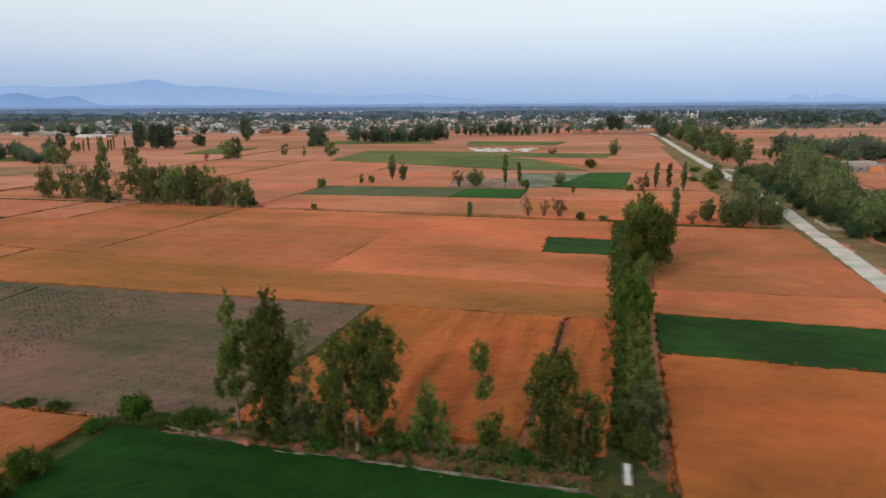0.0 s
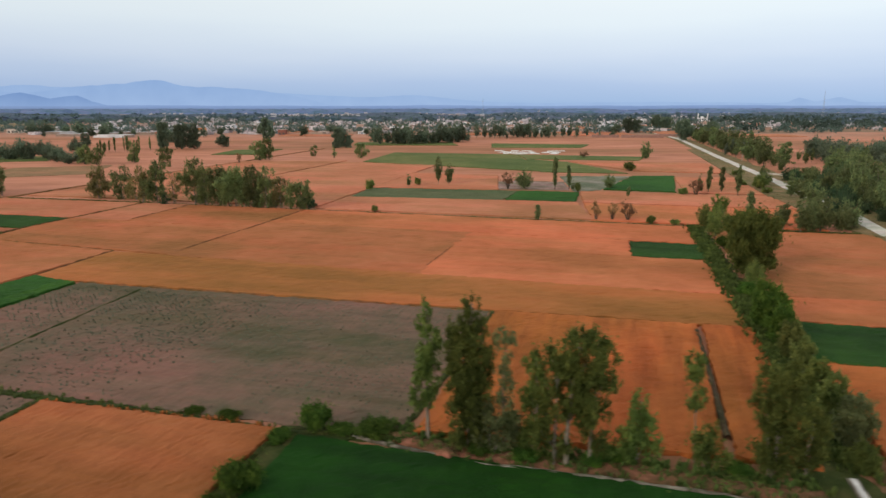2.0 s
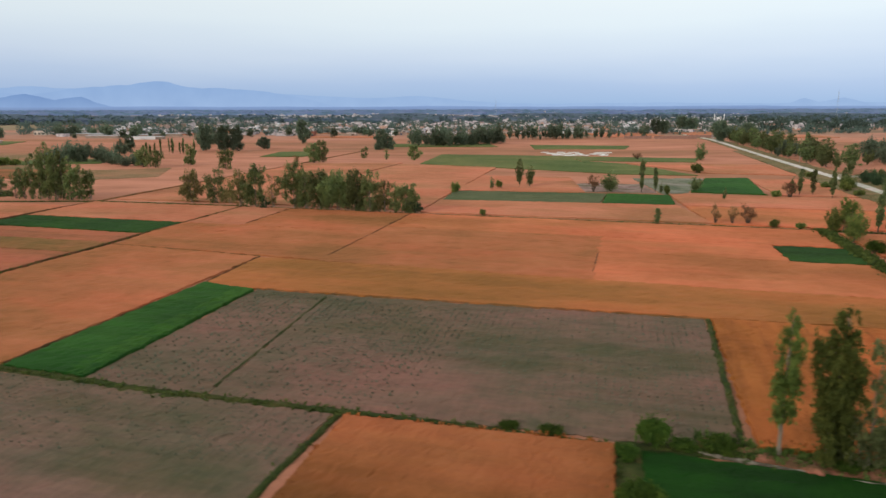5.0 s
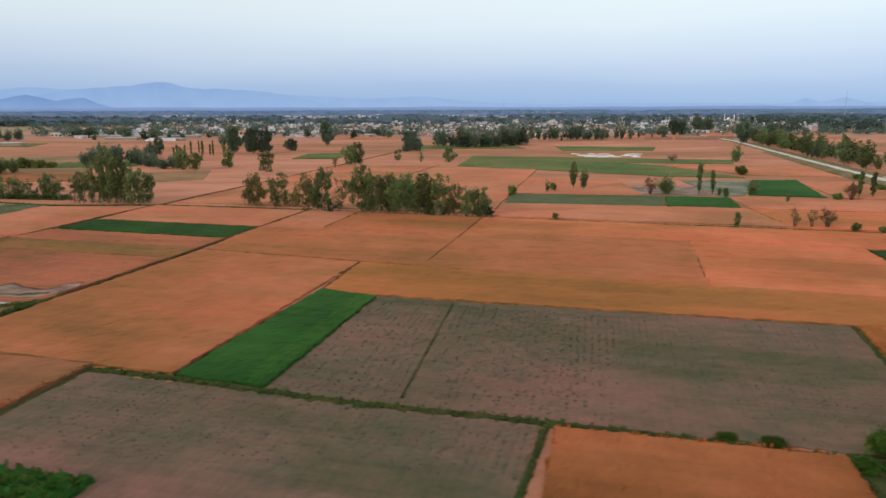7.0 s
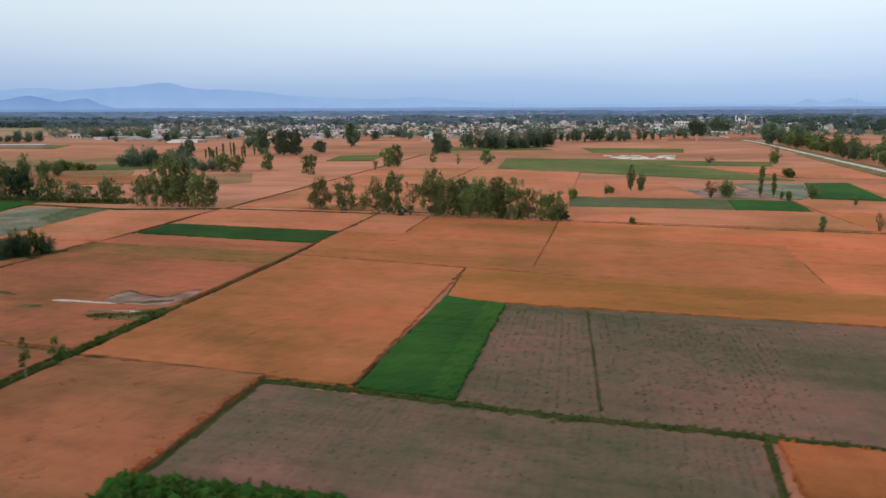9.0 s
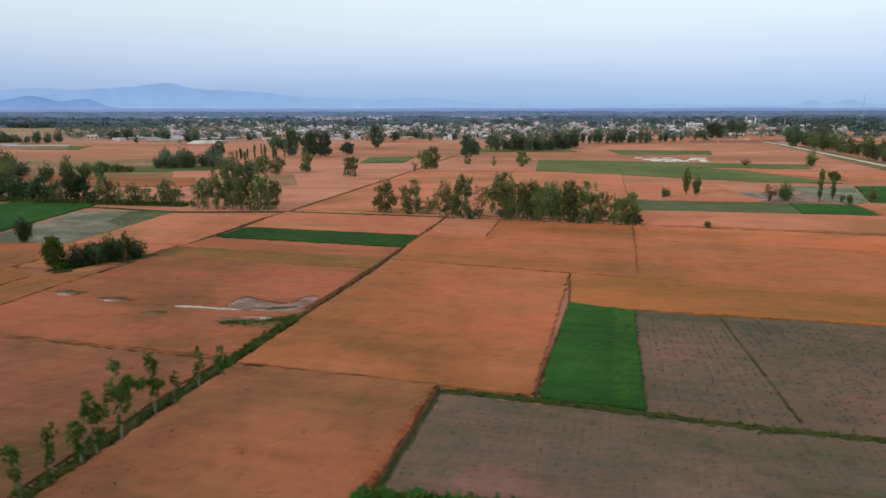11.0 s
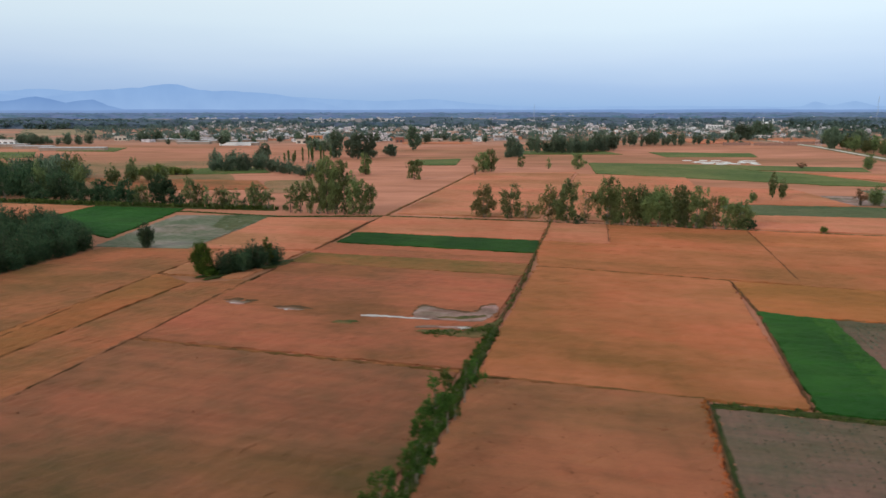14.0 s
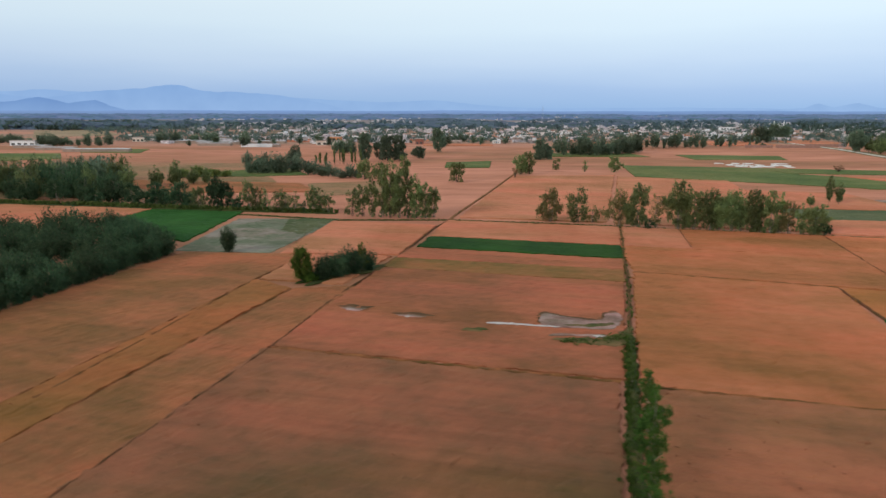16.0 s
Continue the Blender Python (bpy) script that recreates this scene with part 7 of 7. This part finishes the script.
def mast(name, label, x, y, h, foot, category):
    ob = tagged(new(name), label, category)
    ob.matrix_basis = pose(x, y, 0)
    top = foot * 0.18
    legs = [(sx, sy) for sx, sy in ((-1, -1), (1, -1), (1, 1), (-1, 1))]
    for sx, sy in legs:
        v, f = [], []
        tube(v, f, [(sx * foot / 2, sy * foot / 2, -0.2), (sx * top / 2, sy * top / 2, h)], (0.09, 0.06), 5)
        part_of(ob, "leg", mesh_from("leg", v, f, M_STEEL))
    v, f = [], []
    k = 12
    for i in range(k):
        for j in range(4):
            a, b = legs[j], legs[(j + 1) % 4]
            w0, w1 = (foot + (top - foot) * i / k) / 2, (foot + (top - foot) * (i + 1) / k) / 2
            tube(v, f, [(a[0] * w0, a[1] * w0, h * i / k), (b[0] * w1, b[1] * w1, h * (i + 1) / k)], (0.05, 0.05), 4)
    part_of(ob, "bracing", mesh_from("bracing", v, f, M_STEEL))
    v, f = [], []
    tube(v, f, [(0, 0, h - 0.5), (0, 0, h + 4)], (0.09, 0.05), 5)
    part_of(ob, "antenna", mesh_from("antenna", v, f, M_STEEL))
    return ob


mast("radio_mast", "tall lattice radio mast above the woods", 870, 1568, 64, 4.0, "mast")
mast("radio_mast", "tall lattice radio mast behind the village", 80, 1640, 46, 4, "mast")

# low parapet of a culvert beside the road
par = tagged(new("culvert_parapet"), "low plastered culvert parapet beside a gravel road", "parapet")
par.matrix_basis = pose(93.8, 159.8, 0, 0, 0, -15)
bm = bmesh.new()
box(bm, -0.2, -6, -0.1, 0.2, 6, 0.75)
part("wall", bm, M_CONCRETE, par)
bm = bmesh.new()
box(bm, 0.2, -6, -0.1, 3.4, -5.6, 0.9)
part("end_wall", bm, M_MUDWALL, par)
# footbridge over the ditch beside the road
bridge = tagged(new("footbridge"), "plain concrete slab footbridge beside a gravel road", "bridge")
bridge.matrix_basis = pose(129.5, 294.5, 0, 0, 0, -50)
bm = bmesh.new()
box(bm, -4.2, -0.9, 0.3, 4.2, 0.9, 0.48)
part("slab", bm, M_CONCRETE, bridge)
for s_ in (-1, 1):
    bm = bmesh.new()
    box(bm, -4.2, s_ * 0.9 - 0.1, -0.1, 4.2, s_ * 0.9 + 0.1, 0.75)
    part("parapet", bm, M_CONCRETE, bridge)


# one pole of the power line beside the road
pole = tagged(new("utility_pole"), "plain grey concrete utility pole with a crossarm", "pole")
pole.matrix_basis = pose(149.6, 372, 0)
v, f = [], []
tube(v, f, [(0, 0, -0.3), (0, 0, 3.5), (0, 0, 7.2)], (0.17, 0.14, 0.11), 8)
part_of(pole, "shaft", mesh_from("shaft", v, f, M_CONCRETE, True))
bm = bmesh.new()
box(bm, -0.8, -0.06, 6.6, 0.8, 0.06, 6.75)
arm = part("crossarm", bm, M_STEEL, pole)
for sx in (-0.7, 0.0, 0.7):
    bm = bmesh.new()
    bmesh.ops.create_cone(bm, cap_ends=True, segments=8, radius1=0.07, radius2=0.04, depth=0.2, matrix=Matrix.Translation((sx, 0, 6.85)))
    part("insulator", bm, M_WHITEWASH, arm, "small white insulator")


# single large buildings that stand out of the village
def block(name, label, x, y, turn, w, d, h, bays, wall, category="building", shade=True):
    """A long plain building: walls, roof slab with an overhang, a row of dark bays along the front."""
    ob = tagged(new(name), label, category)
    ob.matrix_basis = pose(x, y, 0, 0, 0, turn)
    bm = bmesh.new()
    box(bm, -w / 2, -d / 2, -0.2, w / 2, d / 2, h)
    part("wall", bm, wall, ob)
    bm = bmesh.new()
    box(bm, -w / 2 - 0.5, -d / 2 - 0.7, h, w / 2 + 0.5, d / 2 + 0.5, h + 0.35)
    part("roof", bm, M_ROOF if shade else M_SHEET, ob)
    for i in range(bays):
        bx = -w / 2 + w * (i + 0.5) / bays
        for z in ((0.5,) if h < 6 else (0.5, h / 2 + 0.4)):
            bm = bmesh.new()
            box(bm, bx - w / bays * 0.28, -d / 2 - 0.06, z, bx + w / bays * 0.28, -d / 2 + 0.2, z + 2.1)
            part("opening", bm, M_DARK, ob)
    return ob


block("school", "long two-storey salmon-coloured building with rows of openings", 394, 906, -8, 30, 10, 8.0, 7, M_SALMON)
block("warehouse", "long white warehouse with a pale roof", 201, 895, -6, 21, 9, 4.6, 4, M_WHITEWASH, shade=False)
block("warehouse", "white two-storey building beside woods", 309, 1120, -8, 24, 12, 8.6, 5, M_WHITEWASH)
block("warehouse", "low white building west of the village", -585, 680, -6, 27, 9, 4.8, 4, M_WHITEWASH)
block("shop", "long low cream building beside wheat", -280, 696, -4, 30, 8, 4.4, 5, M_WALL_CREAM)
block("shop", "orange and white building behind a cream one", -279.6, 718, -6, 13, 8, 7.4, 3, M_ORANGE)
block("kiln_house", "small dark red brick building at the field edge", -189.8, 717, -6, 8, 7, 5.6, 2, M_BRICK)
block("farm_store", "pale tan building beside far trees", -510, 769, -4, 14, 8, 4.6, 3, M_WALL_CREAM)
for x, y, turn, w_ in ((141.0, 652.5, -3, 26), (176, 647.5, -5, 40), (216, 670, 2, 42), (-346, 655, -2, 30)):
    ob = tagged(new("boundary_wall"), "long low reddish brick wall at the village edge" if x > 0 else "long low whitewashed wall at the village edge", "wall")
    ob.matrix_basis = pose(x, y, 0, 0, 0, turn)
    bm = bmesh.new()
    box(bm, -w_ / 2, -0.2, -0.1, w_ / 2, 0.2, 2.7)
    part("wall", bm, M_BRICK_PALE if x > 0 else M_WHITEWASH, ob)
    for i in range(int(w_ / 5) + 1):
        bm = bmesh.new()
        box(bm, -w_ / 2 + 5 * i - 0.3, -0.32, -0.1, -w_ / 2 + 5 * i + 0.3, 0.32, 3.1)
        part("pier", bm, M_BRICK_PALE if x > 0 else M_WHITEWASH, ob)
mosque = block("mosque", "white mosque with two slender minarets", 487, 1306, -6, 15, 12, 7.0, 3, M_WHITEWASH, "mosque")
for s_ in (-1, 1):
    v, f = [], []
    tube(v, f, [(s_ * 9, -5, -0.2), (s_ * 9, -5, 12), (s_ * 9, -5, 12.6), (s_ * 9, -5, 15), (s_ * 9, -5, 17)], (1.0, 0.85, 1.25, 0.75, 0.05), 10)
    part_of(mosque, "minaret", mesh_from("minaret", v, f, M_WHITEWASH, True), "white plastered minaret")
bm = bmesh.new()
bmesh.ops.create_uvsphere(bm, u_segments=14, v_segments=8, radius=3.2, matrix=Matrix.Translation((0, 0, 7.4)))
part("dome", bm, M_WHITEWASH, mosque)
mast("power_pylon", "grey lattice power pylon beside the road", 203, 622, 22, 4.4, "pylon")
# wheat and bare plots between the houses
for i, (x, y, w_, d_) in enumerate(((-68, 860, 50, 150), (78, 1060, 70, 230), (250, 760, 60, 90), (-330, 800, 70, 60), (150, 730, 70, 90), (330, 1000, 90, 130), (-150, 700, 70, 40), (20, 770, 60, 120), (-210, 830, 60, 90), (170, 960, 80, 120), (300, 690, 90, 50))):
    wheat([(x - w_ / 2, y + d_ / 2), (x + w_ / 2, y + d_ / 2), (x + w_ / 2, y - d_ / 2), (x - w_ / 2, y - d_ / 2)], M_WHEAT_PINK, 8, "pinkish wheat plot between village houses", 0.6)
